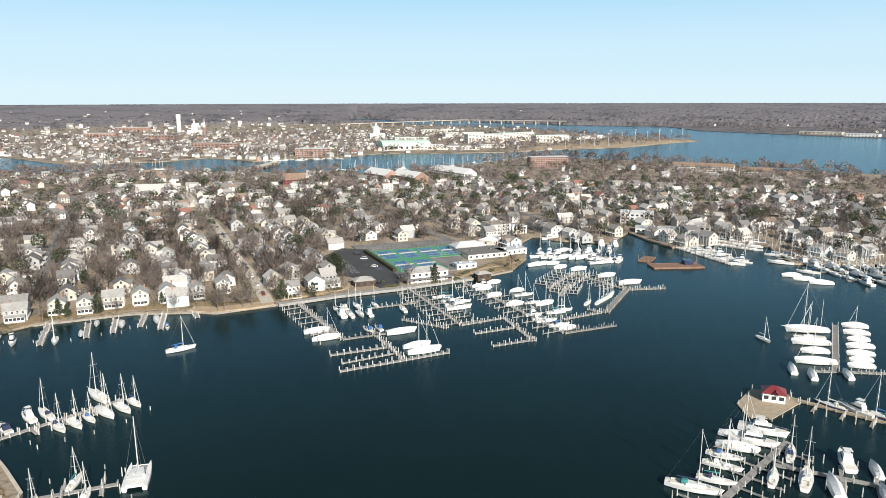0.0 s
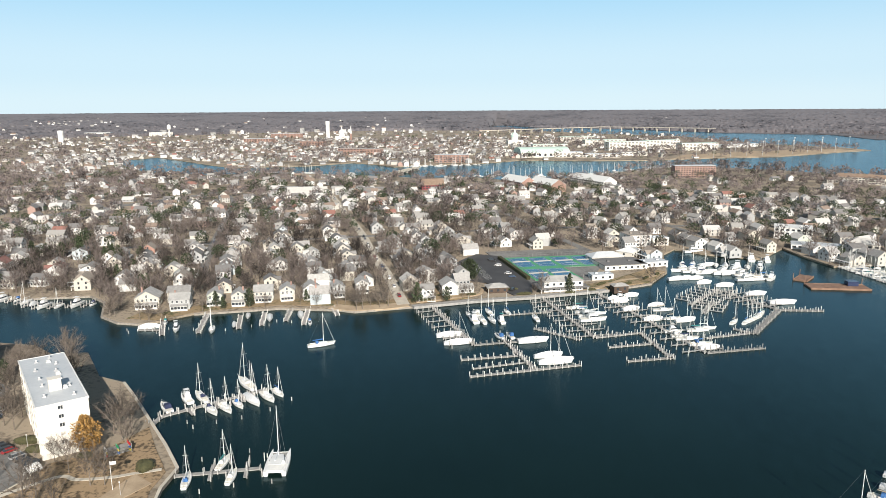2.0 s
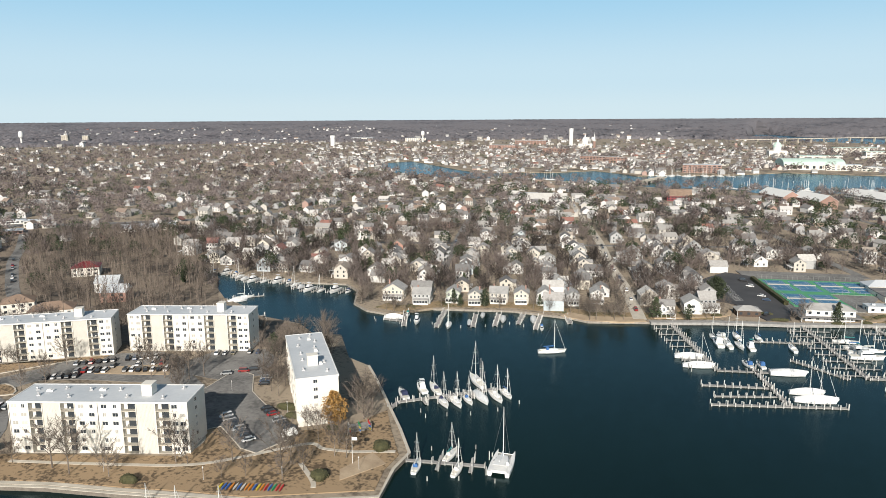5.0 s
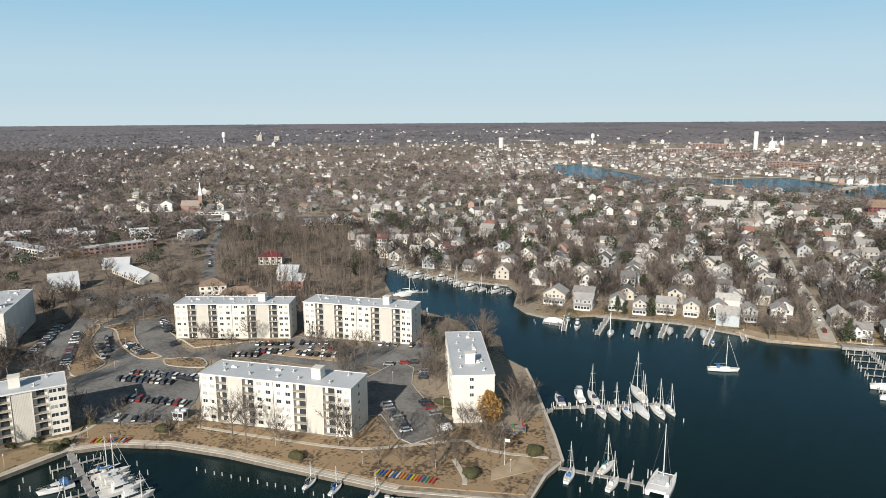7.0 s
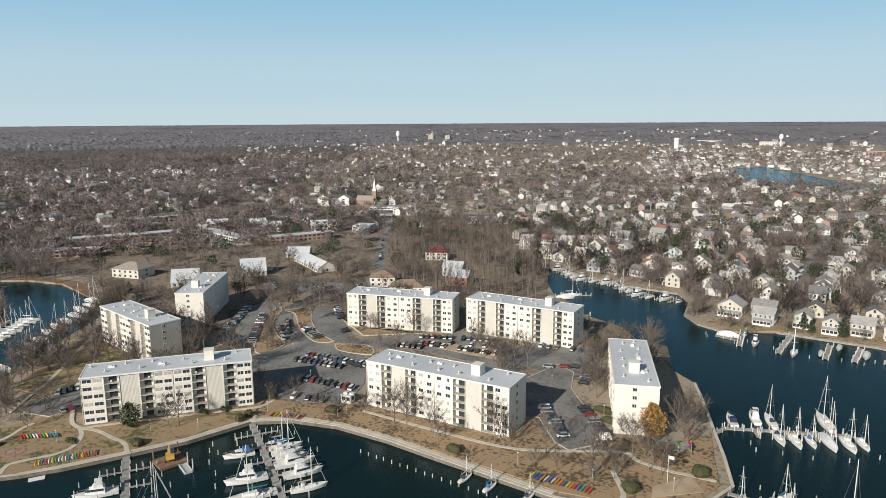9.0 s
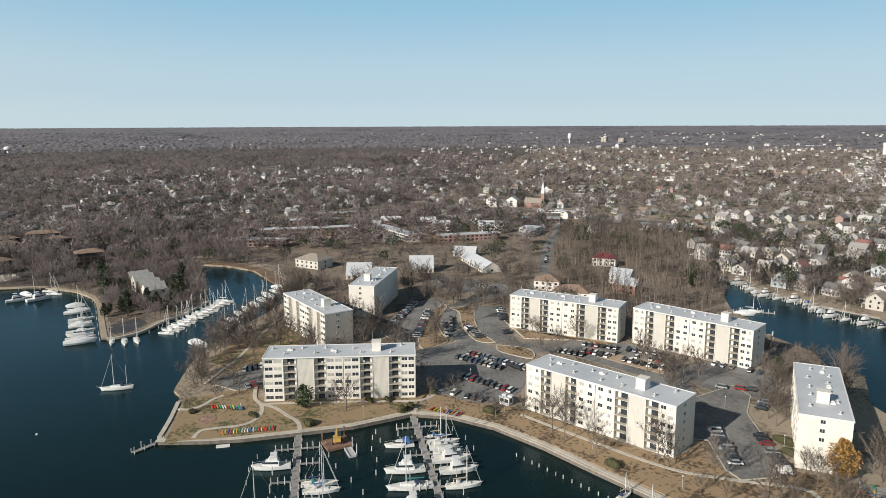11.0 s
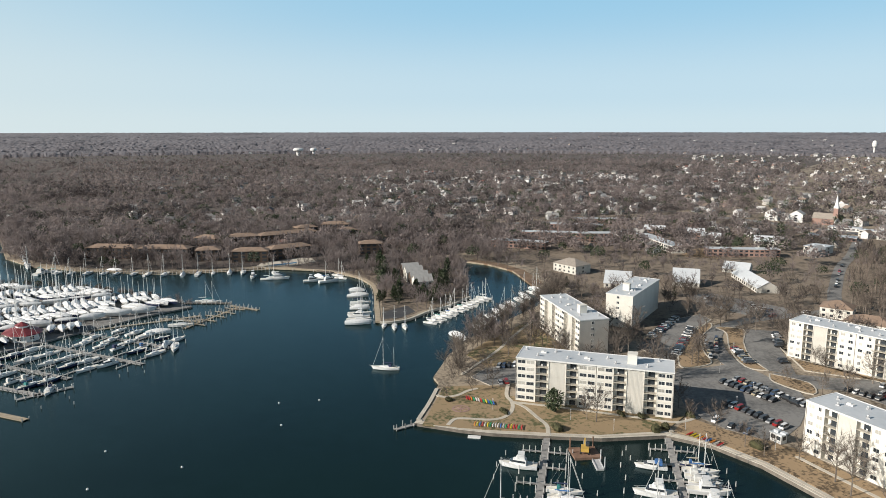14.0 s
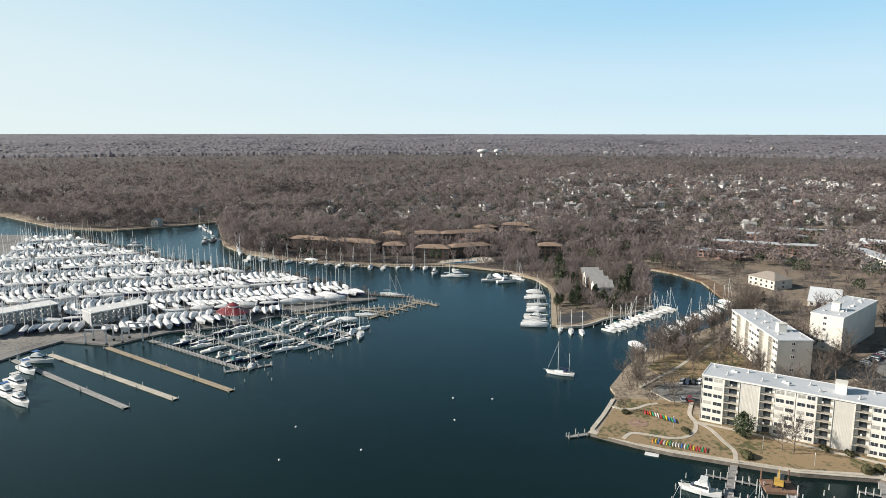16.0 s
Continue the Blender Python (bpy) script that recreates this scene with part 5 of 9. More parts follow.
ROADS = [
    ("road_drive", [(-268, 124), (-292, 122), (-310, 116), (-328, 115), (-350, 119), (-368, 127), (-380, 140), (-392, 160), (-411, 204), (-458, 229), (-541, 273), (-594, 307), (-690, 362)], 8.0, ASPHALT),
    ("road_highway", [(-760, -60), (-804, 118), (-862, 262), (-760, 350), (-645, 440), (-560, 560), (-470, 800), (-455, 900)], 15.0, ASPHALT),
    ("road_street_1", [(-94, 357), (-124, 428), (-148, 478), (-185, 565), (-235, 670), (-330, 870)], 7.0, CONCRETE),
    ("road_street_2", [(-240, 400), (-259, 436), (-298, 521), (-354, 645), (-400, 745), (-455, 823)], 6.5, ASPHALT),
    ("road_street_3", [(8, 520), (-30, 600), (-70, 690), (-130, 820)], 6.5, ASPHALT),
    ("road_street_4", [(110, 580), (70, 670), (30, 760), (-20, 860)], 6.5, ASPHALT),
    ("road_street_5", [(250, 540), (205, 640), (150, 760), (105, 860)], 6.5, ASPHALT),
    ("road_cross_1", [(-420, 440), (-250, 520), (-170, 556), (-40, 616), (90, 650), (230, 700), (360, 760)], 6.5, ASPHALT),
    ("road_cross_2", [(-560, 560), (-370, 670), (-225, 730), (-90, 790), (60, 840), (200, 900)], 6.5, ASPHALT),
]
for i, (k, line, wd, m_) in enumerate(ROADS):
    kerb(k, smooth(line, 3), wd, 1.5, 2.09 + 0.008 * i, m_, "grey street between winter trees", "road")
LAWNS = {
    "lawn_point": ([(-239, -17), (-276, -12), (-279, 4), (-277, 14), (-268, 14), (-252, 78), (-239, 68), (-234.5, 45), (-235, 26), (-236, 5)], GREEN),
    "lawn_quay": ([(-239, 71), (-252, 79), (-242, 88), (-234, 99), (-228, 107), (-178, 134.5), (-190, 143), (-184, 154), (-166, 146.5), (-158, 146), (-154, 158), (-158, 167), (-146, 178), (-142, 196), (-131, 183), (-119, 170), (-117.5, 160), (-113, 149), (-142, 128), (-160, 121), (-178, 113), (-198, 105), (-217, 95), (-230, 84)], LAWN),
    "lawn_island": ([(-321, 94), (-360, 112), (-379, 125), (-372, 125), (-351, 113), (-328, 108), (-312, 106), (-306, 92)], LAWN),
    "lawn_island_north": ([(-304, 128), (-309, 120), (-335, 122), (-361, 129), (-371, 127), (-368, 140), (-345, 132), (-322, 127)], LAWN),
    "lawn_triangle": ([(-300, 127), (-290, 125), (-277, 135), (-290, 139)], LAWN),
    "lawn_blocks": ([(-338, 147), (-305, 144), (-294, 168), (-283, 176), (-285, 182), (-323, 145)], LAWN),
    "mulch_strip": ([(-276, 169), (-252, 188), (-241, 179), (-270, 164)], SAND),
    "lawn_west": ([(-300, 24), (-308, 22), (-302, 6), (-318, -4), (-340, 6), (-370, 24), (-372, 30), (-320, 46)], GREEN),
    "lawn_club": ([(-60, 376), (-82, 366), (-84, 396), (-62, 398)], GREEN),
    "lawn_low_flats": ([(-585, 165), (-625, 190), (-615, 205), (-575, 195)], LAWN),
}
for k in ("lawn_island", "lawn_island_north", "lawn_triangle"):
    LAWNS[k] = (smooth(LAWNS[k][0] + LAWNS[k][0][:1], 4)[:-1], LAWNS[k][1])
for i, (k, (poly, m_)) in enumerate(LAWNS.items()):
    sheet(k, poly, 1.5, 2.16 + 0.006 * i, m_, "dormant winter grass, brown and faintly green", "lawn")
PATHS = [[(-267, -14), (-265, -11), (-267, -6), (-272, -2), (-275, 2)], [(-239, -8), (-244, -6), (-245, -2), (-244.5, 7), (-247, 12), (-253, 15), (-261, 15.5), (-269, 13.5), (-284, 15)], [(-262, 15), (-257, 20), (-248, 24), (-241, 27), (-234, 27)],
         [(-261.5, 16), (-257, 35), (-250, 60), (-246.5, 74), (-252, 83)], [(-291, -5), (-302, 0), (-323, 10), (-359, 23), (-380, 32)], [(-243.5, -19), (-258, -16.5), (-274, -14.5)], [(-246, 69), (-238.5, 70)],
         [(-222, 105), (-194, 119), (-171, 132), (-160, 145), (-149, 161), (-142, 161), (-133, 164), (-128, 167), (-121, 171)], [(-142, 150), (-132, 144), (-129, 141)], [(-178, 134), (-180, 144), (-186, 150)]]
for i, p in enumerate(PATHS):
    kerb("path", smooth(p), 1.5, 1.8, 2.24 + 0.005 * i, CONCRETE, "narrow concrete garden path", "path")

sheet("terrace_east", [(-125, 148), (-129, 153), (-127, 167), (-119, 163)], 1.8, 2.3, SAND, "sandy waterside terrace on the eastern lawn", "terrace")
for k in ("lawn_island", "lawn_island_north", "lawn_triangle", "lawn_blocks"):
    ring_ = LAWNS[k][0]
    kerb("kerb", ring_ + ring_[:1], 0.6, 1.8, 2.27, CONCRETE, "pale concrete kerb round a planted island", "kerb")
for k in ("parking_east", "parking_point", "parking_west"):
    ring_ = PAVED[k]
    kerb("kerb", ring_ + ring_[:1], 0.35, 1.8, 2.14, CONCRETE, "pale concrete kerb round the car park", "kerb")

# ---- apartment blocks ----
BLOCKED = []


def footprint(a, b, depth, grow=2.5):
    d = Vector((b[0] - a[0], b[1] - a[1])).normalized()
    n_ = Vector((-d.y, d.x))
    pts = []
    for s, t in ((-grow, -grow), (1, -grow), (1, 1), (-grow, 1)):
        base = Vector(a) - d * grow if s < 0 else Vector(b) + d * grow
        pts.append(tuple(base + n_ * (t if t < 0 else depth + grow)))
    BLOCKED.append(pts)


def front(a, b, scaled=False):
    m = at(a[0], a[1], LAND, heading(a, b))
    return m @ Matrix.Diagonal((math.hypot(b[0] - a[0], b[1] - a[1]) / 57.6, 1, 1, 1)) if scaled else m


FRONTS = [("ribbon", (-263.8, 17.0), (-249.7, 72.8)), ("punched", (-226.8, 109.0), (-176.8, 137.0)), ("punched", (-325.0, 144.5), (-284.0, 183.0)), ("punched", (-283.0, 190.5), (-234.0, 217.5)),
          ("ribbon", (-366.0, 33.5), (-318.0, 48.0)), ("punched", (-197.5, 203.0), (-160.5, 169.0)), ("punched", (-417.0, 93.0), (-373.0, 69.0))]
LABEL = {"ribbon": "six-storey cream apartment block with ribbon windows and grey brick ends", "punched": "six-storey white apartment block with recessed balconies and flat roof"}
for st_, a, b in FRONTS:
    place("condo_" + st_, lambda: condo(st_, LABEL[st_]), front(a, b, True))
    footprint(a, b, 14.5)

# ---- low flats, schools, clubs and shops ----
LOW = [  # centre, size, storeys, turn, wall, roof, style
    ((-621, 34), (50, 11), 2, 71, REDBRICK, MEMBRANE, "flat"), ((-657, 65), (54, 11), 3, 83, REDBRICK, MEMBRANE, "flat"), ((-654, 106), (30, 11), 3, 93, REDBRICK, MEMBRANE, "flat"), ((-734, 98), (54, 11), 2, 81, REDBRICK, MEMBRANE, "flat"),
    ((-783, 131), (58, 11), 2, 90, REDBRICK, MEMBRANE, "flat"), ((-880, 111), (24, 12), 1, 100, REDBRICK, MEMBRANE, "flat"), ((-634, 160), (74, 12), 2, 12, CREAM, MEMBRANE, "flat"), ((-704, 172), (20, 12), 2, 68, REDBRICK, MEMBRANE, "gable"),
    ((-684, 206), (16, 13), 2, 80, REDBRICK, MEMBRANE, "gable"), ((-656, 212), (17, 12), 2, 70, CREAM, MEMBRANE, "gable"), ((-590, 217), (58, 10), 2, 88, REDBRICK, MEMBRANE, "flat"), ((-636, 252), (16, 14), 2, 70, CREAM, MEMBRANE, "gable"),
    ((-608, 287), (16, 20), 2, 43, CREAM, MEMBRANE, "flat"), ((-478, 186), (50, 14), 1, -1, RIB, MEMBRANE, "gable"), ((-522, 190), (18, 14), 1, 60, RIB, MEMBRANE, "gable"), ((-480, 141), (17, 24), 1, 75, RIB, MEMBRANE, "gable"),
    ((-472, 94), (17, 22), 1, 75, RIB, MEMBRANE, "gable"), ((-516, 68), (22, 16), 2, 41, RIB, SHINGLE, "hip"), ((-749, 378), (30, 13), 1, 56, TRIMW, MEMBRANE, "flat"), ((-706, 381), (19, 12), 2, 56, CREAM, MEMBRANE, "flat"),
    ((-686, 336), (40, 16), 1, 60, REDBRICK, MEMBRANE, "flat"), ((-590, 426), (50, 30), 1, 51, CREAM, MEMBRANE, "flat"), ((-832, 337), (15, 14), 3, 145, TRIMW, SHINGLE, "gable"), ((-816, 358), (15, 14), 3, 145, TRIMW, SHINGLE, "gable"), ((-850, 470), (34, 18), 2, 40, SIDING, SHINGLE, "hip"),
    ((-452, 276), (17, 14), 2, 50, CREAM, REDROOF, "hip"), ((-397, 256), (14, 12), 2, 40, SIDING, MEMBRANE, "gable"), ((-372, 244), (15, 12), 2, 36, SIDING, MEMBRANE, "gable"), ((-398, 202), (16, 14), 2, 57, CREAM, BROWNROOF, "hip"), ((-377, 209), (22, 14), 1, 50, CREAM, BROWNROOF, "hip"),
    ((168, 1118), (62, 18), 6, 12, REDBRICK, MEMBRANE, "flat"), ((-84, 944), (56, 22), 3, -55, REDBRICK, TRIMW, "gable"), ((-44, 915), (56, 22), 3, -55, REDBRICK, TRIMW, "gable"), ((16, 1000), (78, 22), 2, -54, TRIMW, TRIMW, "gable"),
    ((172, 606), (28, 20), 3, -14, TRIMW, TRIMW, "flat"), ((176, 560), (34, 16), 1, -14, TRIMW, MEMBRANE, "flat"), ((206, 556), (22, 16), 2, -14, CREAM, SHINGLE, "hip"), ((-196, 906), (30, 24), 2, 20, REDROOF, BROWNROOF, "gable"),
    ((-330, 800), (48, 30), 1, 20, TRIMW, SHINGLE, "gable"), ((-370, 860), (50, 34), 1, 20, TRIMW, MEMBRANE, "flat"), ((392, 1045), (88, 14), 3, -30, CREAM, BROWNROOF, "gable"), ((442, 975), (44, 14), 3, -30, CREAM, BROWNROOF, "gable"), ((-10, 405.5), (24, 10.5), 2, 22, TRIMW, GREYSHAKE, "hip"), ((27, 474), (30, 22), 1, 22, CREAM, SHINGLE, "flat"), ((48, 480), (21, 10), 1, 28, TRIMW, MEMBRANE, "flat"), ((18, 493), (24, 12), 1, 22, CREAM, MEMBRANE, "hip"), ((36, 514), (16, 12), 1, 60, CREAM, TRIMW, "hip"), ((43, 553), (18, 17), 3, 25, TRIMW, SHINGLE, "flat"), ((60, 556), (14, 10), 2, 25, CREAM, MEMBRANE, "flat"),
    # the two BROWNWALL pavilions are open-sided: dark walls stand for shade inside
    ((-74, 385), (12, 9.5), 2, 112, TRIMW, GREYSHAKE, "gable"), ((-65, 389), (9, 7), 1, 22, TRIMW, GREYSHAKE, "gable"), ((-47, 394), (12, 8), 1, 22, BROWNWALL, GREYSHAKE, "hip"), ((24, 409), (9, 6), 1, 22, BROWNWALL, SHINGLE, "hip"), ((14, 436), (14, 7), 1, 22, TRIMW, MEMBRANE, "flat"),
]
for c, s, n_, turn, wl, rf, style in LOW:
    lab = ("red brick" if wl is REDBRICK else "pale painted") + {"flat": " low block with flat grey roof and window rows", "gable": " block with long gabled roof and window rows", "hip": " pavilion with hipped roof and window rows"}[style]
    ob = block(lab, s[0], s[1], n_, wl, rf, style, single=math.hypot(*c) < 560)
    ob.matrix_basis = at(c[0], c[1], LAND, turn)
    r = max(s) / 2
    d = Vector((math.cos(radians(turn)), math.sin(radians(turn))))
    a = (c[0] - d.x * s[0] / 2 + d.y * s[1] / 2, c[1] - d.y * s[0] / 2 - d.x * s[1] / 2)
    footprint(a, (a[0] + d.x * s[0], a[1] + d.y * s[0]), s[1])

# brown timber condominiums across the western creek
BROWN = (((-550, -301), (42, 13), 88), ((-549, -257), (42, 13), 89), ((-544, -219), (19, 13), 105), ((-604, -243), (24, 13), 70), ((-616, -216), (26, 13), 113), ((-636, -181), (56, 13), 128), ((-541, -183), (28, 13), 99), ((-560, -158), (36, 13), 130), ((-676, -175), (21, 13), 128), ((-702, -150), (28, 13), 96), ((-662, -130), (16, 13), 119), ((-584, -94), (20, 13), 105))
for c, s, turn in BROWN:
    ob = block("brown timber condominium with shallow brown shake roof under trees", s[0], s[1], 3, BROWNWALL, BROWNROOF, "hip", cols=max(4, int(s[0] / 5)), rise=2.6, single=False)
    ob.matrix_basis = at(c[0], c[1], LAND, turn)
    d = Vector((math.cos(radians(turn)), math.sin(radians(turn))))
    a = (c[0] - d.x * s[0] / 2 + d.y * s[1] / 2, c[1] - d.y * s[0] / 2 - d.x * s[1] / 2)
    footprint(a, (a[0] + d.x * s[0], a[1] + d.y * s[0]), s[1])
for k, (x, y) in enumerate(((-491, -50), (-478, -46), (-463, -41), (-449, -37))):
    ob = block("white and brown townhouse with weathered grey sloping roof", 12, 9, 2, CREAM if k % 2 else BROWNWALL, GREYSHAKE, "gable", rise=3.8)
    ob.matrix_basis = at(x, y, LAND + 0.6 * (k % 2), 112)
    BLOCKED.append([(x - 11, y - 9), (x + 11, y - 9), (x + 11, y + 9), (x - 11, y + 9)])
BLOCKED.append([(-370, -58), (-412, -58), (-412, -36), (-376, -34)])
sheet("pool_deck", [(-518, -172), (-530, -172), (-556, -150), (-556, -138), (-541, -131), (-524, -145)], 1.6, 2.3, CONCRETE, "pale concrete pool terrace beside the creek", "terrace")
sheet("pool_water", [(-523, -164), (-527, -160), (-538, -146), (-534, -144), (-522, -158)], 2.0, 2.36, COURTB, "covered swimming pool", "pool")

# ---- tennis club ----
CU, CV = Vector((0.945, 0.33)), Vector((-0.40, 0.917))
ORG = Vector((-26, 421))


def tc(u, v):
    p = ORG + CU * u + CV * v
    return (p.x, p.y)


sheet("court_car_park", [(-26, 393), (-36, 386), (-56, 412), (-90, 424), (-82, 470), (-74, 494), (-58, 490), (-27, 412)], 1.5, 2.62, DARKASPH, "fresh black asphalt car park beside the courts", "car park")
sheet("court_apron", [tc(-6, -8), tc(-6, 92), tc(70, 92), tc(62, 40), tc(34, -4)], 1.5, 2.55, ASPHALT, "pale grey paving round the tennis courts", "paving")
sheet("court_surface", [tc(0, 0), tc(0, 68), tc(62, 68), tc(62, 33), tc(31, 33), tc(31, 0)], 2.0, 2.70, COURTG, "green painted tennis court surround", "tennis court")
sheet("club_lawn", [(16, 410), (44, 432), (56, 462), (46, 468), (22, 436), (2, 414)], 1.5, 2.3, GREEN, "dormant lawn before the club pavilions", "lawn")
kerb("club_path", smooth([(-4, 398), (14, 414), (26, 432), (44, 444), (54, 460)]), 2.6, 1.5, 2.4, SAND, "sandy path winding through the club lawn", "path")
kerb("club_path_west", smooth([(-88, 362), (-66, 376), (-56, 386), (-56, 398)]), 2.0, 1.5, 2.36, SAND, "sandy path from the boardwalk to the car park", "path")
for x, y, w_, t in ((-30, 389, 9, 22), (-4, 396, 6, 22), (14, 420, 8, 50), (30, 424, 6, 40), (20, 411, 4, 30), (42, 440, 7, 60), (-60, 382, 5, 22), (-84, 366, 6, 25), (-38, 397, 7, 22), (50, 452, 5, 60), (8, 404, 5, 20)):
    h_ = hedge(w_, 1.6, 1.3, int(abs(x)))
    tagged(h_, "clipped dark shrub bed beside the club path", "hedge").matrix_basis = at(x, y, LAND + 0.4, t)
line_me = Mesh()
for x in (-5.49, -4.12, 4.12, 5.49):
    line_me.box(x - 0.06, x + 0.06, -11.9, 11.9, 0.03, 0.045)
for y in (-11.9, -6.4, 6.4, 11.9):
    line_me.box(-5.5, 5.5, y - 0.06, y + 0.06, 0.048, 0.06)
line_me.box(-0.05, 0.05, -6.4, 6.4, 0.03, 0.045)


skirt = Mesh().loft([[(x * k, y * k - 0.5, z) for x, y in ((-15.5, -7.5), (15.5, -7.5), (15.5, 7.5), (-15.5, 7.5))] for k, z in ((1.0, 2.5), (0.98, 2.75), (0.8, 3.2))], True, False)
veranda = tagged(part("clubhouse_veranda", skirt, SHINGLE), "low grey veranda roof round the clubhouse", "veranda")
for x in (-14.5, -8.7, -2.9, 2.9, 8.7, 14.5):
    part("post", Mesh().box(x - 0.12, x + 0.12, -7.6, -7.36, -0.3, 2.6), TRIMW, veranda)
veranda.matrix_basis = at(-10, 405.5, LAND, 22)
stripes = Mesh()
for i in range(20):
    for x0, y0 in ((-77, 424), (-64, 428)):
        q = at(x0 + 9.5 - 0.9 * i * 0.42 * 2.2, y0 + 0.9 * i * 2.6 * 0.9 - 8, 2.63, 24)
        stripes.box(-2.5, 2.5, -0.07, 0.07, 0, 0.012, q)
tagged(part("parking_bay_lines", stripes, TRIMW), "white painted parking bay lines on black asphalt", "road marking", kind="structure")


def court():
    ob = tagged(part("tennis_court", Mesh().box(-6.1, 6.1, -13.2, 13.2, -0.05, 0.02), COURTB), "blue tennis court with white lines and a net", "tennis court", "tennis courts")
    part("line", line_me, TRIMW, ob)
    n_ = Mesh().box(-6.4, 6.4, -0.03, 0.03, 0.15, 1.0)
    part("net", n_, RAILM, ob)
    for x in (-6.4, 6.4):
        part("net_post", Mesh().rod((x, 0, 0), (x, 0, 1.1), 0.06), METALG, ob)
    return ob


for u, v in ((8, 17), (23, 17), (8, 51), (23, 51), (38.5, 51), (54, 51)):
    p = tc(u, v)
    place("court", court, at(p[0], p[1], 2.74, math.degrees(math.atan2(-CV.x, CV.y))))


def fence_run(pts, h=3.2):
    m = Mesh()
    for a, b in zip(pts, pts[1:]):
        n_ = max(1, int(math.hypot(b[0] - a[0], b[1] - a[1]) / 3))
        for i in range(n_ + 1):
            x, y = a[0] + (b[0] - a[0]) * i / n_, a[1] + (b[1] - a[1]) * i / n_
            m.rod((x, y, 2.5), (x, y, 2.5 + h), 0.06, 0.06, 4)
        for z in (2.7, 2.5 + h / 2, 2.45 + h):
            m.rod((a[0], a[1], z), (b[0], b[1], z), 0.04, 0.04, 3)
    return tagged(part("court_fence", m, RAILM), "dark chain-link fence of posts and rails round the courts", "fence")


fence_run([tc(0, 0), tc(0, 68), tc(62, 68), tc(62, 33), tc(31, 33), tc(31, 0)])
hd = hedge(62, 2.4, 2.4, 4)
p = tc(-3.4, 34)
hd.matrix_basis = at(p[0], p[1], 2.5, math.degrees(math.atan2(CV.y, CV.x)))
BLOCKED.append([tc(-40, -30), tc(-40, 75), tc(-6, 96), tc(75, 96), tc(110, 30), tc(80, -10), tc(30, -25)])
BLOCKED += list(PAVED.values())

# ---- piers and boats ----
BR = random.Random(5)


def boat(kind, x, y, turn, size=1, z=0.0):
    """kind: s sailboat, n navy sailboat, v covered sailboat, c covered motor boat, m motor yacht, k small cruiser."""
    L_ = {"s": (8.5, 10.5, 12.5, 15.0), "n": (8.5, 10.5, 12.5, 15.0), "v": (8.5, 10.5, 12.5, 15.0), "c": (7.0, 9.0, 11.0, 13.0), "m": (9.0, 11.5, 14.0, 17.0), "k": (6.0, 7.5, 9.0, 10.5)}[kind][size]
    var = BR.randrange(2)
    plain = math.hypot(x, y) > 330
    key = (kind, size, var, plain)
    if kind in "snv":
        fn = lambda: sailboat(size * 7 + var, L_ * (1 + 0.06 * var), kind == "n", True, kind == "v", plain)
    elif kind == "c":
        fn = lambda: covered_boat(size * 5 + var, L_ * (1 + 0.08 * var))
    else:
        fn = lambda: motorboat(size + var, L_ * (1 + 0.05 * var), kind == "m", plain)
    return place(key, fn, at(x, y, z + WL + BR.uniform(-0.04, 0.04), turn))


def row(kinds, a, b, n, turn, sizes=(0, 1, 2), jitter=1.0):
    for i in range(n):
        s = (i + 0.5) / n
        boat(BR.choice(kinds), a[0] + (b[0] - a[0]) * s + BR.uniform(-jitter, jitter), a[1] + (b[1] - a[1]) * s + BR.uniform(-jitter, jitter), turn + BR.uniform(-4, 4) + (180 if BR.random() < 0.4 else 0), BR.choice(sizes))


# club marina in front of the tennis courts
pier((-79, 360), (-46, 301), 1.9, fingers=1, flen=10, fstep=8.5, sides=(-1,))
pier((-46, 301), (-27, 309), 1.6, fingers=0)
pier((-37, 318), (-16.6, 276), 1.9, fingers=0)
pier((-41.7, 262.8), (2.1, 284), 1.6, step=4.0)
pier((-48.5, 281), (-24, 291), 1.6, step=4.0)
pier((-42, 271.5), (-21, 283), 1.0, step=5.0)
pier((-20, 330), (2, 317), 1.6, step=5.0)
pier((-38, 350), (-14, 360), 1.6, step=5.0)
pier((-20, 388), (9, 321), 2.1, fingers=1, flen=9, fstep=8.5, sides=(1, -1))
pier((9, 321.5), (31, 333), 1.7, step=4.0)
pier((31, 331), (41.3, 298.5), 1.8, step=4.5)
pier((14.8, 308.8), (36, 318), 1.6, step=4.0)
pier((22, 292), (41.3, 300), 1.6, step=3.5)
pier((12, 402), (57, 309), 2.0, fingers=1, flen=9, fstep=9, sides=(1, -1))
pier((57, 309), (83.3, 320.2), 1.7, step=4.0)
pier((60, 330), (81, 341), 1.6, step=4.0)
pier((61, 388), (82, 424), 2.0, fingers=1, flen=10, fstep=6)
pier((76, 347), (84, 341), 1.8, step=4)
pier((84, 341), (106, 385), 2.6, step=4.0, label="timber breakwater pier with sheet-pile face")
pier((106, 385), (128.3, 388), 2.6, step=3.0, label="timber breakwater pier with sheet-pile face")
pier((105, 386), (83, 422), 2.0, step=4.0, fingers=1, flen=9, fstep=7)
pier((66, 372), (74, 394), 1.6, step=4.0, fingers=1, flen=7, fstep=6)
sheet("club_boardwalk", band([(-88, 354), (-58, 371), (-26, 385), (17, 408)], 4.0), 1.0, 2.45, WOOD, "grey timber boardwalk along the club shore", "boardwalk")
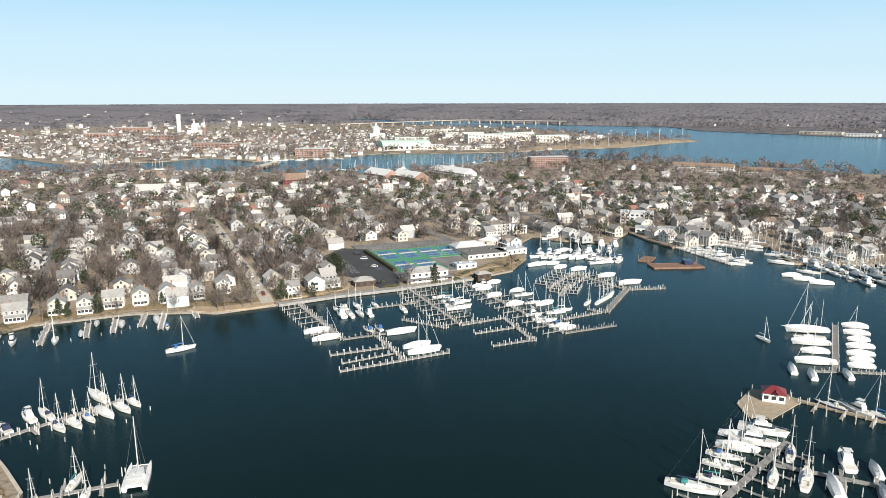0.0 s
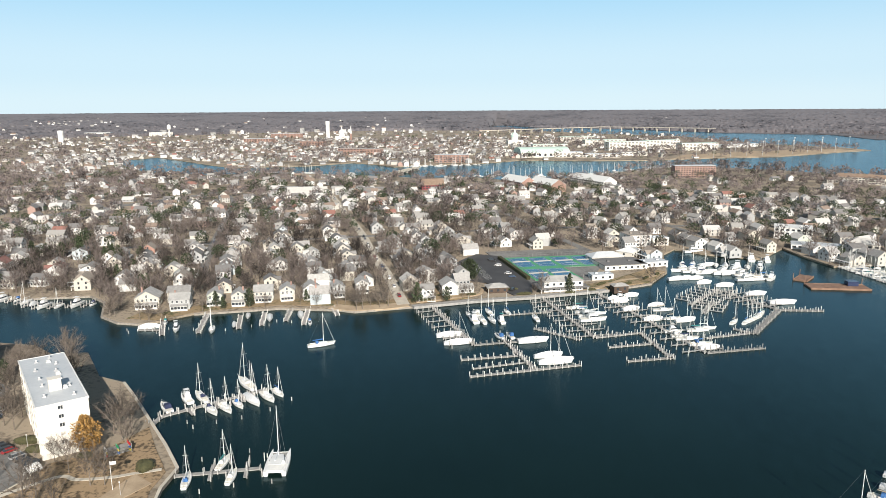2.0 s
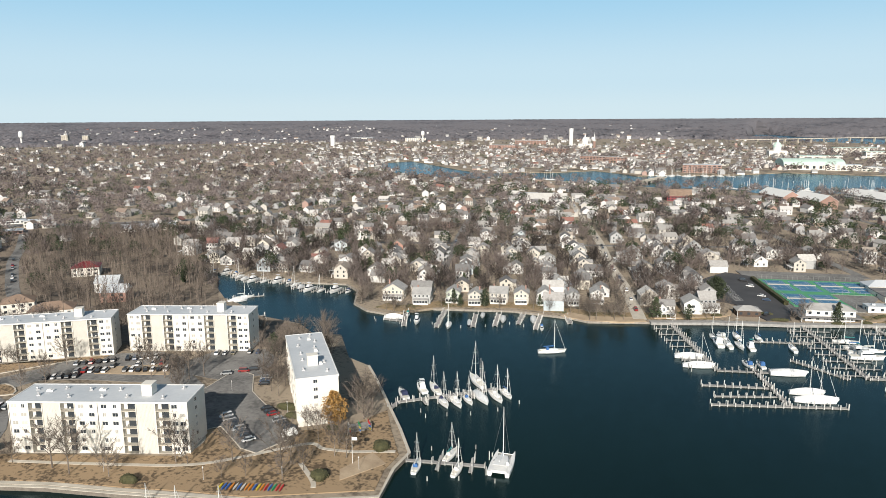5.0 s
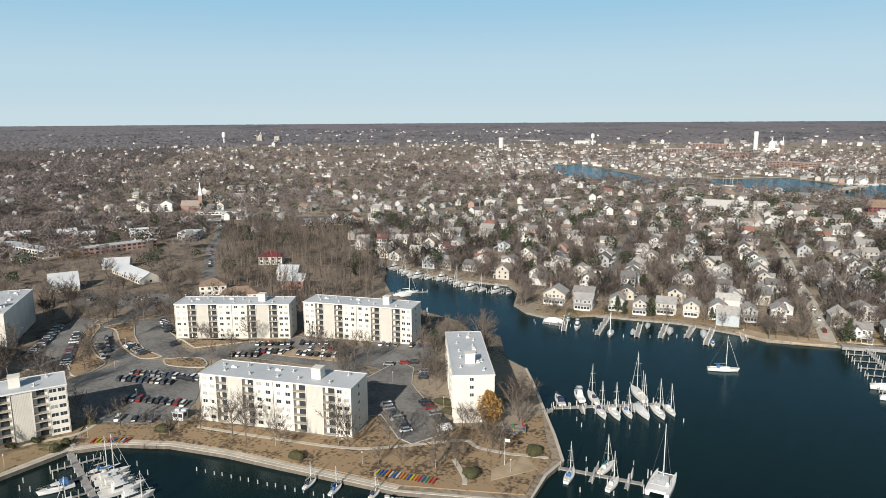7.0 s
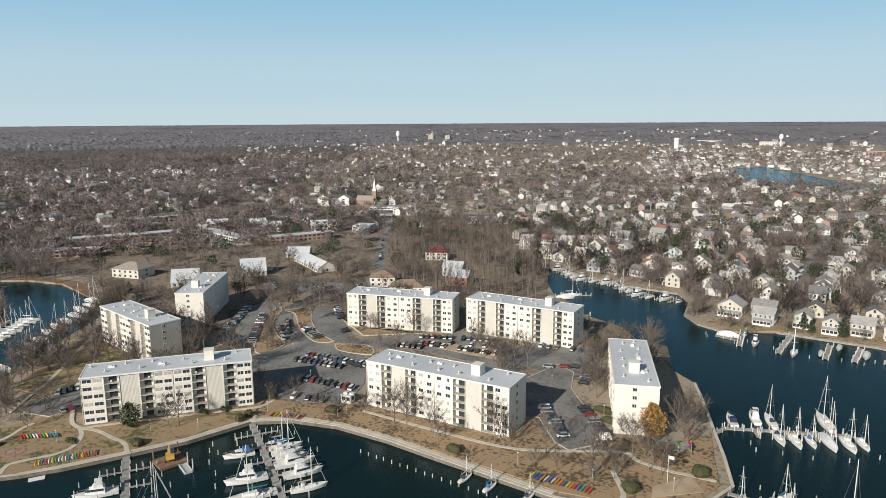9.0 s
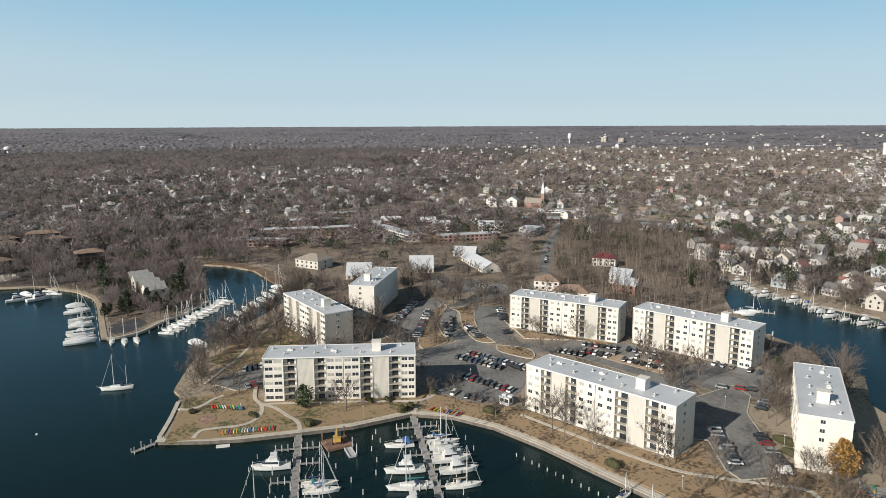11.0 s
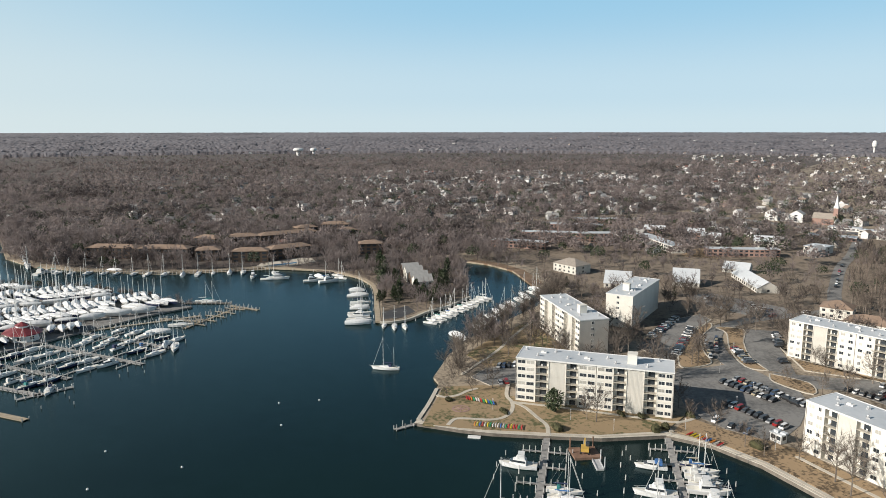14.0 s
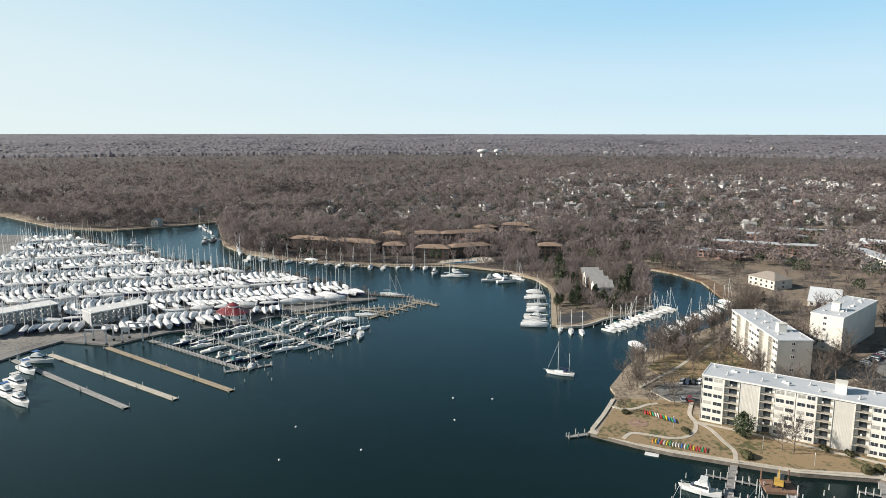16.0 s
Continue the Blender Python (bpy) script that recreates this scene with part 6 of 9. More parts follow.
for k, x, y, t, s in (("c", -60, 311.5, 20, 2), ("v", -54, 301.5, 20, 2), ("m", -52, 338, 115, 1), ("s", -56, 347, 115, 0), ("s", -47.5, 338, 115, 1), ("k", -52.5, 350, 115, 2), ("s", -46, 353, 115, 1), ("s", -42.5, 339, 295, 1), ("m", -38, 339, 115, 0), ("s", -36.5, 355, 115, 0), ("s", -21, 347, 110, 1),
                      ("c", -20, 310.5, 20, 3), ("v", -12, 291.5, 20, 2), ("v", -8.5, 284.8, 20, 3), ("k", -36, 314, 130, 1), ("k", -31, 316, 120, 1), ("s", 4, 363, 20, 1), ("m", 8, 349, 20, 2), ("s", 10, 361, 20, 1), ("m", 5, 356, 20, 0), ("s", 0, 370, 200, 1)):
    boat(k, x, y, t, s)
for k, x, y, s in (("c", 20, 391, 0), ("c", 23, 386, 1), ("c", 30, 400, 1), ("m", 24, 393, 0), ("c", 28, 371, 1), ("c", 38, 355, 1), ("v", 42, 382, 0), ("s", 45, 374, 1), ("s", 48, 359, 0), ("v", 54, 356, 1), ("m", 46, 337, 0), ("k", 48, 331, 1), ("s", 51, 327, 1), ("s", 58, 341, 1),
                   ("s", 62, 345, 1), ("s", 56, 320, 1), ("c", 59, 315, 1), ("c", 67, 448, 1), ("c", 61, 445, 2), ("c", 73, 449, 1), ("c", 76, 438, 1), ("c", 86, 489, 2), ("s", 80, 465, 1), ("m", 93, 468, 2), ("m", 101, 473, 2)):
    boat(k, x, y, 20 + BR.uniform(-6, 6), s)
for k, x, y, s, t in (("c", 87, 433, 2, 15), ("c", 101, 416, 2, 15), ("c", 111, 399, 3, 10), ("m", 104, 451, 2, 15), ("s", 112, 454, 1, 15), ("m", 120, 457, 1, 60), ("s", 84, 359, 0, 60), ("s", 87, 363, 0, 60), ("s", 90, 367, 0, 60), ("s", 93, 371, 0, 60), ("m", 120, 514, 2, 85), ("m", 130, 512, 1, 85), ("m", 84, 535, 2, 15), ("s", 78, 358, 0, 60), ("s", 95, 376, 0, 60)):
    boat(k, x, y, t, s)
row("ssmcv", (64, 470), (118, 462), 9, 20, (1, 2))
row("cmsv", (68, 492), (122, 486), 8, 80, (1, 2))
pier((62, 476), (122, 468), 1.8, step=5.0)

# boatyard pontoons on the far eastern shore
for a, b, n in (((176, 500), (195, 444), 13), ((186, 503), (204, 450), 12), ((212, 522), (234, 500), 8), ((206, 512), (229, 490), 8), ((170, 528), (183, 504), 5)):
    pier((a[0] - 4, a[1]), (b[0] - 4, b[1]), 1.6, step=5)
    row("sssmk", a, b, n, -22, (0, 1, 1), 0.5)
row("sssm", (222, 528), (245, 512), 6, -22, (0, 1), 0.5)
for i in range(4):
    a, b = (232 + 4 * i, 470 - 22 * i), (285 + 6 * i, 455 - 20 * i)
    pier(a, b, 1.8, step=5)
    row("ssmvn", (a[0], a[1] + 5), (b[0], b[1] + 5), 6, 100, (1, 2))
    row("ssmv", (a[0], a[1] - 6), (b[0], b[1] - 6), 5, 100, (1, 2))
for k, x, y, t, s in (("s", 226, 450, 150, 3), ("c", 216, 415, 175, 2), ("c", 219, 406, 175, 2), ("v", 225, 397, 172, 2), ("s", 232, 474, 160, 1), ("s", 239, 471, 160, 1), ("s", 231, 424, 150, 2)):
    boat(k, x, y, t, s)

# red-roofed dock house and its piers
hut = block("white dock house with red metal roof on timber platform", 7.5, 6.0, 1, TRIMW, REDROOF, "hip", cols=3, st=2.9, rise=2.2, name="dock_house")
hut.matrix_basis = at(120, 234.5, 1.35, -22)
part("dormer", Mesh().gable(3.0, 2.4, 3.4, 1.0, 0.3, 0.12, at(0.5, -2.6, 0, 90)), REDROOF, hut)
sheet("dock_platform", [(105.5, 231.5), (105, 221), (112.5, 219), (129, 232), (127.5, 240), (116, 244)], 0.9, 1.3, NEWWOOD, "tan timber platform round the dock house", "pier")
lone_piles([(106, 231), (105, 225), (106, 220), (112, 218), (117, 221), (128, 231), (129, 240), (117, 245), (110, 238), (122, 224)], 2.6)
pier((127, 236), (150, 216), 2.6, material=NEWWOOD, step=5, fingers=1, flen=6, fstep=9, sides=(-1,), label="tan timber pier with piles")
pier((150, 216), (175, 196), 2.6, material=NEWWOOD, step=5, label="tan timber pier with piles")
pier((110, 203), (70, 164), 2.2, step=5, fingers=1, flen=9, fstep=7)
pier((99, 189), (150, 164), 2.0, step=5, fingers=1, flen=7, fstep=9)
for k, x, y, t, s in (("s", 70, 176, -25, 3), ("s", 83, 188, -30, 1), ("s", 86, 194, -30, 1), ("v", 92, 199, -30, 2), ("m", 99, 203, -30, 2), ("m", 105, 210, -30, 2), ("v", 96, 206, -30, 2), ("s", 95, 181, 60, 1), ("s", 107, 195, 60, 1), ("s", 104, 180, 60, 2), ("m", 121, 190, 75, 1), ("c", 127, 185, 75, 1),
                      ("c", 110, 176, 75, 2), ("c", 122, 172, 75, 1), ("n", 138, 229, 130, 1), ("m", 145, 225, 120, 1), ("n", 150, 220, 130, 2), ("s", 78, 180, -25, 1), ("c", 141, 263, 75, 1), ("c", 146, 257, 75, 1), ("c", 160, 257, 80, 1)):
    boat(k, x, y, t, s)
pier((150, 262), (206, 256), 2.0, step=5)
pier((190, 320), (158, 262), 2.2, step=4)
for x, y, k, s in ((198, 317, "c", 2), (193, 307, "v", 1), (188.5, 298, "c", 1), (184, 289, "c", 2), (179, 280, "v", 1), (175, 273, "c", 1), (171, 266, "c", 1)):
    boat(k, x, y, 172 + BR.uniform(-4, 4), s)
ketch(19.0, True, "large two-masted yacht under a white winter cover").matrix_basis = at(172, 311, WL, 173)
boat("s", 168, 301, 172, 2)
boat("v", 165, 294, 172, 3)
boat("c", 161, 283, 172, 2)
boat("v", 155, 271, 172, 3)
boat("s", 146, 300, -75, 0)

# piers below the eastern apartment block
pier((-143, 199), (-144, 206), 1.8, step=4)
pier((-144, 206), (-117, 237), 1.8, step=5, fingers=1, flen=5, fstep=9, sides=(-1,))
for k, x, y, t, s in (("k", -146.3, 212.5, 140, 2), ("m", -143.2, 221, 140, 0), ("s", -138.5, 223.5, 140, 1), ("s", -129, 214, 320, 1), ("s", -124.8, 216.6, 320, 1), ("s", -121.8, 220.4, 320, 0), ("v", -118.4, 224.8, 320, 2), ("s", -114, 228.5, 320, 1), ("s", -111.8, 233, 320, 0)):
    boat(k, x, y, t, s)
ketch(14.0, False, "white two-masted yacht moored at the pier").matrix_basis = at(-127.6, 238.4, WL, 140)
pier((-116, 170), (-93, 179), 1.6, step=4, fingers=1, flen=4, fstep=10)
place("catamaran", catamaran, at(-88.5, 182, WL, 105))
boat("s", -105.5, 179.5, 95, 0)
boat("s", -111, 168, 110, 0)
boat("s", -99, 172.5, 100, 0)
lone_piles([(-150, 205), (-146, 200), (-122, 205), (-115, 210), (-108, 218), (-104, 228), (-128, 200), (-132, 203), (-108, 185), (-101, 188), (-94, 186), (-113, 180), (-96, 168), (-104, 163), (-86, 172)], 2.2)
boat("s", -115.5, 288, 35, 2)
ketch(12.0, False, "white two-masted yacht lying at a mooring").matrix_basis = at(-299.0, -39.0, WL, 268)

# house docks along the northern shore
for a, b in (((-211, 311), (-197, 288)), ((-194, 326), (-181, 294)), ((-174.5, 325), (-165, 304)), ((-164, 332), (-156, 311)), ((-152, 338), (-147, 320)), ((-143.5, 342), (-135.5, 316)), ((-131, 346), (-124, 334)), ((-213, 293), (-202, 295))):
    pier(a, b, 2.0, step=4, label="short private house pier")
for k, x, y, t, z_ in (("m", -195, 297, -62, 0), ("s", -177, 299.5, -64, 1), ("c", -169.5, 308, -66, 0), ("c", -170, 324, -66, 0), ("c", -157, 322.5, -66, 1), ("c", -143, 330, -66, 1), ("c", -210, 297, 20, 1), ("k", -133, 318, -66, 0), ("k", -206, 305, -60, 0)):
    boat(k, x, y, t, z_)
lone_piles([(-201, 290), (-199, 297), (-186, 298), (-188, 306), (-170, 300), (-160, 308), (-151, 318), (-139, 322), (-152, 311), (-161, 326), (-143, 318), (-215, 288), (-218, 291)], 2.2)
for i in range(15):
    x = -386 + 8.2 * i
    pier((x, 332 + 4 * math.sin(i)), (x + 2, 320 + 4 * math.sin(i)), 1.3, step=6, label="short private house pier")
    boat("smkscm"[i % 6], x + 4.5, 325 + 4 * math.sin(i), -80, i % 2)
pier((-311, 264), (-316.5, 283), 1.6, step=4)
pier((-316.5, 283), (-306, 297), 1.6, step=4)
boat("c", -309.5, 279, 60, 2)
for i in range(3):
    pier((-262 - 8 * i, 246 + 7 * i), (-258 - 8 * i, 252 + 7 * i), 1.2, step=5)
boat("s", -313, 287, 55, 1)

# quayside marina below the apartments
for a, b in (((-233, 26.5), (-165, 17)), ((-236.5, 68), (-160, 58))):
    pier(a, b, 2.2, step=5, fingers=1, flen=6, fstep=10, label="long grey timber marina pier with mooring piles")
for k, x, y, t, s in (("m", -212, 16, 262, 1), ("s", -197, 28.5, 80, 1), ("s", -193, 28.5, 80, 1), ("s", -187, 11, 262, 2), ("k", -214, 57.5, 262, 2), ("m", -197, 55, 262, 1), ("s", -187, 54, 262, 2), ("n", -216, 71.5, 82, 0), ("s", -212, 72, 82, 1), ("k", -208, 71, 82, 2), ("k", -204, 71, 82, 2), ("m", -199.5, 70.5, 82, 1), ("m", -192, 70.5, 82, 1),
                      ("s", -183, 69, 82, 1), ("m", -176, 51, 262, 1), ("s", -177, 26, 82, 1), ("k", -138, 121, 50, 0)):
    boat(k, x, y, t, s)
for x, y in ((-163.3, 110.8), (-155.2, 114.1), (-145.1, 120.4)):
    place("small_sloop", lambda: sailboat(3, 6.0), at(x, y, WL, 108))
lone_piles([(-195.7 + 2.89 * i + 0.25 * (i % 3), 91.6 + 1.29 * i) for i in range(19)], 1.9)
lone_piles([(-222, 34), (-214, 34), (-206, 35), (-220, 12), (-212, 9), (-204, 8), (-196, 38), (-222, 50), (-214, 48), (-206, 48), (-198, 46), (-220, 78), (-212, 80), (-204, 80), (-224, 30), (-188, 40), (-226, 52), (-219, 52)], 2.4)
pier((-243, -18), (-236.5, -26.5), 1.6, step=4)
flo = part("float_dock", Mesh().box(-2.2, 2.2, -0.9, 0.9, -0.15, 0.35), TRIMW)
tagged(flo, "small white floating dock beside the quay", "float dock").matrix_basis = at(-232.5, 1.5, WL, 85)


def excavator():
    root = tagged(new("excavator", None), "yellow excavator standing on a work barge", "excavator")
    t = Mesh()
    for y in (-1.3, 1.3):
        t.loft([[(x, y - 0.3, z), (x, y + 0.3, z)] for x, z in ((-1.8, 0), (1.8, 0), (2.1, 0.45), (1.8, 0.9), (-1.8, 0.9), (-2.1, 0.45), (-1.8, 0))], False, False)
    part("track", t, TYRE, root)
    part("upper_body", Mesh().box(-2.2, 1.2, -1.3, 1.3, 1.0, 2.1), YELLOW, root)
    part("cab", Mesh().box(-0.2, 1.3, -1.3, -0.2, 2.1, 3.2), GLASS, root)
    part("boom", Mesh().rod((1.0, 0.2, 1.9), (3.3, 0.2, 3.4), 0.3, 0.25, 4), YELLOW, root)
    part("stick", Mesh().rod((3.3, 0.2, 3.4), (4.8, 0.2, 1.6), 0.22, 0.18, 4), YELLOW, root)
    part("bucket", Mesh().box(4.4, 5.3, -0.4, 0.8, 0.6, 1.6), RAILM, root)
    return root


def work_barge(x0, x1, w, label, m):
    root = tagged(part("work_barge", Mesh().box(x0, x1, -w / 2, w / 2, -0.6, 0.9), m), label, "barge")
    rim = Mesh().box(x0, x1, -w / 2, -w / 2 + 0.25, 0.9, 1.15).box(x0, x1, w / 2 - 0.25, w / 2, 0.9, 1.15)
    part("rim", rim, m, root)
    for x in (x0 + 0.6, x1 - 0.6):
        part("spud", Mesh().rod((x, w / 2 + 0.3, -2), (x, w / 2 + 0.3, 4.5), 0.22, 0.22, 6), m, root)
    return root


work_barge(-4.5, 4.5, 7.5, "rusty work barge carrying an excavator at the quay", RUST).matrix_basis = at(-222, 38, WL - 0.3, 100)
excavator().matrix_basis = at(-222.5, 38, WL + 0.62, 170)
wb = work_barge(-3.2, 3.2, 2.4, "small grey work float with an outboard", METALG)
wb.matrix_basis = at(-214.5, 41, WL - 0.3, 5)
work_barge(-17, 17, 12, "long rusty steel barge moored off the yard", RUST).matrix_basis = at(153, 442, WL, 4)
work_barge(-8, 8, 8, "rusty crane barge with low deckhouse", RUST).matrix_basis = at(140, 462, WL, 60)
dh = tagged(part("deckhouse", Mesh().box(-3, 3, -2.5, 2.5, 0, 2.6).box(-3.2, 3.2, -2.7, 2.7, 2.6, 2.8), NAVY), "blue site cabin standing on the steel barge", "cabin")
dh.matrix_basis = at(162, 446, WL + 0.92, 4)

# western creek: docks round the wooded point
POINT_WALK = smooth([(-371.5, -54), (-407, -60.5), (-441, -66.5), (-463, -72.5), (-486, -86.5), (-504, -107), (-510, -124), (-516, -165)])
kerb("point_boardwalk", POINT_WALK, 3.0, 1.2, 2.12, NEWWOOD, "curved tan boardwalk along the bulkhead of the wooded point", "boardwalk")
kerb("point_bulkhead", smooth([(-433, -5.5), (-410, -17), (-396, -28.5), (-379, -37.5), (-372.5, -46), (-371, -53)]), 1.4, 0.9, 2.1, CONCRETE, "pale bulkhead cap round the tip of the point", "quay")
sheet("point_floor", [(-545, -22), (-434, -9), (-411, -21), (-397, -32), (-382, -40), (-376, -47), (-376, -52), (-441, -63), (-464, -69), (-488, -84), (-506, -106), (-530, -110), (-575, -50)], 1.2, 1.95, BROWNGROUND, "brown leaf litter under the trees of the point", "ground")
sheet("point_car_park", [(-391, -55), (-407, -42), (-394, -36), (-380, -43), (-377, -52)], 1.2, 2.0, DARKASPH, "small black asphalt car park at the tip of the point", "car park")
for i in range(0, len(POINT_WALK) - 1, 2):
    p_, q_ = Vector(POINT_WALK[i]), Vector(POINT_WALK[i + 1])
    n_ = Vector(((q_ - p_).y, -(q_ - p_).x)).normalized() * -2.2
    lone_piles([(p_.x + n_.x, p_.y + n_.y)], 2.6)
row("sssss", (-371, -27), (-433, 5), 14, 58, (0, 1, 1), 0.4)
for i in range(8):
    lone_piles([(-366 - 8 * i, -20 + 4.2 * i), (-378 - 7.6 * i, -34 + 3.9 * i)], 2.2)
for k, x, y, t, z_ in (("c", -370, -65, 98, 3), ("s", -377, -66, 98, 2), ("m", -384, -67, 278, 1), ("s", -390, -68, 98, 2), ("c", -401, -70, 98, 2), ("s", -408, -71, 278, 1), ("s", -415, -72, 98, 2), ("v", -432, -77, 100, 2), ("n", -439, -78, 100, 1), ("c", -447, -80, 280, 1),
                       ("s", -366, -50, 4, 0), ("s", -364, -44, 8, 1), ("s", -364.5, -38.5, 14, 1), ("m", -485, -163, 10, 1), ("s", -479, -150, 95, 1), ("m", -481, -143, 95, 2), ("s", -499, -152, 20, 1), ("m", -474, -117, 110, 1), ("c", -488, -115, 40, 2), ("m", -473, -105, 120, 2), ("s", -485, -99, 60, 1), ("s", -494, -103, 60, 1), ("s", -481, -110, 110, 1)):
    boat(k, x, y, t, z_)
row("scvv", (-360, -3), (-462, 40), 10, 30, (1, 2), 1.0)
boat("c", -348, -9, 35, 3)
pier((-514, -160), (-490, -228), 2.2, step=7, material=NEWWOOD)
pier((-490, -228), (-494, -268), 2.2, step=7, material=NEWWOOD)
row("sssv", (-502, -170), (-486, -222), 5, 15, (1, 2))
row("ssm", (-490, -225), (-488, -330), 9, 0, (1, 2))
row("ssmcm", (-505, -345), (-560, -388), 8, 30, (1, 2))
row("smc", (-600, -445), (-650, -500), 6, 40, (1, 2))
pier((-406, -206), (-410, -151), 2.4, step=6, material=BULKHEAD, label="dark floating pontoon with grey piles")
for a, b, fl in (((-404, -149), (-395, -129), 0), ((-355, -156), (-400, -143), 1), ((-373, -178), (-369, -152), 0), ((-340, -215), (-380, -158), 0)):
    pier(a, b, 2.0, step=6, fingers=fl, flen=6, fstep=9, material=NEWWOOD, label="tan timber pier at the end of the yard")
boat("s", -411, -164, 100, 1)
boat("s", -413, -169, 100, 1)
boat("s", -360, -160, 100, 2)
boat("v", -346, -166, 100, 2)

for x, y, t, k in ((-550, -417, 20, "s"), (-556, -420, 20, "m"), (-562, -416, 20, "m"), (-486, -419, 100, "c"), (-514, -464, 100, "m"), (-504, -440, 100, "k"), (-630, -711, 60, "m"), (-640, -716, 60, "s"), (-666, -715, 60, "s"), (-492, -316, 80, "s"), (-500, -274, 80, "c"), (-203, -245, 70, "m"), (-199, -233, 70, "m"), (-227, -262, 70, "m")):
    boat(k, x, y, t, 2)
# boatyard piers
for a, b, m_, fl in (((-247.7, -272), (-221, -178), CONCRETE, 0), ((-236, -281), (-207.9, -190), WOOD, 0), ((-265, -255), (-235.9, -162.6), NEWWOOD, 0), ((-281, -243), (-259, -172), WOOD, 0), ((-300, -236), (-278, -172), WOOD, 1), ((-322, -212), (-298, -150), WOOD, 1), ((-343, -204), (-322, -148), WOOD, 1)):
    long_ = a[0] > -270
    pier(a, b, 2.6, step=24 if long_ else 5.5, material=m_, fingers=fl, flen=8, fstep=15, label="long boatyard pier with a pale plank deck" if long_ else "boatyard pier with finger piers and piles", tall=1.4)
pier((-269, -165), (-254, -179), 2.0, step=5)
for a, b in (((-285, -228), (-268, -178)), ((-290, -232), (-272, -172)), ((-306, -222), (-288, -165)), ((-314, -218), (-294, -160)), ((-328, -200), (-310, -146)), ((-337, -200), (-318, -146)), ((-350, -192), (-332, -146))):
    row("sssskn", a, b, 5, 155, (0, 1, 1, 2))
for k, x, y, t, s in (("m", -238, -268, 100, 2), ("s", -216, -254, 70, 2), ("m", -212, -250, 70, 3), ("c", -325, -152, 20, 2), ("s", -322, -146, 20, 2), ("s", -264, -172, 20, 1)):
    boat(k, x, y, t, s)
lone_piles([(-262 + 5 * i, -164 + 5 * (i % 3)) for i in range(4)] + [(-300 + 6 * i, -152 + 4 * (i % 3)) for i in range(4)], 2.0)

# boats ashore in the yard
def ashore(kind, size, x, y, turn):
    key = ("ashore", kind, size)
    L_ = (8.5, 10.5, 12.5)[size]
    z = 1.6 + (L_ * 0.17 if kind == "s" else L_ * 0.12)
    fn = (lambda: sailboat(size + 40, L_, size == 2, False, True, True)) if kind == "s" else (lambda: covered_boat(size + 41, L_, True))
    return place(key, fn, at(x, y, z, turn))


YU, YV = Vector((-0.62, 0.785)), Vector((-0.785, -0.62))
YB, YM, YC, YD = Mesh(), Mesh(), Mesh(), Mesh()
SHEDS = [((-302, -284), -22, 9), ((-282, -330), -22, 10)]
for r_ in range(0, 29):
    long_row = r_ % 4 == 2
    for c_ in range(-17, 56):
        if long_row and c_ % 3:
            continue
        p = Vector((-268, -300)) + YU * (c_ * 4.3 + BR.uniform(-0.4, 0.4)) + YV * (r_ * 11.4 + 3.2 * (r_ // 2) - 4 + BR.uniform(-1, 1))
        if not inside(YARD, [(p.x, p.y)])[0] or not inside(YARD, [(p.x + YV.x * 6, p.y + YV.y * 6)])[0] or not inside(YARD, [(p.x - YV.x * 6, p.y - YV.y * 6)])[0]:
            continue
        way = (112 if long_row else (50, 32, 50, 62)[r_ % 4]) + BR.uniform(-6, 6) + BR.choice((0, 0, 180))
        if math.hypot(p.x + 331, p.y + 229) < 11.5 or (r_ < 1 and -6 < c_ < 7) or BR.random() < 0.05 or (c_ + 3 * r_) % 23 == 0:
            continue
        if any(abs((p.x - c[0]) * math.cos(radians(t)) + (p.y - c[1]) * math.sin(radians(t))) < n * 1.7 + 4 and abs((p.y - c[1]) * math.cos(radians(t)) - (p.x - c[0]) * math.sin(radians(t))) < 11 for c, t, n in SHEDS):
            continue
        if p.length > 372:
            L_ = BR.uniform(11, 14.5)
            m = at(p.x, p.y, 1.6 + L_ * 0.13, way)
            rg_ = hull_rings(L_, L_ * 0.33, L_ * 0.1, L_ * 0.1, 0.8, 6)
            (YB if BR.random() < 0.7 else YD).loft([[tuple(m @ Vector(q)) for q in r] for r in rg_])
            pk = BR.uniform(0.5, 1.7)
            YC.loft([[tuple(m @ Vector(q)) for q in ((r[0][0], r[0][1] * 1.04, r[0][2] - 0.3), (r[0][0], r[0][1] * 0.7, r[0][2] + pk * 0.5 * math.sin(2.9 * i / 5 + 0.1)), (r[0][0], 0, r[0][2] + 0.1 + pk * math.sin(2.9 * i / 5 + 0.1)), (r[0][0], r[-1][1] * 0.7, r[0][2] + pk * 0.5 * math.sin(2.9 * i / 5 + 0.1)), (r[0][0], r[-1][1] * 1.04, r[0][2] - 0.3))] for i, r in enumerate(rg_)], False, False)
            if BR.random() < 0.7:
                YM.rod(m @ Vector((L_ * 0.1, 0, 1)), m @ Vector((L_ * 0.1, 0, L_ * BR.uniform(1.1, 1.55))), 0.15, 0.09, 4)
            continue
        ashore("s" if BR.random() < (0.72 if r_ > 3 or c_ > 15 else 0.3) else "c", BR.randrange(3), p.x + BR.uniform(-0.8, 0.8), p.y + BR.uniform(-0.5, 0.5), way)


ob = tagged(part("boats_ashore", YB, GEL), "rows of laid-up yachts crowding the yard", "boats", kind="stuff")
tagged(part("winter_covers", YC, WRAP, ob), kind="stuff")
tagged(part("dark_hulls", YD, NAVY, ob), kind="stuff")
tagged(part("masts", YM, SPAR, ob), kind="stuff")


